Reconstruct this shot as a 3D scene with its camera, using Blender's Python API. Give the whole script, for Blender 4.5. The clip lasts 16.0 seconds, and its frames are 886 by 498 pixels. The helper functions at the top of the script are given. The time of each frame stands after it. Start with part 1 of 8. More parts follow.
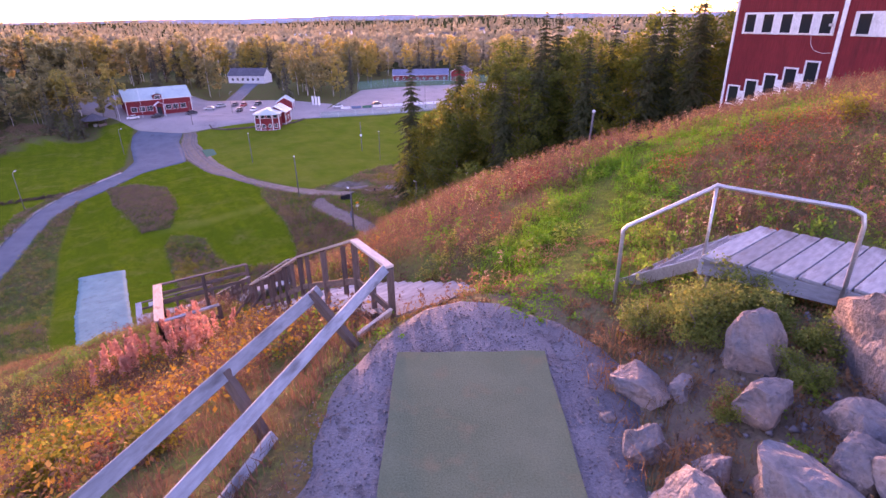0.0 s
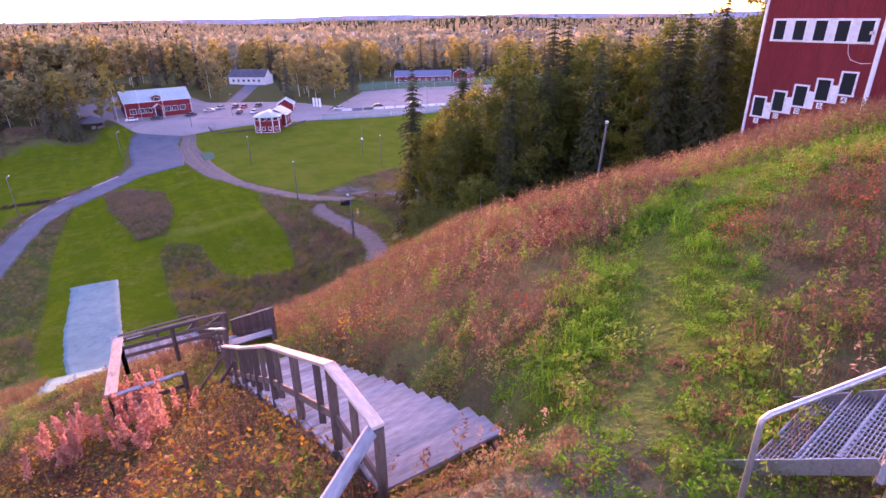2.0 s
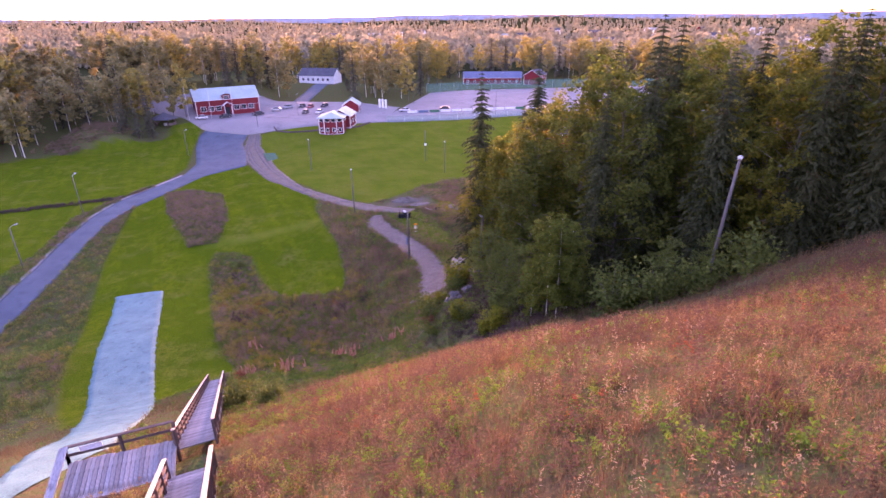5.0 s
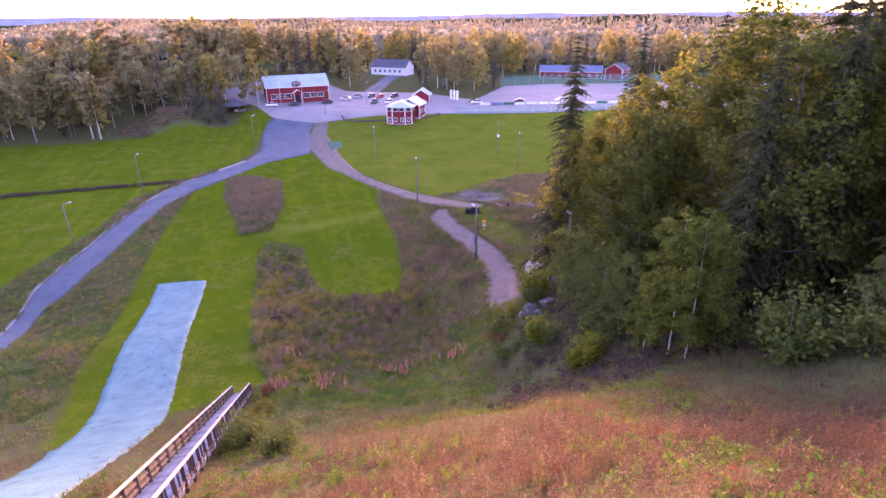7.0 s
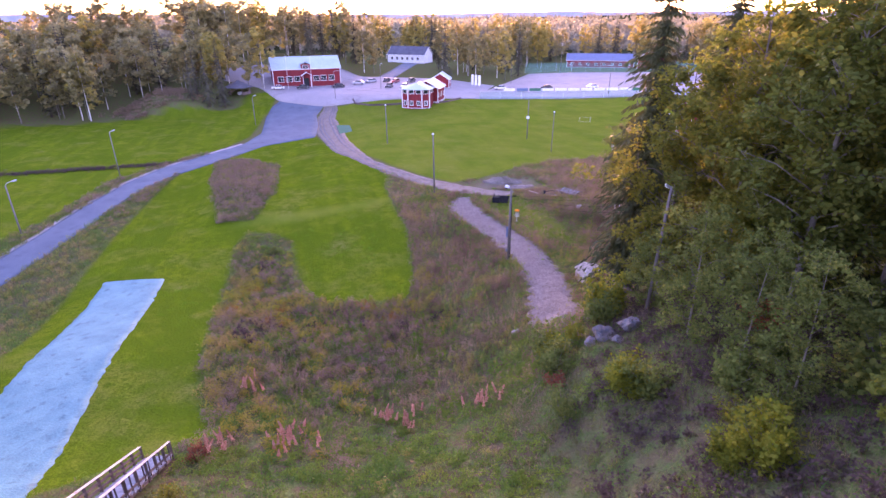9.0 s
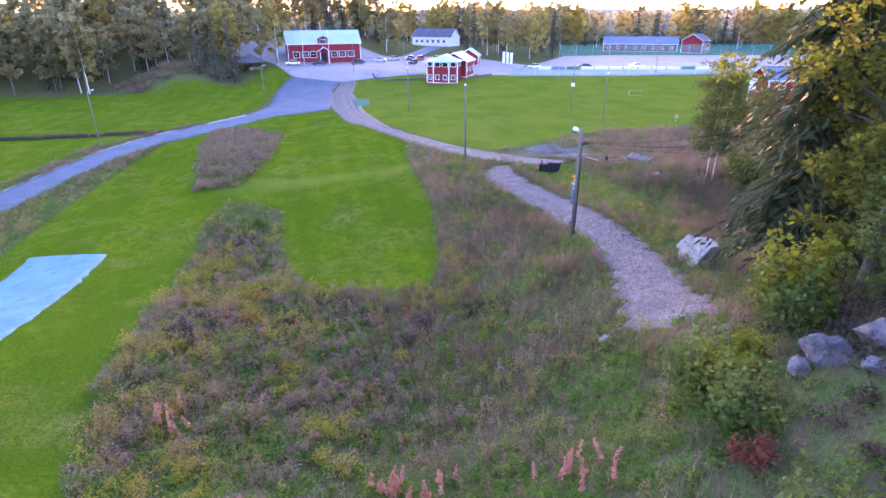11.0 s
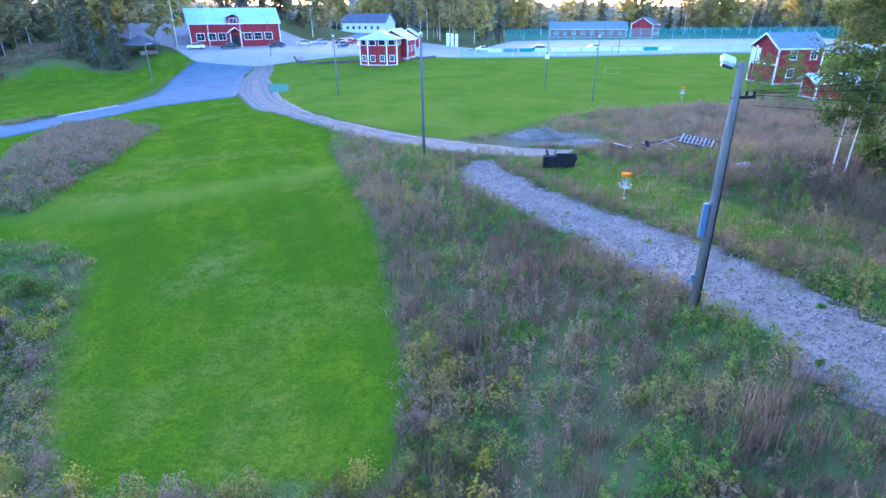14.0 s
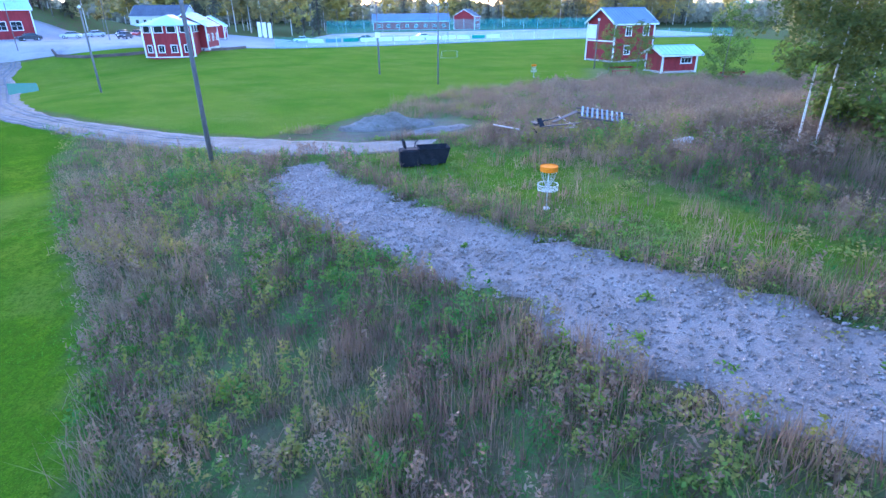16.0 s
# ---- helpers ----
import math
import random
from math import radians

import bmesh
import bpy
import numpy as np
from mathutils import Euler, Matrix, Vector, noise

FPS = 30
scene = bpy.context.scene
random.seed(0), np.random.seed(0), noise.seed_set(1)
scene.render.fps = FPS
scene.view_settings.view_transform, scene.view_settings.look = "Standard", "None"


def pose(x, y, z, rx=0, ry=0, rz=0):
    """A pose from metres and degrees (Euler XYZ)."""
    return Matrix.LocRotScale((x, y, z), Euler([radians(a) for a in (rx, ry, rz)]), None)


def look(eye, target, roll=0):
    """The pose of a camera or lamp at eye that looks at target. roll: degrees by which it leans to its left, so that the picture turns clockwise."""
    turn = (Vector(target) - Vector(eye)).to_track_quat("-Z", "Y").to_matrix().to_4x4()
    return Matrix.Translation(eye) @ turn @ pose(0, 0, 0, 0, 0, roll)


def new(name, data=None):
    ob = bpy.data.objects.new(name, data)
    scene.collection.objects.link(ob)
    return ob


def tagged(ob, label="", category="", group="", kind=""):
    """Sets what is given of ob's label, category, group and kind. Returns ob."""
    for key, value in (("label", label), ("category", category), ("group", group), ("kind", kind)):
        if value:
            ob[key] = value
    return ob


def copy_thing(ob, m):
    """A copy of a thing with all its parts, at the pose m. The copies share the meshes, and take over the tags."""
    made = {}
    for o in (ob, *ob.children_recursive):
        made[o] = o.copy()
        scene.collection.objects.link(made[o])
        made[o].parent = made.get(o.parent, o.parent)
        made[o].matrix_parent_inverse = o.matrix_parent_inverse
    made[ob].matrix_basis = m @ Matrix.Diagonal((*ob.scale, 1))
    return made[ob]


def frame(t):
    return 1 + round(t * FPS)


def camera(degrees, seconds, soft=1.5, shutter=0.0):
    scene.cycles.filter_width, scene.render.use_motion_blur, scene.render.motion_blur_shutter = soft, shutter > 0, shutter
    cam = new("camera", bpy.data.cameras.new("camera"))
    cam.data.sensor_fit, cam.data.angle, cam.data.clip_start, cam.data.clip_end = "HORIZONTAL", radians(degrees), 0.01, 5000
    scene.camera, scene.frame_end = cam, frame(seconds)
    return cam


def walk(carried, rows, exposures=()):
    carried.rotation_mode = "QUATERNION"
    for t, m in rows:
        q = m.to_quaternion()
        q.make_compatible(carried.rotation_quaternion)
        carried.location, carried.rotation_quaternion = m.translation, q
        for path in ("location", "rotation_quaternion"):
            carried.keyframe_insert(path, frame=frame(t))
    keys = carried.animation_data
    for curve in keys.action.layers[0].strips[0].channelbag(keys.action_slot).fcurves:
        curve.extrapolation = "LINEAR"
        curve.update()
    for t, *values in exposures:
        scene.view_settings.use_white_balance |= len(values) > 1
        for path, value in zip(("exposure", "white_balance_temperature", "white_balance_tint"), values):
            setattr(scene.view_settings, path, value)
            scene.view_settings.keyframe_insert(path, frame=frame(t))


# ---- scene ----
cam = camera(78.4, 16.0)
METRES, EYE, TILT, LEAN, TURN = 95.0, 3.15, -23.3, 0.8, 0.0
ROWS = [
    (0.0, 0.0, 0.0, 0.0, 0.0, 0.0, -0.0),
    (0.5, -0.0002, 0.0058, 0.0033, 0.02, 0.0, -0.04),
    (1.0, -0.0006, 0.0122, 0.0069, 0.07, -0.01, -0.06),
    (1.5, -0.0009, 0.0195, 0.0111, 0.12, 0.0, -0.06),
    (2.0, -0.0014, 0.0279, 0.0157, 0.18, 0.02, -0.11),
    (2.5, -0.002, 0.0378, 0.021, 0.21, 0.02, -0.17),
    (3.0, -0.0025, 0.0492, 0.0269, 0.26, 0.01, -0.22),
    (3.5, -0.0031, 0.0631, 0.034, 1.57, -0.03, -0.82),
    (4.0, -0.0041, 0.0796, 0.0422, 3.8, -0.09, -1.76),
    (4.5, -0.0062, 0.1003, 0.0499, 4.57, -0.1, -2.13),
    (5.0, -0.0093, 0.1228, 0.0562, 6.52, -0.19, -3.01),
    (7.5, -0.045, 0.2753, 0.054, 14.04, -0.94, -6.23),
    (8.0, -0.0576, 0.319, 0.0528, 14.43, -1.02, -6.47),
    (8.5, -0.0708, 0.3659, 0.0517, 14.7, -1.03, -6.67),
    (9.0, -0.0817, 0.4079, 0.0473, 14.99, -1.06, -6.82),
    (9.5, -0.0921, 0.4472, 0.0388, 16.17, -1.2, -7.33),
    (10.0, -0.104, 0.487, 0.028, 16.89, -1.3, -7.67),
    (12.5, -0.1833, 0.6841, 0.0321, 17.41, -1.57, -7.86),
    (13.0, -0.197, 0.7211, 0.0382, 14.23, -1.17, -6.52),
    (13.5, -0.2084, 0.7595, 0.0428, 12.39, -0.97, -5.79),
    (14.0, -0.2181, 0.8001, 0.0485, 11.2, -0.89, -5.24),
    (14.5, -0.2262, 0.8418, 0.0548, 6.71, -0.54, -3.3),
    (15.0, -0.2315, 0.8816, 0.0609, 2.52, -0.36, -1.49),
    (15.5, -0.2332, 0.9174, 0.0656, -1.93, -0.27, 0.47),
    (16.0, -0.2316, 0.9462, 0.0707, -4.72, -0.31, 1.66),
]
EXPOSE = [(0.0, 3.05, 6500, 90), (3.0, 3.12, 6350, 93), (5.2, 3.25, 6450, 92), (7.5, 3.5, 6250, 88), (9.0, 3.65, 6200, 85), (10.2, 3.75, 6100, 80), (12.3, 3.95, 4600, 32), (16.0, 3.85, 4500, 31)]
walk(cam, [(t, pose(0, 0, EYE, TILT, LEAN, TURN) @ pose(METRES * x, METRES * y, METRES * z, 90 + pitch, roll, yaw)) for t, x, y, z, yaw, pitch, roll in ROWS], EXPOSE)

# ---------------------------------------------------------------- light
SUN_BEARING = math.atan2(-0.1365, 0.9906)      # from +y towards +x
SUN_UP = radians(1.6)
SUN_DIR = Vector((math.sin(SUN_BEARING) * math.cos(SUN_UP), math.cos(SUN_BEARING) * math.cos(SUN_UP), math.sin(SUN_UP)))

world = bpy.data.worlds.new("evening_sky")
scene.world = world
world.use_nodes = True
wn = world.node_tree
sky = wn.nodes.new("ShaderNodeTexSky")
sky.sky_type = "NISHITA"
sky.sun_disc = False
sky.sun_elevation = radians(5.0)
sky.sun_rotation = SUN_BEARING
sky.air_density, sky.dust_density, sky.ozone_density = 1.0, 0.8, 1.6
bg = wn.nodes["Background"]
bg.inputs["Strength"].default_value = 0.14
# the sun's own glow in the sky, low on the horizon
wdir = wn.nodes.new("ShaderNodeTexCoord")
wdot = wn.nodes.new("ShaderNodeVectorMath")
wdot.operation = "DOT_PRODUCT"
wn.links.new(wdir.outputs["Generated"], wdot.inputs[0])
wdot.inputs[1].default_value = (math.sin(SUN_BEARING), math.cos(SUN_BEARING), 0.022)
total = sky.outputs[0]
for power, tone in ((9000.0, (260.0, 210.0, 120.0)), (700.0, (26.0, 15.0, 5.0)), (30.0, (7.5, 3.8, 1.4))):
    wpow = wn.nodes.new("ShaderNodeMath")
    wpow.operation = "POWER"
    wpow.inputs[1].default_value = power
    clip = wn.nodes.new("ShaderNodeMath")
    clip.operation = "MAXIMUM"
    wn.links.new(wdot.outputs["Value"], clip.inputs[0])
    wn.links.new(clip.outputs[0], wpow.inputs[0])
    scaled = wn.nodes.new("ShaderNodeVectorMath")
    scaled.operation = "SCALE"
    scaled.inputs[0].default_value = tone
    wn.links.new(wpow.outputs[0], scaled.inputs["Scale"])
    added = wn.nodes.new("ShaderNodeVectorMath")
    added.operation = "ADD"
    wn.links.new(total, added.inputs[0])
    wn.links.new(scaled.outputs[0], added.inputs[1])
    total = added.outputs[0]
wn.links.new(total, bg.inputs["Color"])

sun_data = bpy.data.lights.new("sun", "SUN")
sun_data.energy, sun_data.angle, sun_data.color = 1.3, radians(2.0), (1.0, 0.58, 0.25)
sun = new("sun", sun_data)
sun.matrix_world = look((0, 0, 60), Vector((0, 0, 60)) - SUN_DIR)


# ---------------------------------------------------------------- materials
def nodes_of(name):
    m = bpy.data.materials.new(name)
    m.use_nodes = True
    return m, m.node_tree, m.node_tree.nodes["Principled BSDF"]


def link(tree, a, b):
    tree.links.new(a, b)


def mixed(tree, fac, a, b):
    n = tree.nodes.new("ShaderNodeMix")
    n.data_type = "RGBA"
    for socket, value in ((n.inputs[0], fac), (n.inputs[6], a), (n.inputs[7], b)):
        if isinstance(value, bpy.types.NodeSocket):
            link(tree, value, socket)
        elif isinstance(value, (tuple, list)):
            socket.default_value = (*value[:3], 1)
        else:
            socket.default_value = value
    return n.outputs[2]


def noise_of(tree, coord, scale, detail=4.0, lo=0.35, hi=0.65, stretch=None, rough=0.55, turn=0.0):
    if turn:
        spin = tree.nodes.new("ShaderNodeMapping")
        spin.inputs["Rotation"].default_value = (0, 0, radians(turn))
        link(tree, coord, spin.inputs[0])
        coord = spin.outputs[0]
    if stretch:
        mp = tree.nodes.new("ShaderNodeMapping")
        mp.inputs["Scale"].default_value = stretch
        link(tree, coord, mp.inputs[0])
        coord = mp.outputs[0]
    n = tree.nodes.new("ShaderNodeTexNoise")
    n.inputs["Scale"].default_value, n.inputs["Detail"].default_value, n.inputs["Roughness"].default_value = scale, detail, rough
    link(tree, coord, n.inputs["Vector"])
    r = tree.nodes.new("ShaderNodeMapRange")
    r.inputs[1].default_value, r.inputs[2].default_value = lo, hi
    link(tree, n.outputs[0], r.inputs[0])
    return r.outputs[0]


def coords(tree, world_space):
    if world_space:
        return tree.nodes.new("ShaderNodeNewGeometry").outputs["Position"]
    return tree.nodes.new("ShaderNodeTexCoord").outputs["Object"]


def bump(tree, bsdf, height_out, strength, distance):
    b = tree.nodes.new("ShaderNodeBump")
    b.inputs["Strength"].default_value, b.inputs["Distance"].default_value = strength, distance
    link(tree, height_out, b.inputs["Height"])
    link(tree, b.outputs[0], bsdf.inputs["Normal"])


def surface(name, a, b, c=None, scale=8.0, fine=60.0, rough=0.8, metal=0.0, relief=0.3, depth=0.01, vary=0.25, stretch=None, world_space=False, spec=0.3):
    """A surface of two tones in patches, a third as fine stains, and a tone that varies from piece to piece."""
    m, tree, bsdf = nodes_of(name)
    co = coords(tree, world_space)
    patches = noise_of(tree, co, scale, stretch=stretch)
    grain = noise_of(tree, co, fine, 5.0, 0.3, 0.7, stretch=stretch)
    col = mixed(tree, patches, a, b)
    if c:
        stain = noise_of(tree, co, scale * 2.7, 6.0, 0.55, 0.75, stretch=stretch)
        col = mixed(tree, stain, col, c)
    hsv = tree.nodes.new("ShaderNodeHueSaturation")
    info = tree.nodes.new("ShaderNodeObjectInfo")
    val = tree.nodes.new("ShaderNodeMapRange")
    val.inputs[3].default_value, val.inputs[4].default_value = 1 - vary, 1 + vary
    link(tree, info.outputs["Random"], val.inputs[0])
    mul = tree.nodes.new("ShaderNodeMath")
    mul.operation = "MULTIPLY_ADD"
    link(tree, grain, mul.inputs[0])
    mul.inputs[1].default_value = 0.35
    mul.inputs[2].default_value = 0.82
    mul2 = tree.nodes.new("ShaderNodeMath")
    mul2.operation = "MULTIPLY"
    link(tree, mul.outputs[0], mul2.inputs[0])
    link(tree, val.outputs[0], mul2.inputs[1])
    link(tree, mul2.outputs[0], hsv.inputs["Value"])
    link(tree, col, hsv.inputs["Color"])
    link(tree, hsv.outputs[0], bsdf.inputs["Base Color"])
    bsdf.inputs["Roughness"].default_value, bsdf.inputs["Metallic"].default_value = rough, metal
    bsdf.inputs["Specular IOR Level"].default_value = spec
    bump(tree, bsdf, grain, relief, depth)
    return m


def foliage(name, tones, patch=0.35, through_light=0.35, rough=0.7, island=0.4, plants=0.0):
    """Leaves or blades: each takes a tone of its own, patches lean to one side, so does every single plant; light comes through."""
    m, tree, bsdf = nodes_of(name)
    geo = tree.nodes.new("ShaderNodeNewGeometry")
    ramp = tree.nodes.new("ShaderNodeValToRGB")
    els = ramp.color_ramp.elements
    while len(els) < len(tones):
        els.new(0.5)
    for i, tone in enumerate(tones):
        els[i].position = i / (len(tones) - 1)
        els[i].color = (*tone, 1)
    wide = noise_of(tree, geo.outputs["Position"], patch, 3.0, 0.34, 0.66)
    close = noise_of(tree, geo.outputs["Position"], patch * 6.0, 2.0, 0.36, 0.64)
    both = tree.nodes.new("ShaderNodeMix")
    both.inputs[0].default_value = 0.55
    link(tree, wide, both.inputs[2])
    link(tree, close, both.inputs[3])
    spots = both.outputs[0]
    info = tree.nodes.new("ShaderNodeObjectInfo")
    add = tree.nodes.new("ShaderNodeMath")
    add.operation = "MULTIPLY_ADD"
    link(tree, geo.outputs["Random Per Island"], add.inputs[0])
    add.inputs[1].default_value = island
    half = tree.nodes.new("ShaderNodeMath")
    half.operation = "MULTIPLY_ADD"
    link(tree, spots, half.inputs[0])
    half.inputs[1].default_value = 0.88 - island - plants
    fifth = tree.nodes.new("ShaderNodeMath")
    fifth.operation = "MULTIPLY"
    link(tree, info.outputs["Random"], fifth.inputs[0])
    fifth.inputs[1].default_value = 0.12
    link(tree, fifth.outputs[0], half.inputs[2])
    link(tree, half.outputs[0], add.inputs[2])
    place = add.outputs[0]
    if plants:
        own = tree.nodes.new("ShaderNodeAttribute")
        own.attribute_name = "tone"
        lean_to = tree.nodes.new("ShaderNodeMath")
        lean_to.operation = "MULTIPLY_ADD"
        link(tree, own.outputs["Fac"], lean_to.inputs[0])
        lean_to.inputs[1].default_value = plants
        link(tree, place, lean_to.inputs[2])
        place = lean_to.outputs[0]
    link(tree, place, ramp.inputs[0])
    link(tree, ramp.outputs[0], bsdf.inputs["Base Color"])
    bsdf.inputs["Roughness"].default_value = rough
    bsdf.inputs["Specular IOR Level"].default_value = 0.2
    tr = tree.nodes.new("ShaderNodeBsdfTranslucent")
    link(tree, ramp.outputs[0], tr.inputs[0])
    mx = tree.nodes.new("ShaderNodeMixShader")
    mx.inputs[0].default_value = through_light
    link(tree, bsdf.outputs[0], mx.inputs[1])
    link(tree, tr.outputs[0], mx.inputs[2])
    link(tree, mx.outputs[0], tree.nodes["Material Output"].inputs[0])
    return m


def glass_dark(name, tint=(0.02, 0.025, 0.03)):
    m, tree, bsdf = nodes_of(name)
    bsdf.inputs["Base Color"].default_value = (*tint, 1)
    bsdf.inputs["Roughness"].default_value = 0.06
    bsdf.inputs["Specular IOR Level"].default_value = 0.6
    return m


def netting(name, tone, cover):
    m, tree, bsdf = nodes_of(name)
    bsdf.inputs["Base Color"].default_value = (*tone, 1)
    bsdf.inputs["Roughness"].default_value = 0.8
    clear = tree.nodes.new("ShaderNodeBsdfTransparent")
    mx = tree.nodes.new("ShaderNodeMixShader")
    mx.inputs[0].default_value = cover
    link(tree, clear.outputs[0], mx.inputs[1])
    link(tree, bsdf.outputs[0], mx.inputs[2])
    link(tree, mx.outputs[0], tree.nodes["Material Output"].inputs[0])
    return m


def ground_material():
    m, tree, bsdf = nodes_of("turf_and_soil")
    co = coords(tree, True)
    lawn = tree.nodes.new("ShaderNodeAttribute")
    lawn.attribute_name = "lawn"
    bare = tree.nodes.new("ShaderNodeAttribute")
    bare.attribute_name = "bare"
    far = tree.nodes.new("ShaderNodeAttribute")
    far.attribute_name = "wood"
    big = noise_of(tree, co, 0.12, 4.0)
    mid = noise_of(tree, co, 0.9, 5.0, 0.3, 0.7)
    fine = noise_of(tree, co, 14.0, 6.0, 0.3, 0.7)
    mow = noise_of(tree, co, 0.42, 2.0, 0.42, 0.58, stretch=(1.0, 0.10, 1.0), turn=-32)
    grass = mixed(tree, big, (0.095, 0.178, 0.003), (0.148, 0.21, 0.005))
    grass = mixed(tree, mow, grass, (0.075, 0.145, 0.005))
    grass = mixed(tree, noise_of(tree, co, 0.17, 5.0, 0.52, 0.74), grass, (0.225, 0.22, 0.05))
    grass = mixed(tree, noise_of(tree, co, 0.55, 3.0, 0.45, 0.75), grass, (0.065, 0.14, 0.004))
    grass = mixed(tree, noise_of(tree, co, 0.3, 3.0, 0.5, 0.85), grass, (0.20, 0.225, 0.02))
    grass = mixed(tree, noise_of(tree, co, 1.6, 5.0, 0.46, 0.70), grass, (0.075, 0.14, 0.005))
    grass = mixed(tree, noise_of(tree, co, 6.0, 5.0, 0.45, 0.75), grass, (0.065, 0.105, 0.006))
    grass = mixed(tree, noise_of(tree, co, 22.0, 6.0, 0.42, 0.72), grass, (0.045, 0.09, 0.007))
    grass = mixed(tree, noise_of(tree, co, 40.0, 4.0, 0.58, 0.78), grass, (0.20, 0.26, 0.03))
    # paler grass colour: haze over the pitch lawn, and the worn line
    pale = tree.nodes.new("ShaderNodeAttribute")
    pale.attribute_name = "pale"
    grass = mixed(tree, pale.outputs["Fac"], grass, mixed(tree, big, (0.115, 0.18, 0.02), (0.20, 0.22, 0.035)))
    weed = mixed(tree, mid, (0.15, 0.115, 0.065), (0.09, 0.155, 0.03))
    weed = mixed(tree, big, weed, (0.15, 0.10, 0.06))
    weed = mixed(tree, noise_of(tree, co, 1.3, 5.0, 0.42, 0.60), weed, (0.085, 0.165, 0.035))
    weed = mixed(tree, fine, weed, (0.11, 0.10, 0.05))
    soil = mixed(tree, mid, (0.16, 0.12, 0.10), (0.22, 0.18, 0.15))
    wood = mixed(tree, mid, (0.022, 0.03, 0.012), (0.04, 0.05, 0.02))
    col = mixed(tree, lawn.outputs["Fac"], weed, grass)
    col = mixed(tree, bare.outputs["Fac"], col, soil)
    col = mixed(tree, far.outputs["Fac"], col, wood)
    link(tree, col, bsdf.inputs["Base Color"])
    bsdf.inputs["Roughness"].default_value = 1.0
    bsdf.inputs["Specular IOR Level"].default_value = 0.0
    bump(tree, bsdf, noise_of(tree, co, 5.0, 8.0, 0.25, 0.75), 0.8, 0.12)
    return m


M_GROUND = ground_material()
M_TEEGRAVEL = surface("fine_pale_gravel", (0.10, 0.112, 0.135), (0.155, 0.165, 0.19), (0.075, 0.075, 0.078), 1.6, 40, 0.95, relief=0.5, depth=0.02, world_space=True, vary=0.0)
M_ASPHALT = surface("asphalt", (0.072, 0.105, 0.138), (0.096, 0.134, 0.17), (0.055, 0.08, 0.105), 0.25, 30, 0.85, world_space=True, vary=0.0)
M_ROADDIRT = surface("packed_dirt", (0.15, 0.125, 0.10), (0.21, 0.185, 0.16), (0.10, 0.105, 0.05), 0.9, 12, 0.95, relief=0.5, depth=0.05, world_space=True, vary=0.0)
M_GRAVEL = surface("crushed_gravel", (0.23, 0.185, 0.16), (0.30, 0.25, 0.22), (0.15, 0.11, 0.08), 0.7, 26, 0.95, relief=0.8, depth=0.05, world_space=True, vary=0.0)
M_RUT = surface("damp_rut_gravel", (0.10, 0.095, 0.095), (0.15, 0.14, 0.14), (0.20, 0.19, 0.185), 0.8, 10, 0.9, relief=0.5, depth=0.04, world_space=True, vary=0.0)
M_LOT = surface("gravel_lot", (0.27, 0.25, 0.25), (0.33, 0.30, 0.295), (0.21, 0.19, 0.19), 0.1, 8, 0.95, world_space=True, vary=0.0)
M_SHEET = surface("white_plastic_sheet", (0.055, 0.205, 0.225), (0.09, 0.27, 0.285), (0.03, 0.115, 0.13), 0.5, 9, 0.6, relief=0.5, depth=0.05, world_space=True, vary=0.0)
M_GREYWOOD = surface("weathered_grey_wood", (0.205, 0.235, 0.26), (0.29, 0.32, 0.345), (0.12, 0.125, 0.13), 3.0, 26, 0.85, relief=0.4, depth=0.004, stretch=(0.25, 1.0, 1.0))
M_PALEWOOD = surface("pale_bare_wood", (0.42, 0.36, 0.31), (0.50, 0.44, 0.39), (0.28, 0.22, 0.18), 3.0, 26, 0.85, relief=0.4, depth=0.004, stretch=(0.25, 1.0, 1.0))
M_BROWNWOOD = surface("dark_brown_wood", (0.10, 0.075, 0.065), (0.14, 0.105, 0.09), (0.06, 0.045, 0.04), 3.0, 26, 0.85, relief=0.4, depth=0.004, stretch=(0.25, 1.0, 1.0))
M_POLE = surface("grey_pole_wood", (0.13, 0.12, 0.11), (0.18, 0.165, 0.15), (0.08, 0.07, 0.06), 2.0, 20, 0.9, stretch=(1.0, 1.0, 0.15))
M_RED = surface("red_painted_boards", (0.20, 0.018, 0.022), (0.255, 0.026, 0.03), (0.14, 0.018, 0.02), 0.6, 9, 0.75, relief=0.15, depth=0.01, vary=0.08, stretch=(1, 1, 0.2))
M_WHITE = surface("white_paint", (0.72, 0.74, 0.76), (0.80, 0.81, 0.82), (0.58, 0.59, 0.60), 0.9, 14, 0.6, relief=0.1, vary=0.06)
M_BLUEROOF = surface("blue_sheet_metal_roof", (0.13, 0.165, 0.26), (0.16, 0.195, 0.29), None, 0.4, 8, 0.5, vary=0.05)
M_ROOF = surface("pale_sheet_metal_roof", (0.38, 0.52, 0.52), (0.44, 0.58, 0.57), (0.33, 0.44, 0.44), 0.3, 6, 0.45, metal=0.25, relief=0.1, vary=0.05)
M_DARKROOF = surface("dark_roof", (0.085, 0.09, 0.115), (0.12, 0.125, 0.15), (0.06, 0.06, 0.08), 0.4, 8, 0.6, vary=0.1)
M_CONCRETE = surface("grey_concrete", (0.33, 0.32, 0.31), (0.42, 0.41, 0.39), (0.24, 0.23, 0.22), 0.8, 20, 0.9, relief=0.3)
M_STEEL = surface("galvanised_steel", (0.42, 0.44, 0.46), (0.50, 0.52, 0.54), (0.35, 0.36, 0.37), 4.0, 40, 0.42, metal=0.75, relief=0.05, vary=0.1)
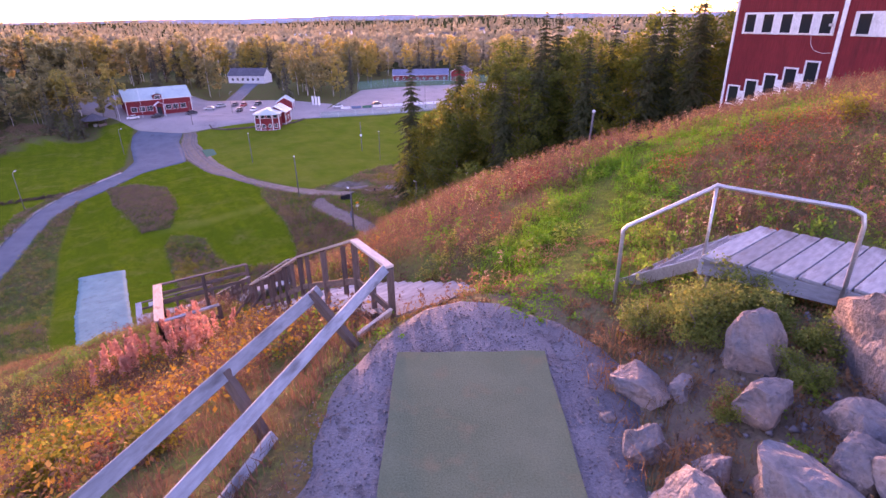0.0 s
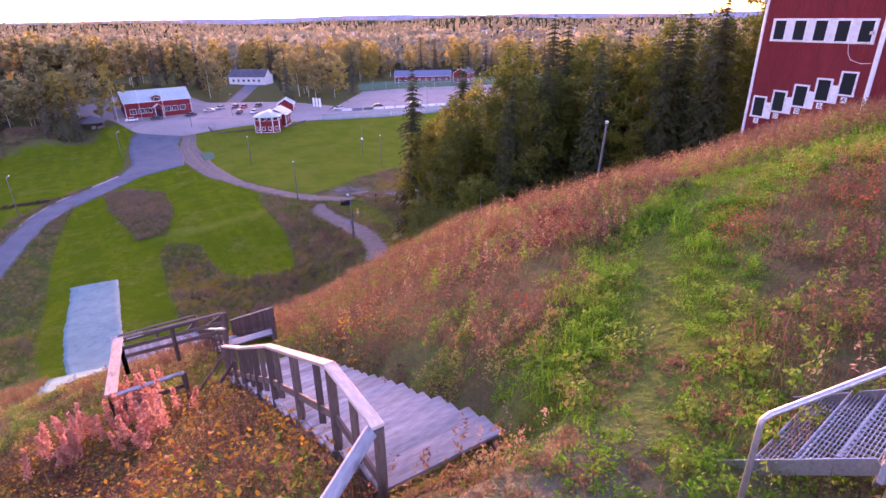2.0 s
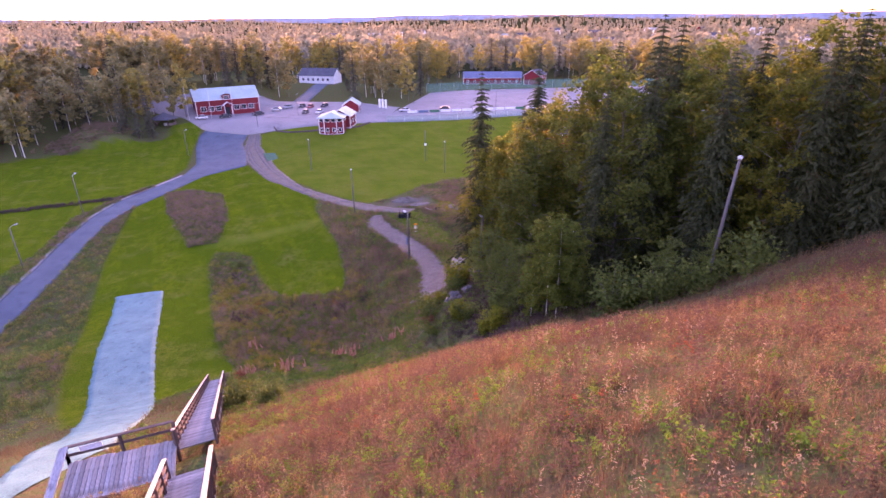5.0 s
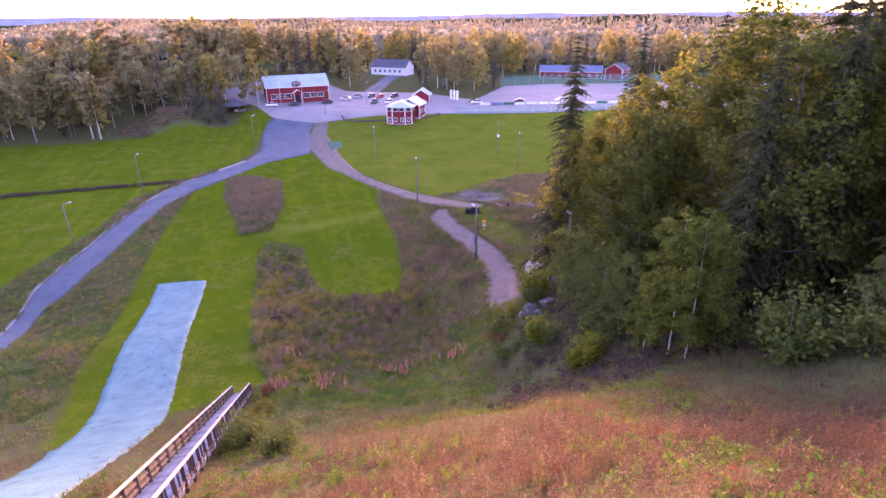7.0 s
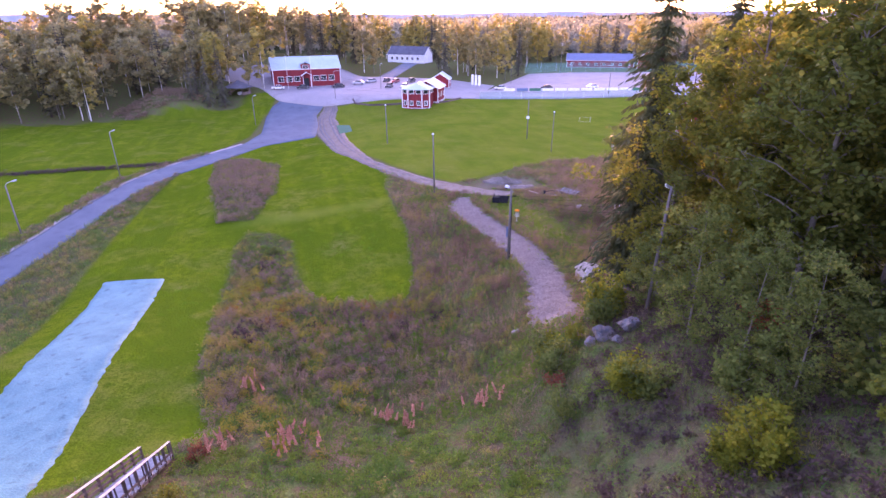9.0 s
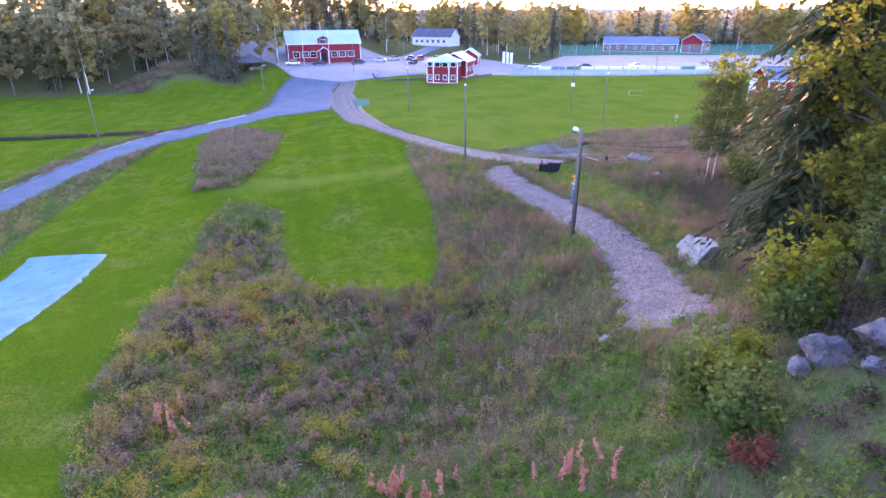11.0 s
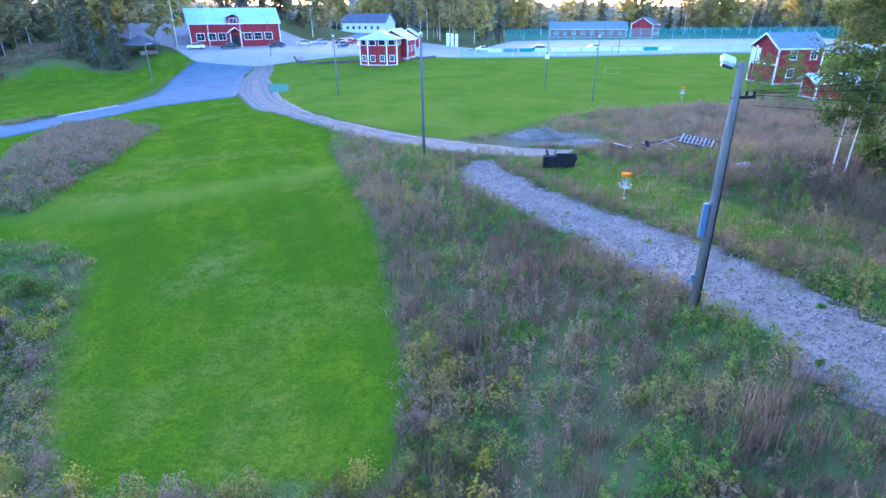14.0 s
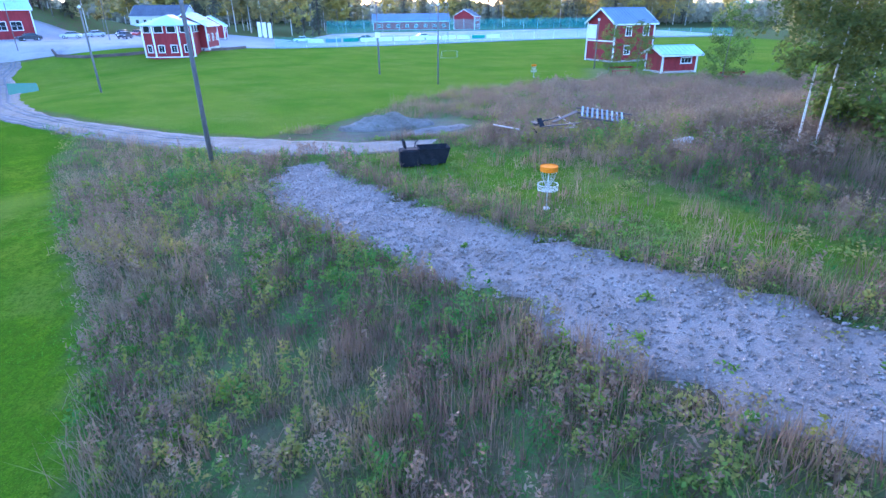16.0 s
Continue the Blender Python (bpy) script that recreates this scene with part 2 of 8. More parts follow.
M_ROCK = surface("pink_granite", (0.125, 0.14, 0.165), (0.30, 0.225, 0.185), (0.065, 0.068, 0.075), 1.7, 22, 0.9, relief=0.7, depth=0.03, vary=0.15)
M_PALEROCK = surface("pale_granite", (0.30, 0.27, 0.235), (0.38, 0.35, 0.31), (0.13, 0.12, 0.11), 1.6, 12, 0.9, relief=0.7, depth=0.04, vary=0.1)
M_TEE = surface("green_rubber_mat", (0.09, 0.13, 0.08), (0.11, 0.15, 0.095), (0.13, 0.14, 0.085), 1.4, 55, 1.0, relief=0.35, depth=0.004, vary=0.0, spec=0.05)
M_ORANGE = surface("orange_plastic", (0.72, 0.20, 0.005), (0.78, 0.24, 0.006), None, 3, 30, 0.85, relief=0.02, spec=0.1)
M_BLACK = surface("black_plastic", (0.018, 0.018, 0.022), (0.03, 0.03, 0.035), None, 3, 30, 0.85, relief=0.05, spec=0.1)
M_CHAIN = surface("zinc_chain", (0.50, 0.52, 0.53), (0.60, 0.62, 0.63), None, 10, 60, 0.35, metal=0.7, relief=0.05)
M_CABLE = surface("cable_sheath", (0.02, 0.02, 0.022), (0.03, 0.03, 0.032), None, 3, 30, 1.0, relief=0.0, spec=0.0)
M_BOXBLUE = surface("blue_grey_cabinet_paint", (0.10, 0.17, 0.27), (0.13, 0.20, 0.30), None, 3, 30, 0.5, relief=0.03)
M_GREENBOX = surface("green_carpet", (0.025, 0.15, 0.085), (0.035, 0.19, 0.11), None, 3, 30, 0.9)
M_GLASS = glass_dark("window_glass")
M_CARS = [surface(n, a, b, None, 1, 30, 0.3, metal=0.1, relief=0.0, vary=0.0, spec=0.5) for n, a, b in (
    ("white_car_paint", (0.70, 0.71, 0.72), (0.74, 0.75, 0.76)), ("dark_car_paint", (0.03, 0.032, 0.04), (0.045, 0.047, 0.055)),
    ("silver_car_paint", (0.40, 0.42, 0.44), (0.45, 0.47, 0.49)), ("red_car_paint", (0.33, 0.03, 0.03), (0.38, 0.04, 0.035)))]
M_TYRE = surface("tyre_rubber", (0.02, 0.02, 0.02), (0.03, 0.03, 0.03), None, 8, 60, 0.9)
M_NET = netting("teal_windbreak_netting", (0.08, 0.46, 0.43), 0.24)
M_BARKDARK = surface("spruce_bark", (0.075, 0.055, 0.045), (0.11, 0.085, 0.07), None, 3, 24, 0.95, relief=0.8, depth=0.02, stretch=(1, 1, 0.3))
M_BARKGREY = surface("aspen_bark", (0.15, 0.14, 0.115), (0.21, 0.195, 0.16), (0.08, 0.07, 0.06), 2.5, 20, 0.9, relief=0.5, depth=0.01, stretch=(1, 1, 0.4))
M_BIRCH = surface("birch_bark", (0.62, 0.60, 0.56), (0.70, 0.68, 0.64), (0.07, 0.06, 0.055), 4.5, 30, 0.8, relief=0.2, depth=0.005, stretch=(0.5, 0.5, 2.0))
M_NEEDLE = foliage("spruce_needles", [(0.03, 0.046, 0.02), (0.052, 0.072, 0.028), (0.08, 0.095, 0.036), (0.12, 0.115, 0.05)], 0.5, 0.25)
M_LEAF = foliage("aspen_leaves", [(0.05, 0.085, 0.014), (0.095, 0.135, 0.02), (0.155, 0.18, 0.026), (0.26, 0.235, 0.036)], 0.22, 0.45)
M_LEAFGOLD = foliage("yellowing_birch_leaves", [(0.085, 0.115, 0.016), (0.145, 0.17, 0.02), (0.22, 0.22, 0.026), (0.33, 0.27, 0.032)], 0.2, 0.58)
# far birches and spruces: distance haze is painted in as lighter leaf tones
M_LEAFFAR = foliage("hazed_birch_leaves", [(0.20, 0.21, 0.12), (0.29, 0.28, 0.14), (0.40, 0.34, 0.14), (0.54, 0.38, 0.13)], 0.05, 0.55)
M_LEAFFARGOLD = foliage("hazed_golden_birch_leaves", [(0.22, 0.23, 0.08), (0.34, 0.31, 0.09), (0.50, 0.40, 0.10), (0.62, 0.43, 0.09)], 0.05, 0.55)
M_NEEDLEFAR = foliage("hazed_spruce_needles", [(0.065, 0.075, 0.055), (0.09, 0.10, 0.065), (0.12, 0.12, 0.075), (0.15, 0.135, 0.085)], 0.2, 0.3)
M_LEAFBUSH = foliage("willow_leaves", [(0.066, 0.110, 0.026), (0.110, 0.165, 0.031), (0.176, 0.226, 0.042), (0.308, 0.286, 0.055)], 0.6, 0.4)
M_LEAFBIRCH = foliage("green_birch_leaves", [(0.05, 0.08, 0.024), (0.085, 0.12, 0.028), (0.13, 0.155, 0.034), (0.24, 0.22, 0.045)], 0.4, 0.45)
M_LEAFBRIGHT = foliage("bright_birch_leaves", [(0.075, 0.13, 0.02), (0.125, 0.185, 0.026), (0.19, 0.235, 0.032), (0.28, 0.28, 0.04)], 0.4, 0.5)
M_LIME = foliage("lime_willow_leaves", [(0.09, 0.145, 0.012), (0.155, 0.205, 0.015), (0.235, 0.26, 0.018), (0.32, 0.30, 0.024)], 0.6, 0.5)
M_DARKHEATH = foliage("dark_brown_stalks", [(0.075, 0.055, 0.04), (0.125, 0.078, 0.055), (0.18, 0.10, 0.065), (0.24, 0.16, 0.075)], 0.4, 0.4, island=0.2, plants=0.35)
M_LEAFYELLOW = foliage("yellow_shrub_leaves", [(0.14, 0.10, 0.02), (0.27, 0.15, 0.02), (0.42, 0.25, 0.02), (0.40, 0.15, 0.03)], 0.8, 0.4, plants=0.35, island=0.25)
M_LEAFRED = foliage("red_autumn_leaves", [(0.13, 0.055, 0.035), (0.24, 0.07, 0.035), (0.33, 0.10, 0.04), (0.29, 0.16, 0.045)], 0.8, 0.4)
M_LEAFCRIMSON = foliage("crimson_autumn_leaves", [(0.085, 0.025, 0.028), (0.15, 0.035, 0.035), (0.23, 0.055, 0.035), (0.30, 0.11, 0.035)], 0.5, 0.35, island=0.25, plants=0.3)
M_DARKCLUMP = foliage("dark_withered_leaves", [(0.045, 0.034, 0.032), (0.075, 0.046, 0.045), (0.11, 0.06, 0.05), (0.10, 0.09, 0.03)], 0.5, 0.3, island=0.25, plants=0.3)
M_ORANGEWEED = foliage("orange_weed_leaves", [(0.14, 0.075, 0.02), (0.24, 0.12, 0.025), (0.36, 0.17, 0.03), (0.34, 0.26, 0.04)], 0.5, 0.4, island=0.25, plants=0.3)
M_RUST = foliage("rusty_stalk_leaves", [(0.13, 0.08, 0.045), (0.20, 0.115, 0.055), (0.27, 0.15, 0.065), (0.25, 0.19, 0.06)], 0.8, 0.4, island=0.2, plants=0.35)
M_STRAW = foliage("dry_red_grass", [(0.105, 0.11, 0.03), (0.14, 0.092, 0.055), (0.205, 0.13, 0.065), (0.285, 0.195, 0.09), (0.16, 0.17, 0.035)], 0.3, 0.4, island=0.14, plants=0.18)
M_HEATH = foliage("brown_heath_grass", [(0.08, 0.105, 0.018), (0.12, 0.08, 0.05), (0.18, 0.11, 0.06), (0.27, 0.17, 0.065), (0.23, 0.22, 0.04)], 0.35, 0.4, island=0.2, plants=0.3)
M_WEED = foliage("withered_weeds", [(0.036, 0.13, 0.024), (0.075, 0.195, 0.032), (0.165, 0.22, 0.042), (0.265, 0.195, 0.095), (0.42, 0.32, 0.165)], 0.33, 0.45, island=0.08, plants=0.6)
M_STALK = foliage("seed_stalks", [(0.13, 0.095, 0.085), (0.19, 0.13, 0.11), (0.26, 0.19, 0.14), (0.44, 0.34, 0.21)], 0.4, 0.45, island=0.15, plants=0.4)
M_MOUND = foliage("weed_leaves", [(0.055, 0.145, 0.03), (0.095, 0.21, 0.036), (0.185, 0.25, 0.042), (0.30, 0.265, 0.055), (0.31, 0.215, 0.11), (0.38, 0.26, 0.085)], 0.25, 0.4, island=0.12, plants=0.55)
M_TAN = foliage("tan_dry_grass", [(0.22, 0.16, 0.10), (0.31, 0.23, 0.14), (0.44, 0.34, 0.21)], 0.5, 0.45, island=0.2, plants=0.35)
M_OLIVE = foliage("yellowing_weed_leaves", [(0.122, 0.201, 0.024), (0.232, 0.262, 0.024), (0.366, 0.317, 0.027), (0.342, 0.232, 0.098), (0.439, 0.207, 0.037)], 0.3, 0.45, island=0.12, plants=0.55)
M_FRESH = foliage("fresh_weed_leaves", [(0.055, 0.155, 0.022), (0.10, 0.215, 0.022), (0.18, 0.275, 0.026), (0.30, 0.315, 0.03)], 0.5, 0.45, island=0.2, plants=0.4)
M_GRASS = foliage("green_grass", [(0.07, 0.115, 0.012), (0.12, 0.175, 0.016), (0.18, 0.23, 0.022), (0.28, 0.265, 0.04)], 0.7, 0.45, island=0.2, plants=0.3)
M_PATHGRASS = foliage("lush_path_grass", [(0.034, 0.15, 0.005), (0.066, 0.235, 0.006), (0.125, 0.32, 0.009), (0.24, 0.38, 0.015)], 0.7, 0.45, island=0.2, plants=0.3)
M_PLUME = foliage("fireweed_seed_plumes", [(0.46, 0.15, 0.10), (0.56, 0.26, 0.19), (0.64, 0.38, 0.29), (0.54, 0.19, 0.11)], 1.5, 0.45)
# pale, greyed tones hold the haze over the farthest woods
M_FARWOOD = foliage("hazed_woods_foliage", [(0.17, 0.19, 0.15), (0.24, 0.245, 0.17), (0.31, 0.28, 0.18), (0.40, 0.32, 0.18)], 0.012, 0.5)
# wooded ridges; the blue is atmospheric haze put into the base colour
M_RIDGE = surface("haze_blue_ridge", (0.30, 0.345, 0.43), (0.34, 0.375, 0.45), (0.27, 0.32, 0.40), 0.004, 0.03, 1.0, relief=0.0, vary=0.0, spec=0.0, world_space=True)
M_BRUSH = foliage("brown_brushwood", [(0.15, 0.115, 0.08), (0.23, 0.16, 0.105), (0.31, 0.215, 0.135), (0.21, 0.23, 0.07)], 0.3, 0.35, island=0.15, plants=0.35)
M_PURPLE = foliage("purple_brown_stalk_tops", [(0.115, 0.082, 0.055), (0.205, 0.135, 0.09), (0.295, 0.20, 0.125), (0.45, 0.335, 0.19)], 0.4, 0.4, island=0.12, plants=0.5)
# brown and green undergrowth, darkened in colour to give the shade under trees
M_UNDER = foliage("shade_toned_undergrowth", [(0.05, 0.062, 0.025), (0.085, 0.066, 0.045), (0.12, 0.072, 0.06), (0.10, 0.125, 0.03)], 0.3, 0.3, island=0.15, plants=0.4)


# ---------------------------------------------------------------- mesh tools
class Shape:
    """Gathers vertices and faces for one mesh."""

    def __init__(self):
        self.v, self.f = [], []

    def add(self, verts, faces):
        k = len(self.v)
        self.v += [tuple(p) for p in verts]
        self.f += [tuple(i + k for i in face) for face in faces]
        return self

    def box(self, m, sx, sy, sz, b=0.0):
        """A box of that size round the origin of m, its edges chamfered by b."""
        x, y, z = sx / 2, sy / 2, sz / 2
        if b <= 0:
            vs = [(i * x, j * y, k * z) for i in (-1, 1) for j in (-1, 1) for k in (-1, 1)]
            fs = [(0, 1, 3, 2), (4, 6, 7, 5), (0, 4, 5, 1), (2, 3, 7, 6), (0, 2, 6, 4), (1, 5, 7, 3)]
        else:
            b = min(b, 0.45 * min(sx, sy, sz))
            vs, ids = [], {}
            for i in (-1, 1):
                for j in (-1, 1):
                    for k in (-1, 1):
                        for a in range(3):
                            ids[i, j, k, a] = len(vs)
                            vs.append((i * (x if a == 0 else x - b), j * (y if a == 1 else y - b), k * (z if a == 2 else z - b)))
            fs = []
            for a in range(3):
                for s in (-1, 1):
                    q = []
                    for u, w in ((-1, -1), (1, -1), (1, 1), (-1, 1)):
                        c = [0, 0, 0]
                        c[a], c[(a + 1) % 3], c[(a + 2) % 3] = s, u, w
                        q.append(ids[(*c, a)])
                    fs.append(tuple(q if s > 0 else q[::-1]))
            for a in range(3):
                o, p = (a + 1) % 3, (a + 2) % 3
                for s in (-1, 1):
                    for t in (-1, 1):
                        c0, c1 = [0, 0, 0], [0, 0, 0]
                        c0[a], c1[a] = -1, 1
                        c0[o] = c1[o] = s
                        c0[p] = c1[p] = t
                        q = [ids[(*c0, o)], ids[(*c1, o)], ids[(*c1, p)], ids[(*c0, p)]]
                        fs.append(tuple(q if s * t > 0 else q[::-1]))
            for i in (-1, 1):
                for j in (-1, 1):
                    for k in (-1, 1):
                        q = [ids[i, j, k, 0], ids[i, j, k, 1], ids[i, j, k, 2]]
                        fs.append(tuple(q if i * j * k > 0 else q[::-1]))
        return self.add([m @ Vector(p) for p in vs], fs)

    def beam(self, a, b, wide, thick, bevel=0.008, up=(0, 0, 1), extra=0.0):
        """A squared timber from a to b."""
        return self.box(along(a, b, up), (Vector(b) - Vector(a)).length + extra, wide, thick, bevel)

    def tube(self, points, radii, n=8, cap=True):
        """A round tapered rod through the points."""
        k, pts = len(self.v), [Vector(p) for p in points]
        if isinstance(radii, (int, float)):
            radii = [radii] * len(pts)
        side = None
        for i, p in enumerate(pts):
            d = (pts[min(i + 1, len(pts) - 1)] - pts[max(i - 1, 0)]).normalized()
            if side is None:
                side = d.orthogonal().normalized()
            side = (side - d * side.dot(d)).normalized()
            other = d.cross(side)
            for j in range(n):
                a = 2 * math.pi * j / n
                self.v.append(tuple(p + radii[i] * (math.cos(a) * side + math.sin(a) * other)))
        for i in range(len(pts) - 1):
            for j in range(n):
                self.f.append((k + i * n + j, k + i * n + (j + 1) % n, k + (i + 1) * n + (j + 1) % n, k + (i + 1) * n + j))
        if cap:
            self.f.append(tuple(k + j for j in range(n))[::-1])
            self.f.append(tuple(k + (len(pts) - 1) * n + j for j in range(n)))
        return self

    def mesh(self, name):
        me = bpy.data.meshes.new(name)
        me.from_pydata(self.v, [], self.f)
        me.update()
        return me


def along(a, b, up=(0, 0, 1)):
    """The pose half way from a to b with x along the way and z as near to up as may be."""
    a, b = Vector(a), Vector(b)
    x = (b - a).normalized()
    y = Vector(up).cross(x)
    y = y.normalized() if y.length > 1e-6 else Vector((0, 1, 0))
    z = x.cross(y)
    m = Matrix((x, y, z)).transposed().to_4x4()
    m.translation = (a + b) / 2
    return m


def part(name, shape, material, parent=None, label="", smooth=False, m=None):
    me = shape if isinstance(shape, bpy.types.Mesh) else shape.mesh(name)
    if not me.materials:
        me.materials.append(material)
    if smooth:
        me.polygons.foreach_set("use_smooth", [True] * len(me.polygons))
    ob = new(name, me)
    if parent:
        ob.parent = parent
    if m is not None:
        ob.matrix_basis = m
    if label:
        tagged(ob, label)
    return ob


def thing(name, label, category, group="", m=None, kind=""):
    ob = new(name)
    ob.empty_display_size = 0.2
    tagged(ob, label, category, group, kind)
    if m is not None:
        ob.matrix_basis = m
    return ob


def at(x, y, z=0.0, turn=0.0):
    return pose(x, y, z, 0, 0, turn)


def tri_mesh(name, verts, faces_n, corner):
    """A mesh from arrays: verts (n, 3), corner (faces_n * k) with k corners a face."""
    me = bpy.data.meshes.new(name)
    k = len(corner) // faces_n
    me.vertices.add(len(verts))
    me.vertices.foreach_set("co", np.asarray(verts, dtype=np.float32).ravel())
    me.loops.add(len(corner))
    me.loops.foreach_set("vertex_index", np.asarray(corner, dtype=np.int32))
    me.polygons.add(faces_n)
    me.polygons.foreach_set("loop_start", np.arange(faces_n, dtype=np.int32) * k)
    me.update(calc_edges=True)
    return me


# ---------------------------------------------------------------- the land
def ease(t):
    t = np.clip(t, 0, 1)
    return t * t * (3 - 2 * t)


NET_X = (-60, -40, -25, -15, -7, 0, 7, 16, 32)
NET_Y = (-14, 2, 9, 17, 27, 40, 53, 66, 82, 102)
# the hill's height over the plain
HILL = np.array([
    (26.7, 29.1, 30.6, 31.4, 31.5, 31.9, 33.3, 34.1, 35.1),
    (20.5, 22.7, 24.9, 27.4, 30.5, 31.9, 32.6, 34.6, 35.8),
    (17.5, 20.0, 22.6, 24.0, 27.5, 31.1, 32.3, 34.7, 36.1),
    (13.3, 16.8, 19.8, 23.9, 25.8, 29.4, 31.7, 33.2, 35.5),
    (8.2, 12.9, 17.6, 19.7, 22.4, 26.2, 28.0, 31.1, 33.5),
    (3.5, 6.9, 11.1, 13.2, 16.0, 18.2, 20.0, 24.8, 28.7),
    (2.7, 1.8, 4.0, 5.6, 7.1, 11.6, 14.8, 16.0, 19.8),
    (-1.3, 0.9, -0.2, 1.0, 6.3, 9.3, 9.8, 9.9, 11.1),
    (-0.4, -1.6, -0.9, 1.3, 2.2, 4.1, 4.7, 4.1, 3.5),
    (-0.1, -0.2, 0.3, 0.8, -0.2, -0.1, -0.0, 0.1, 0.5),
])


def spans(knots, v):
    """Weights of a smooth curve through the knots."""
    knots = np.array(knots, float)
    n = len(knots)
    v = np.clip(np.asarray(v, float), knots[0], knots[-1] - 1e-6)
    i = np.searchsorted(knots, v, side="right") - 1
    h = knots[i + 1] - knots[i]
    t = (v - knots[i]) / h
    w, r = np.zeros((len(v), n)), np.arange(len(v))
    w[r, i] += 2 * t ** 3 - 3 * t * t + 1
    w[r, i + 1] += -2 * t ** 3 + 3 * t * t
    for j, c in ((i, t ** 3 - 2 * t * t + t), (i + 1, t ** 3 - t * t)):
        a, b = np.maximum(j - 1, 0), np.minimum(j + 1, n - 1)
        g = c * h / (knots[b] - knots[a])
        w[r, b] += g
        w[r, a] -= g
    return w


def ripple(x, y, s):
    return np.sin(x * 1.7 * s + 1.9 * np.sin(y * 0.8 * s)) * np.sin(y * 1.3 * s + 1.4 * np.sin(x * 1.1 * s + 2.0))


STAIR_LINES = (((-0.18, 7.68, -1.05), (-5.5, 15.75, -5.62)), ((-6.45, 17.85, -5.9), (-11.6, 26.1, -11.3)), ((-12.95, 28.4, -12.15), (-29.6, 54.9, -30.25)))


def heights(x, y):
    x, y = np.asarray(x, float), np.asarray(y, float)
    z = -33.1 - 2.3 * ease((-48 - x) / 26) * (1 - ease((y - 165) / 45)) + 2.2 * ease((y - 186) / 14) * ease((-45 - x) / 30)
    z = z + 0.9 * ease((x + 22) / 14) * (1 - ease((y - 118) / 25))
    hill = np.einsum("ij,ij->i", spans(NET_Y, y) @ HILL, spans(NET_X, x))
    z = z + hill * ease((x + 130) / 70) * ease((130 - y) / 28) * ease((160 - x) / 128)
    # the hump in the run-out, and the bank beside the gravel track
    u = (x + 66.5) * -0.6 + (y - 113.5) * 0.8
    w = (x + 66.5) * 0.8 + (y - 113.5) * 0.6
    z = z + 1.3 * ease(1.25 - np.hypot(u / 20, w / 7.5))
    z = z + 1.45 * ease(1.35 - np.hypot((x + 1.5) / 10.5, (y - 109) / 9.0))
    # the wooded rise and the brown knoll beyond the low field
    rise = (x + 141) * -0.74 + (y - 164) * 0.67
    z = z + 9.0 * ease(rise / 60) * ease((-104 - x) / 16) * ease((330 - y) / 90) * ease((x + 420) / 150)
    z = z + 5.0 * ease(1.2 - np.hypot((x + 137) / 13, (y - 179) / 11))
    # rising country far away
    far = np.hypot(x, y)
    z = z + ease((far - 900) / 2500) * (10 + 9 * np.sin(np.arctan2(x, y) * 9 + 1) + 6 * np.sin(np.arctan2(x, y) * 23))
    # the levelled tee and the rocky terrace beside it
    tee = ease(2.2 - np.hypot((x - 0.3) / 1.25, (y - 3.0) / 2.6))
    z = z * (1 - tee) - 0.50 * tee
    # the ground is dug away under the stairs
    for (ax, ay, az), (bx, by, bz) in STAIR_LINES:
        dx, dy = bx - ax, by - ay
        l = math.hypot(dx, dy)
        t = ((x - ax) * dx + (y - ay) * dy) / (l * l)
        off = np.abs((x - ax) * dy - (y - ay) * dx) / l
        k = ease((1.5 - off) / 0.6) * ease((0.6 - np.abs(t - 0.5)) * l / 0.8)
        z = z * (1 - k) + np.minimum(z, az + (bz - az) * np.clip(t, 0, 1) - 0.28) * k
    rough = ease((95 - y) / 30) * ease((y - 8) / 10) * ease((x + 50) / 20)
    return z + 0.10 * rough * ripple(x, y, 0.9)


def ground_z(x, y):
    return float(heights([x], [y])[0])


def on(x, y, dz=0.0):
    return Vector((x, y, ground_z(x, y) + dz))


def inside(x, y, poly, soft=0.3):
    """1 inside the outline, 0 outside, with a soft edge."""
    x, y = np.asarray(x, float), np.asarray(y, float)
    hit, near = np.zeros(x.shape, bool), np.full(x.shape, 1e9)
    for (ax, ay), (bx, by) in zip(poly, poly[1:] + poly[:1]):
        if ay != by:
            hit ^= ((ay > y) != (by > y)) & (x < (bx - ax) * (y - ay) / (by - ay) + ax)
        l2 = (bx - ax) ** 2 + (by - ay) ** 2
        t = np.clip(((x - ax) * (bx - ax) + (y - ay) * (by - ay)) / l2, 0, 1)
        near = np.minimum(near, np.hypot(x - ax - t * (bx - ax), y - ay - t * (by - ay)))
    return ease(0.5 + np.where(hit, near, -near) / (2 * soft))


RUNOUT = [(-28, 44), (-35, 42), (-41, 47.3), (-47, 54), (-59, 71.4), (-64, 80), (-70.7, 90.5), (-76.2, 101.3), (-83, 115), (-85.5, 123), (-82.6, 134.7), (-86, 150),
          (-75.6, 157), (-61.5, 140), (-49, 128), (-42.5, 121), (-41, 116), (-35.6, 106.2), (-31.3, 99.4), (-28, 92.2), (-25.6, 86.5), (-24.6, 82), (-30.3, 81),
          (-34, 80.1), (-37.5, 83), (-40.7, 87), (-44.3, 92.5), (-47.4, 93.7), (-51, 93.4), (-49.6, 88.5), (-46, 82.5), (-43, 77.3), (-39.3, 71.2), (-35.5, 65.5),
          (-32, 61), (-28.5, 58.5), (-30.8, 55.5), (-33, 50)]
HUMP = [(-83, 129), (-78, 132), (-68.5, 128), (-56.2, 107.3), (-52.9, 97), (-57.3, 95.8), (-73.5, 114.7)]
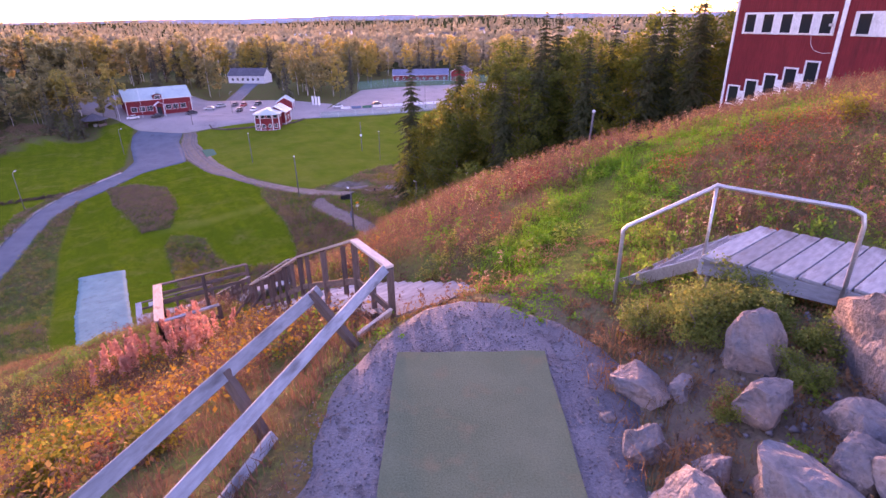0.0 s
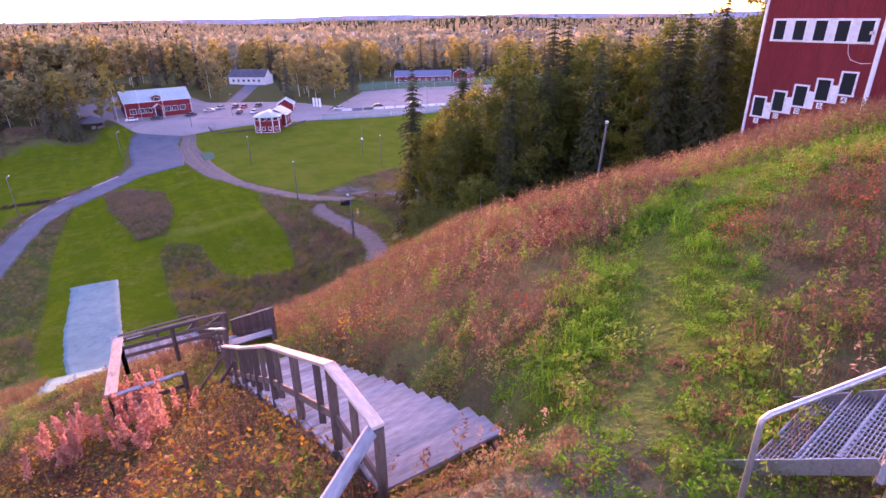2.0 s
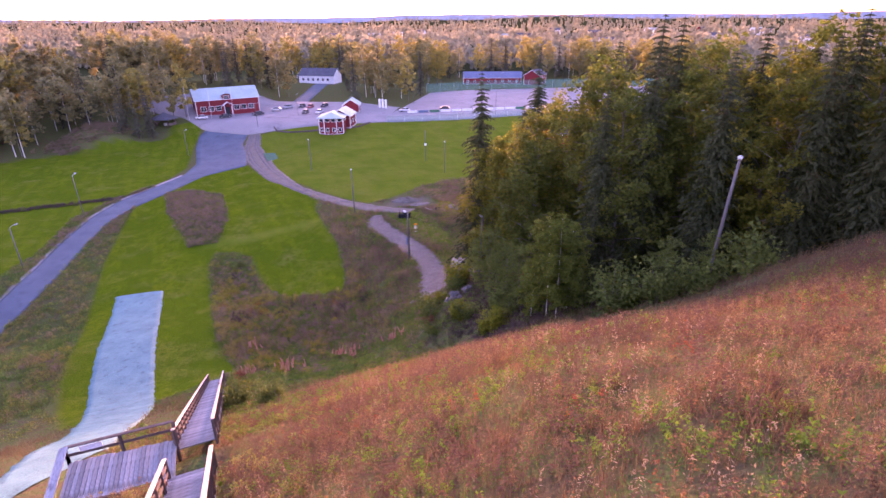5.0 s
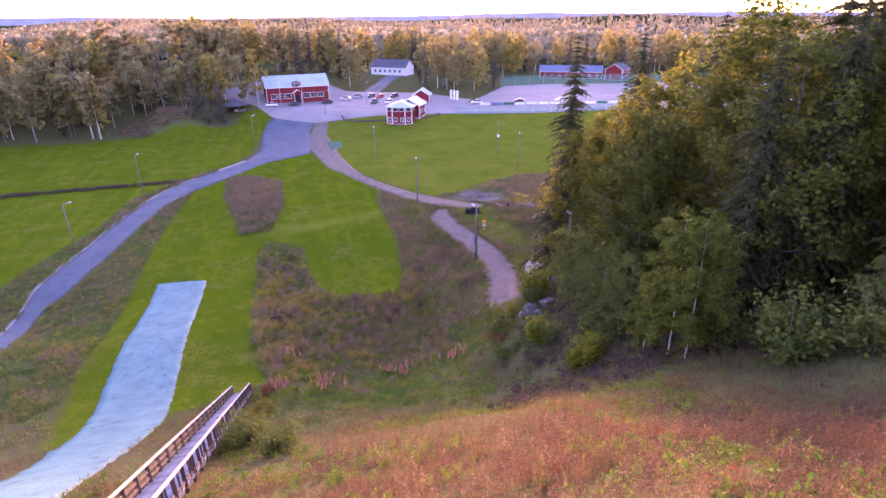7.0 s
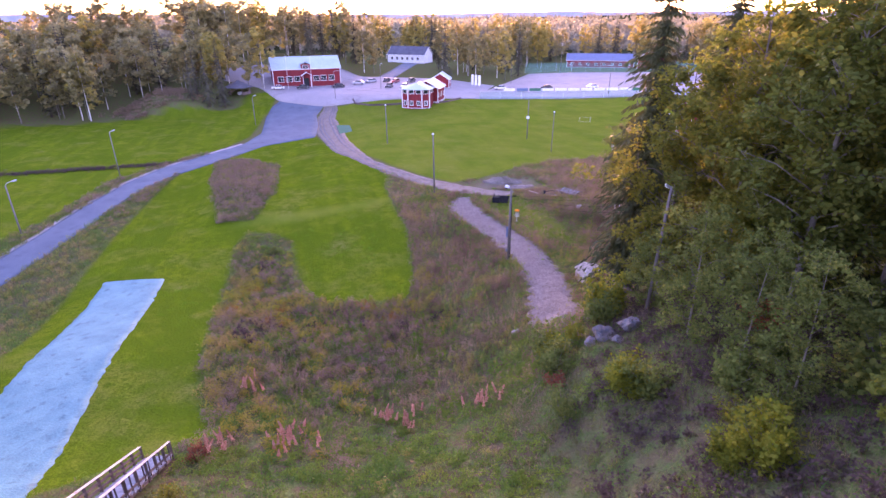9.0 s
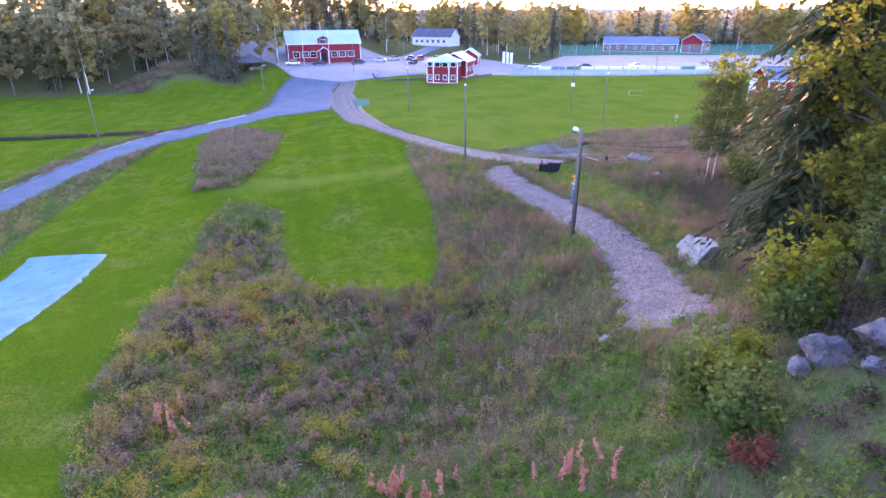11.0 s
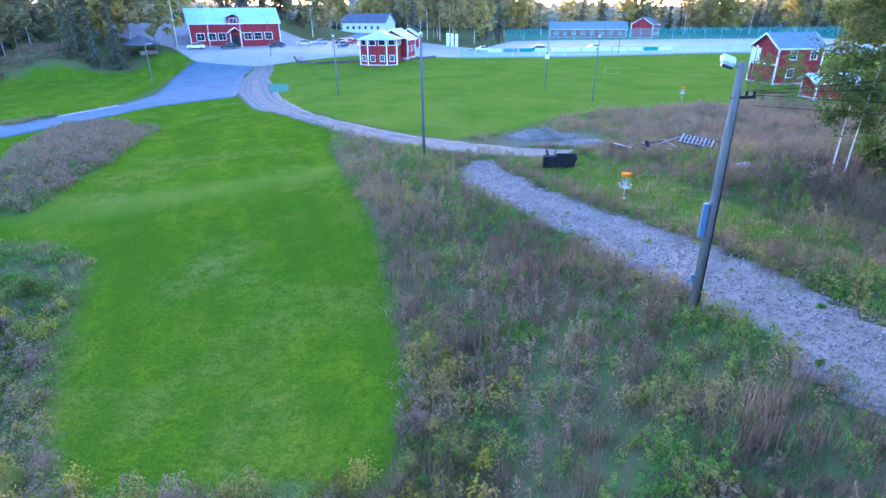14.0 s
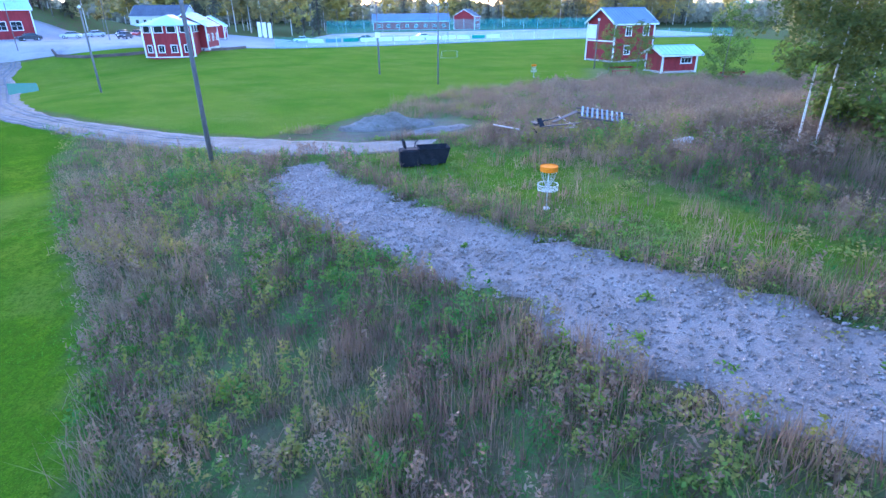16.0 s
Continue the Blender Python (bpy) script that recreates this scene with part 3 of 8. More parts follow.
PITCHLAWN = [(-88, 190), (-78.7, 172), (-68, 155), (-53, 135), (-44, 127.5), (-36, 122.5), (-30.7, 120.3), (-27, 124), (-22, 133), (-16, 139), (-7, 144), (4, 148), (30, 146), (70, 150),
             (75, 246), (22, 242), (-22, 221), (-51, 213), (-70, 200)]
LEFTFIELD = [(-260, 40), (-82, 70), (-86, 94), (-93, 111), (-93, 125), (-90, 138), (-92, 153), (-103, 175.5), (-109, 190), (-113, 202), (-121, 196), (-120, 184), (-130, 174.5), (-141, 164), (-153, 153), (-168, 145), (-260, 112)]
GREENPATH = [(0.5, 8.2), (1.2, 9.6), (2.0, 11.2), (2.8, 12.7), (3.8, 14.2), (5.1, 15.8), (6.7, 16.9), (9.5, 18.2), (13, 20.4), (14, 19.0), (10.6, 16.6), (8.6, 15.2), (7.2, 14.4), (6.0, 13.4), (5.2, 12.2), (4.6, 10.9), (4.0, 9.6), (3.0, 7.6), (2.2, 6.6), (1.2, 7.2)]
TRODDEN = [(1.5, 7.4), (2.3, 9.1), (2.95, 11.0), (3.45, 12.6), (4.4, 14.05), (5.45, 14.95), (7.0, 15.9), (9.0, 16.9), (9.1, 16.5), (7.1, 15.4), (5.7, 14.5), (4.8, 13.6), (4.0, 12.3), (3.5, 10.8), (2.9, 8.9), (2.2, 7.2)]
WORNLINE = [(-54, 94.5), (-47.5, 97.5), (-42.5, 102), (-38.5, 106.5), (-37, 109), (-39, 110), (-43.5, 105.5), (-48.5, 101), (-55, 97.5)]
TERRACE = [(1.5, 0.2), (1.75, 4.8), (2.4, 5.4), (3.4, 5.4), (5.2, 4.4), (5.2, 0.2)]
BASKETGREEN = [(-25, 113.5), (-22.5, 108), (-18, 102), (-14, 96.5), (-11, 94), (-9.5, 96), (-10.5, 101), (-13, 105), (-15, 109), (-18, 113.5), (-20, 116)]
LANDGREEN = [(-7.5, 14.2), (-10, 16.8), (-8, 20.5), (-5.8, 19.5), (-4.8, 16.3)]


def lawn_cover(x, y):
    c = np.maximum.reduce([inside(x, y, RUNOUT), inside(x, y, PITCHLAWN), inside(x, y, LEFTFIELD), 0.85 * inside(x, y, GREENPATH, 0.5), 0.85 * inside(x, y, BASKETGREEN, 2.0), 0.7 * inside(x, y, LANDGREEN, 0.8)])
    return c * (1 - inside(x, y, HUMP))


def axis(lo, hi, step, out, top):
    a = list(np.arange(lo, hi + step / 2, step))
    s, v = step, hi
    while v < top:
        s *= out
        v += s
        a.append(v)
    s, v = step, lo
    while v > -top:
        s *= out
        v -= s
        a.insert(0, v)
    return np.array(a)


def build_ground():
    gx, gy = axis(-112, 30, 0.62, 1.17, 4600), axis(-8, 205, 0.62, 1.17, 4600)
    xx, yy = np.meshgrid(gx, gy)
    x, y = xx.ravel(), yy.ravel()
    z = heights(x, y)
    w, h = len(gx), len(gy)
    i = (np.arange(h - 1)[:, None] * w + np.arange(w - 1)[None, :]).ravel()
    corner = np.stack([i, i + 1, i + w + 1, i + w], 1).ravel()
    me = tri_mesh("ground", np.stack([x, y, z], 1), len(i), corner)
    me.polygons.foreach_set("use_smooth", [True] * len(i))
    bare = np.maximum(0.45 * inside(x, y, [(-0.6, 6.2), (0.4, 7.6), (1.6, 7.6), (2.2, 6.0), (1.7, 5.4)], 0.7), 0.6 * inside(x, y, [(-27, 117), (-25.5, 125), (-19, 126.5), (-17.5, 118)], 1.5))
    bare = np.maximum(bare, 0.2 * inside(x, y, TRODDEN, 0.4))
    bare = np.maximum(bare, 0.75 * inside(x, y, TERRACE, 0.5))
    bare = np.maximum(bare, 0.5 * inside(x, y, [(0, 148), (4, 160), (10, 158), (8, 150)], 2.0))
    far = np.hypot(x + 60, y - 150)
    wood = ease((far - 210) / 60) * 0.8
    # pale: painted haze on PITCHLAWN, trodden grass on WORNLINE
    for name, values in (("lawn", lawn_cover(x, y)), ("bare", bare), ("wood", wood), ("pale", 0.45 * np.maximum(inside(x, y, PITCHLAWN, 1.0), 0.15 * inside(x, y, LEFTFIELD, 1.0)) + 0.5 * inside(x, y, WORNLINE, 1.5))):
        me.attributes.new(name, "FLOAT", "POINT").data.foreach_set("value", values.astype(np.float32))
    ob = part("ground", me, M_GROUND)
    tagged(ob, "grassy hillside falling to mown fields and far woods", "ground", kind="structure")


build_ground()


def resample(points, n):
    p = np.array(points, float)
    s = np.concatenate([[0], np.cumsum(np.hypot(*np.diff(p, axis=0).T))])
    t = np.linspace(0, s[-1], n)
    q = np.stack([np.interp(t, s, p[:, k]) for k in range(2)], 1)
    for _ in range(max(2, n // 40)):
        q[1:-1] = 0.25 * q[:-2] + 0.5 * q[1:-1] + 0.25 * q[2:]
    return q


def ribbon(name, left, right, material, lift, label, category, n=120, across=8, ragged=0.0, kind="structure", crown=0.0):
    """A road or sheet between two edges, laid on the land, with edges turned down into it."""
    a, b = resample(left, n), resample(right, n)
    if ragged:
        rng = np.random.default_rng(len(name))
        across_way = (b - a) / np.maximum(np.hypot(*(b - a).T), 1e-6)[:, None]
        for e in (a, b):
            o = rng.normal(0, 1.6 * ragged, n)
            o[1:-1] = 0.25 * o[:-2] + 0.5 * o[1:-1] + 0.25 * o[2:]
            e += across_way * o[:, None]
    cols = np.concatenate([[0], np.linspace(0, 1, across), [1]])
    pts = a[:, None, :] * (1 - cols[None, :, None]) + b[:, None, :] * cols[None, :, None]
    x, y = pts[..., 0].ravel(), pts[..., 1].ravel()
    z = heights(x, y).reshape(n, -1) + lift + crown * (1 - (2 * cols[None, :] - 1) ** 2)
    z[:, 0] -= lift + 0.25
    z[:, -1] -= lift + 0.25
    k = across + 2
    i = (np.arange(n - 1)[:, None] * k + np.arange(k - 1)[None, :]).ravel()
    me = tri_mesh(name, np.stack([x, y, z.ravel()], 1), len(i), np.stack([i, i + 1, i + k + 1, i + k], 1).ravel())
    me.polygons.foreach_set("use_smooth", [True] * len(i))
    return tagged(part(name, me, material), label, category, kind=kind)


ROAD_L = [(-66, 58), (-72, 67), (-77, 74.5), (-79, 81), (-81, 87.5), (-85.4, 98.5), (-89.6, 112), (-91, 123), (-89.6, 134), (-88.4, 145), (-91.5, 157), (-102.5, 176), (-108.3, 188.4), (-108, 194)]
ROAD_R = [(-60, 57), (-66, 63), (-71, 70), (-72.2, 76), (-74.4, 84), (-77, 91), (-80.6, 100.5), (-83.4, 109), (-84.6, 119), (-83.4, 130), (-82.6, 145), (-76, 156.8), (-83, 171), (-89.2, 181.6), (-92, 192)]
SHOULDER = [(x - 0.9, y + 0.5) for x, y in ROAD_L[:10]]
ribbon("road_shoulder", SHOULDER, [(x + 0.5, y) for x, y in ROAD_L[:10]], M_LOT, 0.05, "pale gravel shoulder along the asphalt lane", "shoulder", 140, 4, 0.08)
ribbon("road", ROAD_L, ROAD_R, M_ASPHALT, 0.07, "grey asphalt lane widening into a turning place", "road", 200, 10)
DIRT_L = [(-91, 190), (-86.8, 177), (-79.6, 163), (-73.6, 155.3), (-61.6, 139), (-50, 127.4), (-42.7, 122), (-34.6, 117), (-27, 114.2), (-21, 114.2)]
DIRT_R = [(-87, 191.2), (-82, 179.3), (-75.4, 170), (-64.9, 152.3), (-51.4, 132.8), (-44.5, 126.7), (-36.2, 121.8), (-28.8, 118.8), (-24, 117.2), (-20, 116.6)]
ribbon("dirt_road", DIRT_L, DIRT_R, M_ROADDIRT, 0.05, "rutted pale dirt track with wheel ruts", "dirt road", 150, 9, 0.12)
lane_l, lane_r = resample(DIRT_L, 90), resample(DIRT_R, 90)
for u, v in ((0.16, 0.24), (0.31, 0.36), (0.62, 0.70), (0.78, 0.84)):
    ribbon("wheel_rut", [tuple(p + (q - p) * u) for p, q in zip(lane_l[:78], lane_r)], [tuple(p + (q - p) * v) for p, q in zip(lane_l[:78], lane_r)], M_RUT, 0.062, "dark damp wheel rut in the dirt track", "wheel rut", 150, 4, 0.07)
ribbon("gravel_track", [(-28, 111.9), (-27.7, 106.6), (-24, 101.6), (-20, 96.6), (-17.1, 91.7), (-14.7, 87.8), (-13.5, 83.5), (-12.4, 77.8), (-11.7, 74), (-10, 71)],
       [(-26.5, 112.6), (-22.4, 105.7), (-17.7, 99.5), (-14, 93.6), (-11.5, 88.9), (-10, 84.1), (-9, 80), (-8.7, 77.2), (-8, 74), (-8, 71.5)], M_GRAVEL, 0.07, "pale crushed-stone track with weeds coming through", "gravel track", 150, 9, 0.3)
ribbon("parking_lot", [(-150, 203), (-122, 203), (-108, 192.3), (-91, 190), (-84, 193), (-66, 199), (-50, 214.5)], [(-150, 212), (-128, 232), (-110, 250), (-92, 250), (-82, 250), (-66, 250), (-50, 250)], M_LOT, 0.09, "grey gravel parking lot beside the red hall", "parking lot", 60, 24)
ribbon("sports_pitch", [(-52, 214), (-22, 222), (22, 243), (80, 250)], [(-44, 300), (-26, 311), (39, 328), (80, 336)], M_LOT, 0.08, "pale sand sports pitch behind netting", "sports pitch", 60, 16)
ribbon("village_road", [(-98, 250), (-108, 300), (-122, 380)], [(-91, 250), (-101, 300), (-115, 380)], M_ASPHALT, 0.1, "grey village road between trees", "road", 30, 5)
ribbon("tee_gravel", [(-1.35, 0.2), (-1.4, 2.2), (-1.2, 3.6), (-1.25, 4.6), (-0.85, 5.6), (-0.35, 6.35), (0.2, 6.6)], [(1.5, 0.2), (1.6, 2.2), (1.6, 3.2), (1.9, 4.2), (1.9, 5.1), (1.45, 5.9), (0.7, 6.5)], M_TEEGRAVEL, 0.035, "grey fine gravel round the tee", "gravel", 60, 14, 0.02)
ribbon("landing_sheet", [(-58.8, 77.9), (-54.5, 70.8), (-48.3, 61.2), (-43.4, 53.9), (-37.7, 46.9), (-31, 39.2), (-26, 32), (-20, 24)],
       [(-52.2, 79.7), (-47.2, 71.5), (-42.7, 64.2), (-37.9, 56.5), (-34.6, 52), (-30, 46.2), (-25, 39), (-21.2, 32.5), (-16, 25)][:8], M_SHEET, 0.05, "worn white plastic sheet laid down the landing slope", "landing sheet", 240, 12, 0.06)


# ---------------------------------------------------------------- the tee on the hilltop
def plank(parent, name, a, b, wide, thick, material, up=(0, 0, 1), label="", bevel=0.006):
    """One board from a to b as a part; its mesh lies along its own x."""
    a, b = Vector(a), Vector(b)
    sh = Shape().box(Matrix(), (b - a).length, wide, thick, bevel)
    return part(name, sh, material, parent, label, m=along(a, b, up))


tee = thing("tee_mat", "worn green rubber mat on the gravel tee", "tee mat")
TEE_Z = -0.40
sh = Shape()
nx, ny = 16, 40
for j in range(ny + 1):
    for i in range(nx + 1):
        x, y = -0.58 + 1.69 * i / nx, 0.9 + 4.36 * j / ny
        sh.v.append((x + 0.006 * math.sin(y * 5), y + 0.008 * math.sin(x * 9), TEE_Z + 0.0015 * math.sin(x * 3 + y * 2)))
for j in range(ny):
    for i in range(nx):
        k = j * (nx + 1) + i
        sh.f.append((k, k + 1, k + nx + 2, k + nx + 1))
me = sh.mesh("mat_sheet")
bm = bmesh.new()
bm.from_mesh(me)
edge = bmesh.ops.extrude_edge_only(bm, edges=[e for e in bm.edges if e.is_boundary])
bmesh.ops.translate(bm, verts=[v for v in edge["geom"] if isinstance(v, bmesh.types.BMVert)], vec=(0, 0, -0.12))
bm.to_mesh(me)
bm.free()
part("mat_sheet", me, M_TEE, tee)

# guard rail that leans out over the drop beside the tee
guard = thing("guard_rail", "weathered grey timber guard rail leaning out beside the tee", "guard rail")
plank(guard, "top_rail", (-3.35, 1.05, -0.12), (-1.62, 6.15, -0.05), 0.05, 0.15, M_GREYWOOD, up=(-0.55, 0.2, 0.8))
plank(guard, "middle_rail", (-2.95, 1.2, -0.55), (-0.90, 7.22, -0.27), 0.05, 0.14, M_GREYWOOD, up=(-0.55, 0.2, 0.8))
plank(guard, "low_rail", (-2.45, 1.5, -0.70), (-1.70, 4.15, -0.60), 0.05, 0.13, M_GREYWOOD, up=(-0.55, 0.2, 0.8))
plank(guard, "kick_board", (-2.25, 1.6, -0.78), (-1.56, 4.2, -0.74), 0.05, 0.26, M_BROWNWOOD, up=(-0.55, 0.2, 0.8), label="dark wide board")
plank(guard, "short_rail", (-1.15, 5.95, -0.62), (-0.80, 6.75, -0.72), 0.05, 0.12, M_PALEWOOD, up=(0.3, 0, 1))
for base, top in (((-1.68, 4.22, -1.05), (-2.22, 4.46, -0.06)), ((-0.88, 5.72, -1.0), (-1.70, 5.98, 0.0)), ((-2.35, 2.3, -1.0), (-2.95, 2.5, -0.06))):
    plank(guard, "leaning_post", base, top, 0.10, 0.10, M_BROWNWOOD, up=(0, 1, 0.2))


def timber_rail(name, label, tops, drop, rails, post_every, material, top_material, parent=None, post_w=0.10, top_w=0.14, pickets=0.0):
    """A timber rail along a broken line of rail tops, with posts of that drop."""
    ob = parent or thing(name, label, "railing")
    pts = [Vector(p) for p in tops]
    for a, b in zip(pts, pts[1:]):
        n = max(1, round((b - a).length / post_every))
        plank(ob, "top_rail", a, b, top_w, 0.045, top_material)
        for r in rails:
            plank(ob, "side_rail", a - Vector((0, 0, r)), b - Vector((0, 0, r)), 0.04, 0.12, material)
        for i in range(n + 1):
            p = a.lerp(b, i / n)
            if i == n and b is not pts[-1]:
                continue
            plank(ob, "post", p - Vector((0, 0, drop + 0.25)), p - Vector((0, 0, 0.02)), post_w, post_w, material, up=(0, 1, 0.01))
        if pickets:
            m = int((b - a).length / pickets)
            for i in range(m):
                p = a.lerp(b, (i + 0.5) / m)
                plank(ob, "picket", p - Vector((0, 0, drop)), p - Vector((0, 0, 0.05)), 0.09, 0.03, material, up=(0, 1, 0.01))
    return ob


def stair_run(label, a, b, width, left_rail, right_rail, pitch=0.34, tread=M_GREYWOOD, sag=0.0, pickets=(0, 0), top_mat=M_PALEWOOD, group="hillside stairs"):
    """Wooden stairs from a down to b (middle of the walking line)."""
    a, b = Vector(a), Vector(b)
    flat = Vector((b.x - a.x, b.y - a.y, 0))
    d = flat.normalized()
    side = Vector((-d.y, d.x, 0))          # to the walker's left on the way down
    ob = thing("wooden_stairs", label, "stairs", group)
    n = max(3, round(flat.length / pitch))
    line = lambda t: a.lerp(b, t) + Vector((0, 0, sag * 4 * t * (1 - t)))
    for s in (-1, 1):
        for i in range(6):
            p, q = line(i / 6), line((i + 1) / 6)
            plank(ob, "stringer", p + side * s * (width / 2 - 0.05) - Vector((0, 0, 0.16)), q + side * s * (width / 2 - 0.05) - Vector((0, 0, 0.16)), 0.05, 0.24, M_BROWNWOOD)
    rng = random.Random(n)
    sh = Shape().box(Matrix(), width + 0.06, flat.length / n + 0.02, 0.045, 0.006)
    me = sh.mesh("tread")
    me.materials.append(tread)
    for i in range(n):
        p = line((i + 0.5) / n)
        m = along(p - side, p + side)
        m = m @ pose(rng.uniform(-0.03, 0.03), 0, rng.uniform(-0.006, 0.006), rng.uniform(-1.2, 1.2), 0, rng.uniform(-0.9, 0.9))
        part("tread", me, tread, ob, m=m)
    for s, spec, pick in ((1, left_rail, pickets[0]), (-1, right_rail, pickets[1])):
        if spec:
            tops = [line(t) + side * s * (width / 2) + Vector((0, 0, h)) for t, h in spec]
            timber_rail("railing", "", tops, 1.0, (0.32, 0.62) if not pick else (0.75,), 1.5, M_BROWNWOOD, top_mat, ob, pickets=pick)
    return ob


stair_run("grey plank stairs with a rough timber railing below the tee", (-0.18, 7.68, -1.05), (-5.5, 15.75, -5.62), 1.56, ((0.0, 0.80), (0.13, 1.3), (0.45, 1.22), (0.72, 1.02), (1.0, 1.05)), (), 0.36, M_GREYWOOD, 0.22, (1.0, 0))
stair_run("short grey plank stairs with picket railing on the slope", (-6.45, 17.85, -5.9), (-11.6, 26.1, -11.3), 1.5, ((0.0, 0.55), (1.0, 0.95)), ((0.0, 0.85), (1.0, 0.95)), 0.34, M_GREYWOOD, -0.25, (0, 0.35))
stair_run("long grey plank stairs with railings running to the hill foot", (-12.95, 28.4, -12.15), (-29.6, 54.9, -30.25), 1.45, ((0.0, 0.9), (0.5, 0.95), (1.0, 0.95)), ((0.0, 0.9), (0.5, 0.95), (1.0, 0.95)), 0.36, M_GREYWOOD, 0.0, (0, 0.9))
plank_thing = thing("cross_brace", "dark timber braces under the stair railing", "brace")
plank(plank_thing, "strut", (-7.3, 14.9, -6.3), (-6.15, 15.2, -4.8), 0.07, 0.07, M_BROWNWOOD)
plank(plank_thing, "strut", (-6.4, 13.7, -5.6), (-5.35, 14.1, -4.2), 0.07, 0.07, M_BROWNWOOD)

# upper look-out: fences round a grassy shelf
look_out = thing("lookout_fence", "dark timber fence with pale top boards round a grassy shelf", "fence")
timber_rail("", "", [(-7.35, 18.1, -5.15), (-10.3, 17.25, -5.55)], 1.05, (0.35, 0.65), 1.5, M_BROWNWOOD, M_BROWNWOOD, look_out)
timber_rail("", "", [(-10.3, 17.25, -5.53), (-8.5, 13.9, -5.03)], 1.05, (), 3.0, M_BROWNWOOD, M_PALEWOOD, look_out, top_w=0.28)
timber_rail("", "", [(-8.5, 13.9, -5.08), (-7.0, 14.65, -4.92)], 1.05, (0.4,), 1.5, M_BROWNWOOD, M_GREYWOOD, look_out)

# lower deck beside the stairs
deck = thing("lookout_deck", "grey plank deck with a timber railing beside the stairs", "deck")
D0, DX, DY = Vector((-13.75, 28.35, -12.05)), Vector((-0.93, -0.37, -0.06)), Vector((0.50, -0.865, 0.02))
n = 24
sh = Shape().box(Matrix(), 2.45, 3.9 / n - 0.012, 0.04, 0.005)
me = sh.mesh("deck_plank")
me.materials.append(M_GREYWOOD)
rng = random.Random(5)
for i in range(n):
    p = D0 + DX * (3.9 * (i + 0.5) / n) + DY * 1.22
    m = along(p - DY, p + DY)
    part("deck_plank", me, M_GREYWOOD, deck, m=m @ pose(rng.uniform(-0.04, 0.04), 0, rng.uniform(-0.005, 0.005), rng.uniform(-1, 1), 0, 0))
for k in (0.1, 1.2, 2.3):
    plank(deck, "joist", D0 + DY * k - Vector((0, 0, 0.12)), D0 + DX * 3.9 + DY * k - Vector((0, 0, 0.12)), 0.06, 0.18, M_BROWNWOOD)
for u in (0.05, 1.9, 3.8):
    for k in (0.1, 2.3):
        q = D0 + DX * u + DY * k
        plank(deck, "leg", (q.x, q.y, ground_z(q.x, q.y) - 0.3), q - Vector((0, 0, 0.05)), 0.1, 0.1, M_BROWNWOOD, up=(0, 1, 0.01))
timber_rail("", "", [D0 + Vector((0, 0, 0.92)), D0 + DX * 3.9 + Vector((0, 0, 0.75))], 0.95, (0.4,), 1.9, M_BROWNWOOD, M_BROWNWOOD, deck)
timber_rail("", "", [D0 + DX * 3.9 + Vector((0, 0, 0.77)), D0 + DX * 3.95 + DY * 2.5 + Vector((0, 0, 0.6))], 0.95, (), 2.5, M_BROWNWOOD, M_GREYWOOD, deck, top_w=0.3)
plank(deck, "edge_board", D0 + DY * 2.5 + Vector((0, 0, 0.1)), D0 + DX * 3.95 + DY * 2.5 + Vector((0, 0, 0.1)), 0.1, 0.14, M_BROWNWOOD)
plank(deck, "sign_board", D0 + DX * 2.6 + Vector((0, 0, 0.55)), D0 + DX * 3.4 + Vector((0, 0, 0.5)), 0.03, 0.3, M_WHITE, label="small white board on the railing")

# ---------------------------------------------------------------- steel stair and deck by the rocks
platform = thing("steel_platform", "plank platform with galvanised tube rail and grating steps", "platform")
PA, PB, PC = Vector((3.16, 6.19, 0.33)), Vector((4.41, 7.19, 0.33)), Vector((4.65, 5.08, 0.33))
ex, ey = (PC - PA).normalized(), (PB - PA).normalized()
n = 11
for i in range(n):
    p = PA + ex * (0.26 * (i + 0.5) + 0.004) + ey * 0.8
    plank(platform, "deck_plank", p - ey * 0.8, p + ey * (0.8 + 0.02 * math.sin(i * 2.3)), 0.235, 0.04, M_GREYWOOD)
plank(platform, "frame_beam", PA + ey * 0.04 - Vector((0, 0, 0.13)), PA + ex * 2.9 + ey * 0.04 - Vector((0, 0, 0.13)), 0.05, 0.2, M_GREYWOOD)
plank(platform, "frame_beam", PA + ex * 0.03 - Vector((0, 0, 0.13)), PA + ex * 0.03 + ey * 1.6 - Vector((0, 0, 0.13)), 0.05, 0.2, M_GREYWOOD)
plank(platform, "frame_beam", PA + ey * 1.56 - Vector((0, 0, 0.13)), PA + ex * 2.9 + ey * 1.56 - Vector((0, 0, 0.13)), 0.05, 0.2, M_GREYWOOD)
for u in (0.1, 2.7):
    for k in (0.08, 1.5):
        q = PA + ex * u + ey * k
        part("leg", Shape().tube([(q.x, q.y, ground_z(q.x, q.y) - 0.2), q - Vector((0, 0, 0.05))], 0.03), M_STEEL, platform)
DOWN = Vector((-0.90, 0.30, 0)).normalized()
RA, RB = Vector((2.18, 6.22, 0.72)), PA + ey * 0.12 + Vector((0, 0, 0.90))
RC = PA + ex * 1.5 + ey * 0.0 + Vector((0, 0, 0.90))
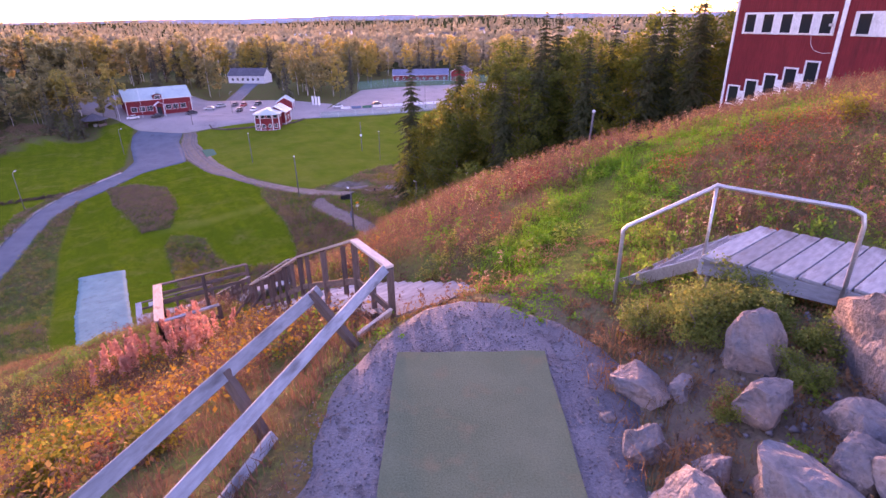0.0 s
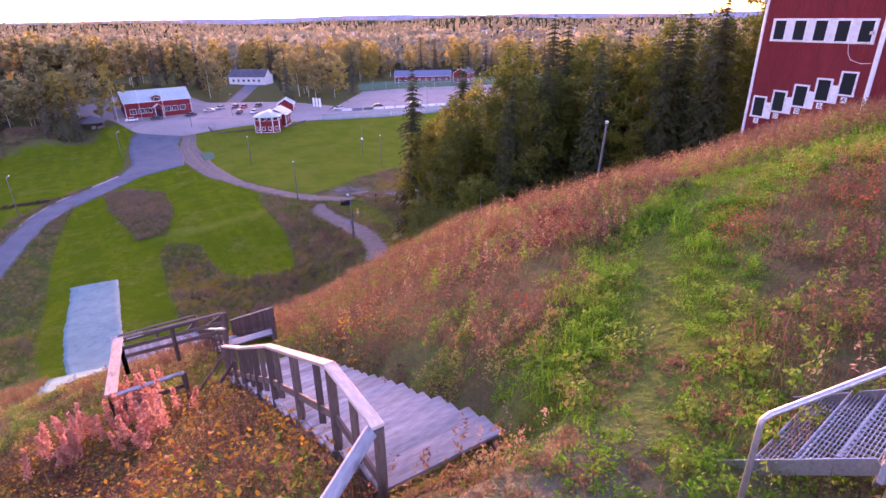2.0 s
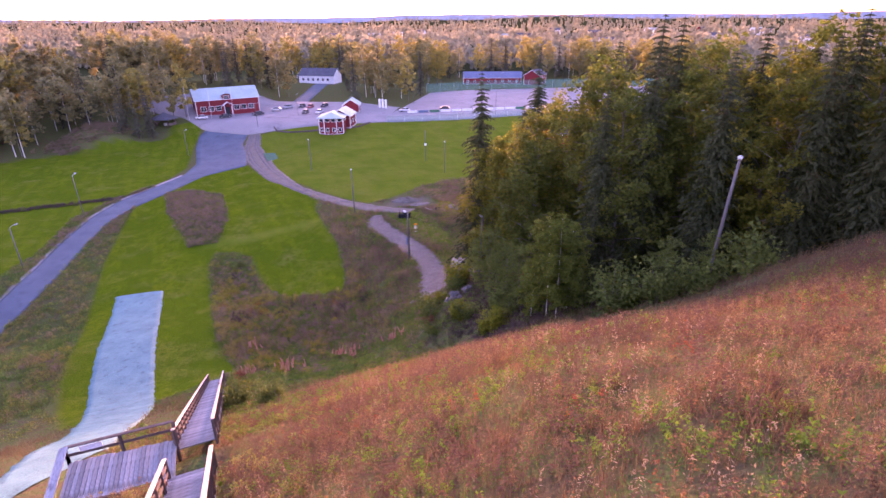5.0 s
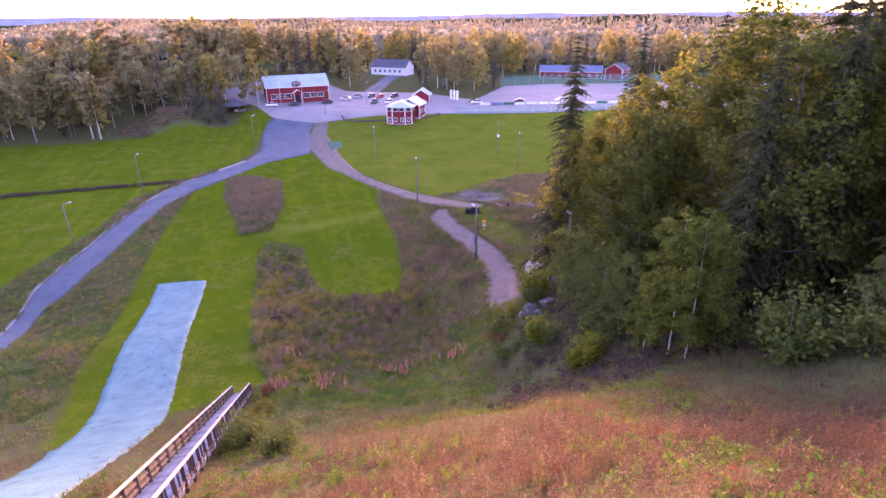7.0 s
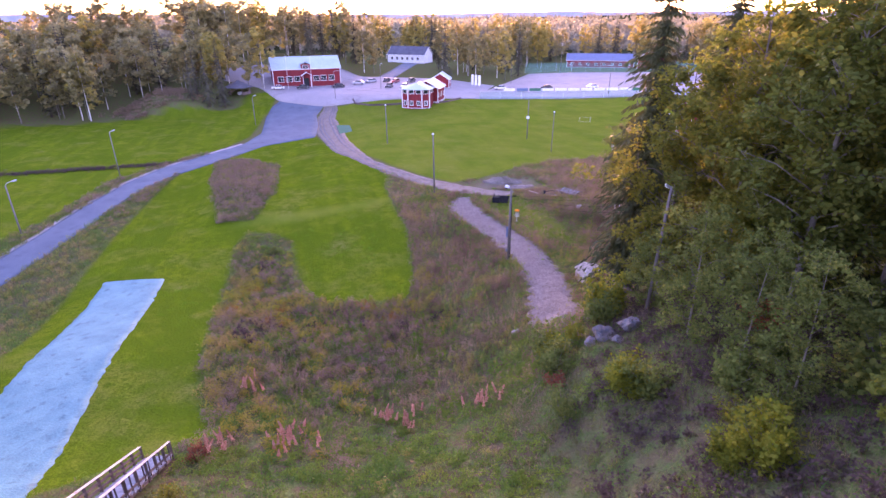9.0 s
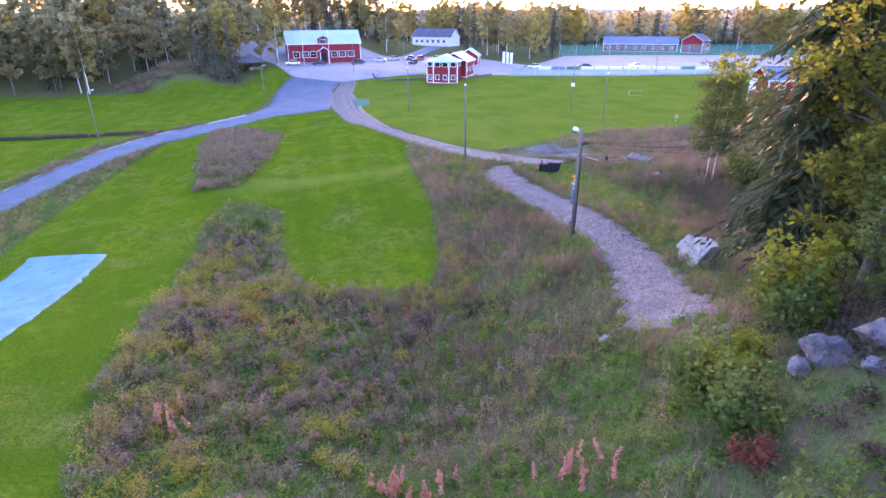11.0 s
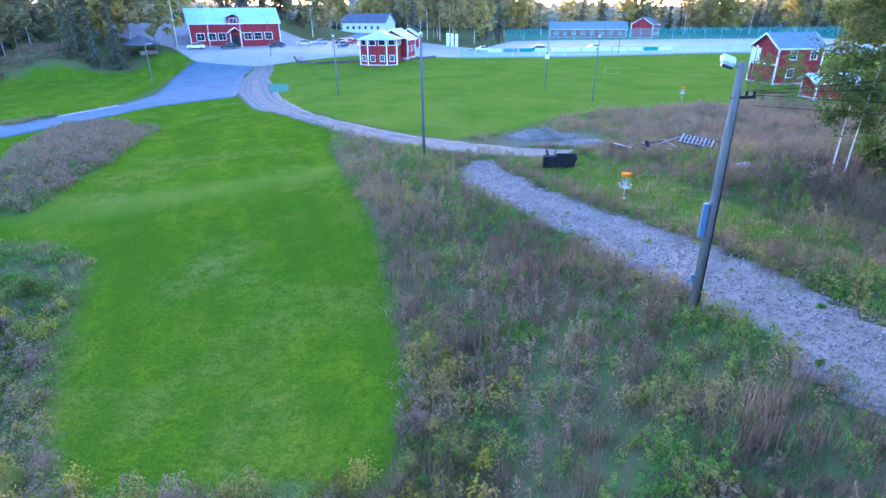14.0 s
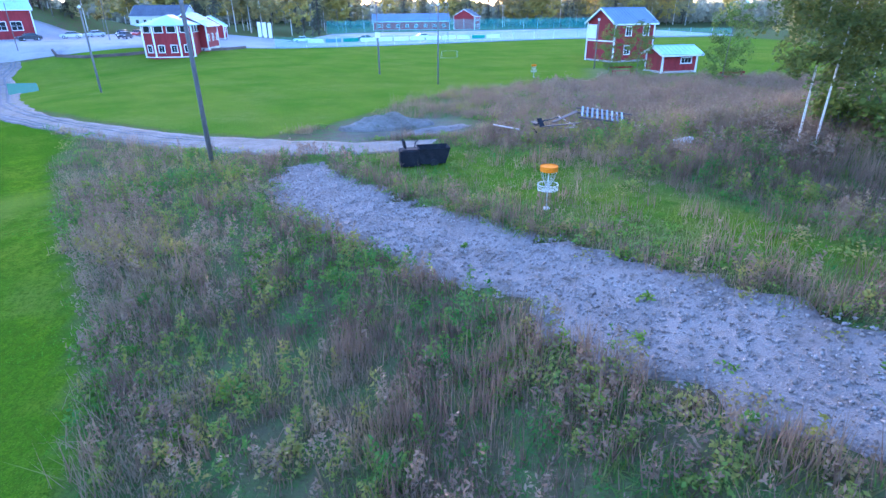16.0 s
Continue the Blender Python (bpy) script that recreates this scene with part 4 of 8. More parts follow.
arc = [RA - Vector((0, 0, 1.2)), RA - Vector((0, 0, 0.12)), RA - Vector((0.0, 0, 0.03)), RA + (RB - RA) * 0.05, RB - (RB - RA) * 0.06, RB + Vector((0, 0, 0.01)), RB + (RC - RB) * 0.06,
       RC - (RC - RB) * 0.10, RC - (RC - RB) * 0.02 - Vector((0, 0, 0.05)), RC - Vector((0, 0, 0.16)), RC - Vector((0, 0, 1.3))]
part("hand_rail", Shape().tube(arc, 0.024, 10), M_STEEL, platform, smooth=True)
part("rail_post", Shape().tube([RB - Vector((0, 0, 1.25)), RB], 0.02, 8), M_STEEL, platform, smooth=True)
for i in range(4):
    c = PA + ey * 0.75 - ex * (0.14 + 0.27 * i) - Vector((0, 0, 0.17 * (i + 1)))
    step = part("grating_step", Shape(), M_STEEL, platform, "galvanised grating tread")
    sh = Shape()
    for k in range(9):
        o = -0.12 + 0.03 * k
        sh.beam(c + ex * o - ey * 0.68, c + ex * o + ey * 0.68, 0.005, 0.03, 0)
    for k in range(18):
        o = -0.68 + 0.08 * k
        sh.beam(c - ex * 0.125 + ey * o, c + ex * 0.125 + ey * o, 0.006, 0.022, 0)
    for o in (-0.13, 0.13):
        sh.beam(c + ex * o - ey * 0.7, c + ex * o + ey * 0.7, 0.008, 0.05, 0)
    me = sh.mesh("grating_step")
    me.materials.append(M_STEEL)
    step.data = me
for k in (0.05, 1.45):
    a, b = PA + ey * k - ex * 0.0 - Vector((0, 0, 0.10)), PA + ey * k - ex * 1.2 - Vector((0, 0, 0.82))
    plank(platform, "stringer", a, b, 0.012, 0.16, M_STEEL, label="steel side plate of the steps")


def rock(x, y, sx, sy, sz, turn, material, label, seed, sink=0.25, group="boulders"):
    """A broken boulder: a ball cut by planes, with uneven faces."""
    rng = random.Random(seed)
    bm = bmesh.new()
    bmesh.ops.create_icosphere(bm, subdivisions=4, radius=1.0)
    cuts = [(Vector((rng.gauss(0, 1), rng.gauss(0, 1), rng.gauss(0, 0.8))).normalized(), rng.uniform(0.45, 0.8)) for _ in range(20)]
    cuts.append((Vector((0, 0, 1)), 0.62))
    off = Vector((rng.uniform(0, 99), rng.uniform(0, 99), rng.uniform(0, 99)))
    for v in bm.verts:
        p = v.co.normalized()
        for nrm, dist in cuts:
            k = p.dot(nrm)
            if k > dist:
                p = p - nrm * (k - dist)
        p += p.normalized() * (0.12 * noise.noise(p * 1.6 + off) + 0.08 * noise.noise(p * 4 + off) + 0.045 * noise.noise(p * 11 + off))
        v.co = Vector((p.x * sx, p.y * sy, p.z * sz))
    me = bpy.data.meshes.new("boulder")
    bm.to_mesh(me)
    bm.free()
    z = ground_z(x, y) + sz * (0.62 - sink)
    ob = part("boulder", me, material, m=pose(x, y, z, rng.uniform(-10, 10), rng.uniform(-10, 10), turn))
    tagged(ob, label, "boulder", group)
    return ob


ROCKS = ((1.95, 4.55, 0.30, 0.34, 0.26, 20), (1.80, 3.75, 0.26, 0.22, 0.24, 60), (1.85, 3.0, 0.38, 0.34, 0.42, 10), (2.55, 2.9, 0.50, 0.36, 0.45, -20), (3.0, 4.6, 0.30, 0.36, 0.55, 35),
         (2.75, 3.85, 0.34, 0.28, 0.34, 0), (4.05, 3.9, 0.50, 0.80, 0.95, 15), (1.70, 2.2, 0.34, 0.34, 0.34, 0), (2.5, 2.1, 0.42, 0.36, 0.36, 50), (3.4, 2.7, 0.5, 0.4, 0.4, 80), (3.3, 3.4, 0.34, 0.3, 0.32, 100), (2.2, 3.4, 0.22, 0.2, 0.22, 30), (2.3, 4.4, 0.2, 0.16, 0.16, 70), (1.55, 4.2, 0.12, 0.1, 0.1, 0), (1.62, 5.0, 0.1, 0.12, 0.08, 0), (3.0, 3.0, 0.3, 0.26, 0.3, 0))
for i, (x, y, a, b, c, turn) in enumerate(ROCKS):
    rock(x, y, 1.15 * a, 1.15 * b, 1.15 * c, turn, M_ROCK, "blocky pink-grey granite boulder edging the tee", 40 + i, 0.40, group="boulders by the tee")
rock(-7.9, 85.0, 1.7, 2.3, 1.35, 20, M_PALEROCK, "large pale granite boulder beside the gravel track", 71, 0.2)
rock(-5.2, 79.5, 1.2, 1.4, 0.9, 60, M_ROCK, "grey boulder under the trees", 72)
rock(-6.5, 66.8, 1.15, 0.8, 0.75, 10, M_ROCK, "grey boulder heap at the wood edge", 73)
rock(-5.2, 67.3, 1.0, 0.8, 0.8, 30, M_ROCK, "grey boulder heap at the wood edge", 74)
rock(-7.4, 66.4, 0.6, 0.5, 0.45, 70, M_ROCK, "grey boulder heap at the wood edge", 78)
rock(-5.9, 65.8, 0.5, 0.45, 0.35, 50, M_ROCK, "grey boulder heap at the wood edge", 79)
rock(-12.9, 74.0, 0.40, 0.34, 0.3, 30, M_PALEROCK, "pale stone in the weeds", 75)
rock(-10.2, 107.3, 0.8, 0.55, 0.4, 80, M_PALEROCK, "pale stone in the withered weeds", 76)
rock(-3.0, 20.0, 0.36, 0.3, 0.2, 30, M_ROCK, "grey stone on the red grassy slope", 77)


# ---------------------------------------------------------------- the red judges' tower on the hill
def letter(ch, size, m, parent, material):
    cu = bpy.data.curves.new("letter", "FONT")
    cu.body, cu.size, cu.extrude, cu.align_x, cu.align_y = ch, size, 0.004, "CENTER", "CENTER"
    ob = bpy.data.objects.new("letter", cu)
    scene.collection.objects.link(ob)
    me = bpy.data.meshes.new_from_object(ob.evaluated_get(bpy.context.evaluated_depsgraph_get()))
    bpy.data.objects.remove(ob)
    return part("letter", me, material, parent, m=m)


def wall_frame(origin, direction):
    """x along the wall, z up, -y out of it."""
    d = Vector((direction[0], direction[1], 0)).normalized()
    m = Matrix((d, Vector((-d.y, d.x, 0)), Vector((0, 0, 1)))).transposed().to_4x4()
    m.translation = origin
    return m


def window(parent, m, x, z, w, h, frame_w=0.09, bars=(0, 0), proud=0.05, name="window", glass=M_GLASS):
    """A window in a wall's frame m with a casing, a pane and glazing bars."""
    c = m @ Matrix.Translation((x, 0, z))
    ob = part(name, Shape().box(Matrix.Translation((0, 0, h / 2 - frame_w / 2)), w, 0.08, frame_w, 0.006).box(Matrix.Translation((0, 0, -h / 2 + frame_w / 2)), w + 0.06, 0.10, frame_w, 0.006)
              .box(Matrix.Translation((-w / 2 + frame_w / 2, 0, 0)), frame_w, 0.078, h - 2 * frame_w, 0.006).box(Matrix.Translation((w / 2 - frame_w / 2, 0, 0)), frame_w, 0.078, h - 2 * frame_w, 0.006), M_WHITE, parent, m=c @ Matrix.Translation((0, -proud + 0.03, 0)))
    part("pane", Shape().box(Matrix.Translation((0, 0.015, 0)), w - 2 * frame_w, 0.012, h - 2 * frame_w, 0.002), glass, ob)
    for i in range(bars[0]):
        part("glazing_bar", Shape().box(Matrix.Translation(((i + 1) * (w - 2 * frame_w) / (bars[0] + 1) - w / 2 + frame_w, 0.0, 0)), 0.045, 0.03, h - 2 * frame_w, 0.004), M_WHITE, ob)
    for i in range(bars[1]):
        part("glazing_bar", Shape().box(Matrix.Translation((0, -0.002, (i + 1) * (h - 2 * frame_w) / (bars[1] + 1) - h / 2 + frame_w)), w - 2 * frame_w, 0.03, 0.04, 0.004), M_WHITE, ob)
    return ob


def board_wall(sh, m, x0, x1, z0, z1, pitch=0.14):
    """Upright cladding boards with gaps between, proud of a wall plane."""
    n = max(1, round((x1 - x0) / pitch))
    w = (x1 - x0) / n
    for i in range(n):
        sh.box(m @ Matrix.Translation((x0 + (i + 0.5) * w, -0.012, (z0 + z1) / 2)), w - 0.012, 0.028, z1 - z0, 0)


def judges_tower():
    ob = thing("judges_tower", "dark red boarded tower with white stepped windows on the hillside", "tower building")
    a, b = Vector((20.06, 40.22, 0)), Vector((23.25, 34.2, 0))
    m = wall_frame(a, (b - a).xy)
    back = m @ Matrix.Translation((0, 0, 0))
    L, L2, top, bot = 6.82, 13.5, 6.4, -4.3
    part("body", Shape().box(m @ Matrix.Translation((L2 / 2, 2.6, (top + bot) / 2)), L2, 5.2, top - bot, 0), M_RED, ob)
    sh = Shape()
    board_wall(sh, m, 0.0, L2, bot + 0.02, top)
    part("cladding", sh, M_RED, ob, "red upright boards")
    side = wall_frame(m @ Vector((0, 5.2, 0)), (m.to_3x3() @ Vector((0, -1, 0))).xy)
    sh = Shape()
    board_wall(sh, side, 0.0, 5.2, bot + 0.02, top)
    part("cladding", sh, M_RED, ob, "red upright boards")
    part("foundation", Shape().box(m @ Matrix.Translation((L2 / 2, 2.6, bot - 1.6)), L2 - 0.04, 5.1, 3.2, 0.02), M_CONCRETE, ob, "grey concrete footing")
    part("corner_board", Shape().box(m @ Matrix.Translation((-0.02, -0.03, (top + bot) / 2)), 0.16, 0.16, top - bot, 0.01), M_WHITE, ob)
    part("corner_board", Shape().box(m @ Matrix.Translation((L, -0.05, (top + bot) / 2)), 0.24, 0.12, top - bot, 0.01), M_WHITE, ob)
    part("roof", Shape().box(m @ Matrix.Translation((L2 / 2, 2.6, top + 0.12)) @ pose(0, 0, 0, 3, 0, 0), L2 + 0.8, 6.2, 0.22, 0.03), M_DARKROOF, ob)
    # upper band of five windows with white boards between
    x0, x1, z0, z1 = 0.55, 6.45, 1.70, 3.02
    part("window_band", Shape().box(m @ Matrix.Translation(((x0 + x1) / 2, -0.035, (z0 + z1) / 2)), x1 - x0, 0.03, z1 - z0, 0.005), M_WHITE, ob, "white boarded band round the windows")
    for i in range(5):
        window(ob, m, x0 + 0.55 + i * (x1 - x0 - 1.05) / 4, (z0 + z1) / 2, 0.80, 1.20, 0.06, proud=0.12)
    part("window_band", Shape().box(m @ Matrix.Translation((9.6, -0.035, 2.36)), 4.4, 0.03, 1.32, 0.005), M_WHITE, ob, "white boarded band round the windows")
    for i in range(3):
        window(ob, m, 8.0 + i * 1.6, 2.36, 0.80, 1.20, 0.06, proud=0.12)
    # five stepped windows, each with its letter
    for i, ch in enumerate("EDCBA"):
        x, z = 0.75 + i * 1.24, -2.30 + 0.47 * i
        part("step_board", Shape().box(m @ Matrix.Translation((x + 0.62, -0.033, z - 0.18)), 0.5, 0.026, 1.02, 0.004), M_WHITE, ob) if i < 4 else None
        window(ob, m, x, z, 0.92, 1.36, 0.10, proud=0.08)
        sign = part("letter_plate", Shape().box(m @ Matrix.Translation((x, -0.04, z - 0.90)), 0.34, 0.02, 0.34, 0.004), M_WHITE, ob)
        letter(ch, 0.32, m @ Matrix.Translation((x, -0.055, z - 0.90)) @ pose(0, 0, 0, 90, 0, 0), sign, M_BLACK)
    part("flood_lamp", Shape().box(m @ Matrix.Translation((6.35, -0.3, 2.3)), 0.16, 0.22, 0.16, 0.02).tube([m @ Vector((6.35, -0.05, 2.2)), m @ Vector((6.35, -0.3, 2.28))], 0.02, 6), M_STEEL, ob)
    part("flood_lamp", Shape().box(m @ Matrix.Translation((-0.1, -0.3, 4.05)), 0.2, 0.25, 0.18, 0.02).tube([m @ Vector((-0.02, -0.05, 4.0)), m @ Vector((-0.1, -0.3, 4.05))], 0.02, 6), M_STEEL, ob)
    part("down_cable", Shape().tube([m @ Vector((5.2, -0.05, 1.68)), m @ Vector((5.3, -0.06, 1.2)), m @ Vector((5.55, -0.06, 0.85)), m @ Vector((6.1, -0.06, 0.7)), m @ Vector((6.6, -0.06, 0.75))], 0.012, 5), M_WHITE, ob)


judges_tower()


# ---------------------------------------------------------------- village houses
def gable_house(name, label, category, x, y, turn, length, depth, wall_h, roof_h, wall, roof, wins=(), door=None, base=0.0, overhang=0.45, z=None, trim=True, group="", back_wins=True):
    """A house with its long front towards -y of its own frame. wins: (x, z, w, h, bars_x, bars_z) on the front."""
    z = ground_z(x, y) if z is None else z
    ob = thing(name, label, category, group, at(x, y, z, turn))
    I = Matrix()
    lx, dy = length / 2, depth / 2
    sh = Shape().box(Matrix.Translation((0, 0, wall_h / 2 - 0.5)), length, depth, wall_h + 1.0, 0)
    sh.add([(-lx, -dy, wall_h), (-lx, dy, wall_h), (-lx, 0, wall_h + roof_h), (lx, -dy, wall_h), (lx, dy, wall_h), (lx, 0, wall_h + roof_h)], [(0, 2, 1), (3, 4, 5)])
    part("wall", sh, wall, ob)
    sl = math.hypot(dy, roof_h)
    rise = math.degrees(math.atan2(roof_h, dy))
    for s in (-1, 1):
        m = pose(0, s * (dy / 2 + overhang * 0.35), wall_h + roof_h / 2 + 0.06 - overhang * 0.35 * roof_h / dy, -s * rise, 0, 0)
        sh = Shape()
        full, half = length + 2 * overhang, (sl + overhang) / 2
        seams = max(2, int(full / 0.6))
        line = [(-full / 2, -0.05), (-full / 2, 0.05)]
        for i in range(1, seams):
            x0 = -full / 2 + i * full / seams
            line += [(x0 - 0.03, 0.05), (x0 - 0.02, 0.09), (x0 + 0.02, 0.09), (x0 + 0.03, 0.05)]
        line += [(full / 2, 0.05), (full / 2, -0.05)]
        k = len(line)
        sh.add([m @ Vector((px, -half, pz)) for px, pz in line] + [m @ Vector((px, half, pz)) for px, pz in line],
               [(i, (i + 1) % k, (i + 1) % k + k, i + k) for i in range(k)] + [tuple(range(k))[::-1], tuple(range(k, 2 * k))])
        part("roof_slope", sh, roof, ob)
    part("ridge_cap", Shape().tube([(-lx - overhang, 0, wall_h + roof_h + 0.1), (lx + overhang, 0, wall_h + roof_h + 0.1)], 0.09, 6), roof, ob)
    part("foundation", Shape().box(Matrix.Translation((0, 0, 0.0)), length + 0.06, depth + 0.06, 0.5, 0.01), M_CONCRETE, ob)
    front = Matrix.Translation((0, -dy, 0))
    if trim:
        for sx in (-1, 1):
            for sy in (-1, 1):
                part("corner_board", Shape().box(Matrix.Translation((sx * lx, sy * dy, wall_h / 2)), 0.2, 0.2, wall_h, 0.01), M_WHITE, ob)
            for sy in (-1, 1):
                a, b = Vector((sx * (lx + overhang), sy * (dy + overhang * 0.6), wall_h - overhang * 0.6 * roof_h / dy)), Vector((sx * (lx + overhang), 0, wall_h + roof_h + 0.03))
                plank(ob, "barge_board", a, b, 0.05, 0.22, M_WHITE)
        plank(ob, "eaves_board", (-lx - overhang, -dy - overhang * 0.8, wall_h - 0.25), (lx + overhang, -dy - overhang * 0.8, wall_h - 0.25), 0.05, 0.2, M_WHITE)
    for wx, wz, w, h, bx, bz in wins:
        window(ob, front, wx, wz, w, h, 0.12, (bx, bz))
    if door:
        d = part("door", Shape().box(Matrix.Translation((door[0], -dy - 0.04, door[2] / 2 + 0.1)), door[1], 0.07, door[2], 0.01), door[3] if len(door) > 3 else M_WHITE, ob)
        part("door_handle", Shape().tube([(door[0] + door[1] * 0.35, -dy - 0.14, 1.1), (door[0] + door[1] * 0.35 - 0.12, -dy - 0.14, 1.1)], 0.015, 6), M_STEEL, d)
    return ob


def bearing(ax, ay, bx, by):
    return math.degrees(math.atan2(by - ay, bx - ax))


# red assembly hall with a pale metal roof
HALL_TURN = bearing(-118.6, 207.0, -100.2, 221.0)
hall_w = [(wx, 2.9, 2.1, 1.9, 1, 1) for wx in (-9.0, -6.2, -3.6, 3.0, 5.6, 8.4)]
hall = gable_house("assembly_hall", "long red boarded hall with a pale metal roof and white windows", "hall", -112.6, 218.0, HALL_TURN, 23.0, 10.5, 6.3, 3.5, M_RED, M_ROOF, hall_w, (-0.4, 1.8, 3.0, M_GLASS), overhang=0.45, z=ground_z(-112.6, 218.0) - 0.8)
dorm = part("dormer", Shape().box(Matrix.Translation((-0.4, -4.2, 6.6)), 3.0, 2.8, 2.2, 0), M_RED, hall)
part("dormer_roof", Shape().box(pose(-1.25, -4.2, 8.05, 0, -24, 0), 2.1, 3.6, 0.1, 0.01).box(pose(0.45, -4.2, 8.05, 0, 24, 0), 2.1, 3.6, 0.1, 0.01), M_ROOF, dorm)
window(hall, Matrix.Translation((0, -5.6, 0)), -0.4, 6.75, 2.0, 1.4, 0.12, (1, 1))
porch = part("porch_roof", Shape().box(pose(-1.35, -6.2, 4.5, 0, -34, 0), 2.3, 2.0, 0.12, 0.01).box(pose(0.55, -6.2, 4.5, 0, 34, 0), 2.3, 2.0, 0.12, 0.01), M_WHITE, hall)
for px in (-1.7, 0.9):
    part("porch_post", Shape().box(Matrix.Translation((px, -6.9, 1.8)), 0.18, 0.18, 3.9, 0.01), M_WHITE, hall)


# faceted two-storey commentary tower
def commentary_tower():
    x, y = -62.2, 194.6
    ob = thing("commentary_tower", "red two-storey tower with white trim and a pale metal roof", "tower building", m=at(x, y, ground_z(x, y - 3.0) + 0.1, 5))
    hw, dp, ch, H = 4.1, 3.6, 2.0, 5.4
    ring = [(-hw, dp), (-hw, -dp + ch * 0.55), (-hw + ch, -dp), (hw - ch, -dp), (hw, -dp + ch * 0.55), (hw, dp)]
    sh = Shape()
    sh.add([(px, py, -0.6) for px, py in ring] + [(px, py, H) for px, py in ring], [(i, (i + 1) % 6, (i + 1) % 6 + 6, i + 6) for i in range(6)] + [tuple(range(6, 12)), tuple(range(5, -1, -1))])
    part("wall", sh, M_RED, ob)
    for px, py in ring:
        part("corner_board", Shape().box(Matrix.Translation((px, py, H / 2)), 0.24, 0.24, H, 0.01), M_WHITE, ob)
    for i in range(5):
        a, b = Vector((*ring[i], 0)), Vector((*ring[i + 1], 0))
        m = wall_frame(a, (b - a).xy)
        l = (b - a).length
        for zz in (0.08, 5.32):
            part("trim_band", Shape().box(m @ Matrix.Translation((l / 2, -0.03, zz)), l, 0.05, 0.14, 0.005), M_WHITE, ob)
        k = max(1, round(l / 1.9))
        for j in range(k):
            window(ob, m, l * (j + 0.5) / k, 4.65, min(1.55, l / k * 0.86), 1.2, 0.10)
        if i in (1, 2, 3):
            k = 2 if l > 3.5 else 1
            for j in range(k):
                window(ob, m, l * (j + 0.5) / k, 1.45, 1.1, 1.35, 0.12, (1, 0))
        elif i == 0:
            window(ob, m, l / 2, 1.45, 1.1, 1.35, 0.12, (1, 0))
    out = 1.14
    eave = [(px * out, py * out, H - 0.05) for px, py in ring]
    ridge = [(0, dp * 0.9, H + 1.55), (0, -0.4, H + 1.55)]
    sh = Shape()
    sh.add(eave + ridge + [(p[0], p[1], p[2] - 0.16) for p in eave], [(0, 1, 7, 6), (1, 2, 7), (2, 3, 7), (3, 4, 7), (4, 5, 6, 7), (5, 0, 6)] + [(i, i + 8, (i + 1) % 6 + 8, (i + 1) % 6) for i in range(6)] + [tuple(range(13, 7, -1))])
    part("roof", sh, M_ROOF, ob)
    return ob


commentary_tower()
gable_house("gabled_red_building", "red gabled building with a pale metal roof behind the tower", "building", -60.6, 201.6, 92, 8, 7.0, 4.2, 1.9, M_RED, M_ROOF, [(-3, 2, 1.1, 1.3, 1, 0), (0, 2, 1.1, 1.3, 1, 0), (3, 2, 1.1, 1.3, 1, 0)], overhang=0.6)
gable_house("red_outbuilding", "small red outbuilding with a gable and white trim", "outbuilding", -65.4, 229.5, 100, 6.5, 6.2, 3.0, 1.9, M_RED, M_ROOF, [(0, 1.8, 1.0, 1.0, 1, 0)])
gable_house("white_house", "white house with a dark roof beyond the parking lot", "house", -110, 322, -8, 21, 10, 4.4, 3.6, M_WHITE, M_DARKROOF, [(wx, 2.4, 1.4, 1.5, 1, 0) for wx in (-8, -5, -2, 1, 4, 7)])
gable_house("red_longhouse", "long low red house with a grey roof behind the pitch", "house", -14, 345, 2, 33, 10, 3.6, 2.8, M_RED, M_BLUEROOF, [(wx, 1.7, 1.4, 1.2, 1, 0) for wx in (-14, -10, -6, -2, 2, 6, 10, 14)])
gable_house("red_house", "red house with a white gable behind the pitch", "house", 10.5, 341, 70, 12, 9, 5.4, 2.6, M_RED, M_DARKROOF, [(wx, wz, 1.2, 1.2, 1, 0) for wx in (-3.5, 0, 3.5) for wz in (1.6, 4.0)])
red_home = gable_house("two_storey_red_house", "two-storey red house with a grey roof at the field edge", "house", 12.6, 172.5, 20, 7.5, 6.2, 5.5, 1.9, M_RED, M_BLUEROOF, [(-1.2, 1.7, 1.2, 1.4, 1, 1), (-1.2, 4.3, 1.2, 1.4, 1, 1), (2.2, 4.3, 1.2, 1.4, 1, 1)], overhang=0.5)
part("balcony_panel", Shape().box(Matrix.Translation((-3.83, 1.9, 4.2)), 0.12, 1.9, 2.0, 0.01), M_WHITE, red_home, "white boarded balcony front")
part("floor_band", Shape().box(Matrix.Translation((-3.79, 0, 2.95)), 0.06, 6.2, 0.18, 0.01), M_WHITE, red_home)
gable_house("red_shed", "small red shed with a pale roof and white corner boards", "shed", 12.4, 154.6, 10, 4.8, 3.4, 2.3, 0.7, M_RED, M_ROOF, [(0.9, 1.45, 1.6, 0.8, 2, 0)], overhang=0.6)


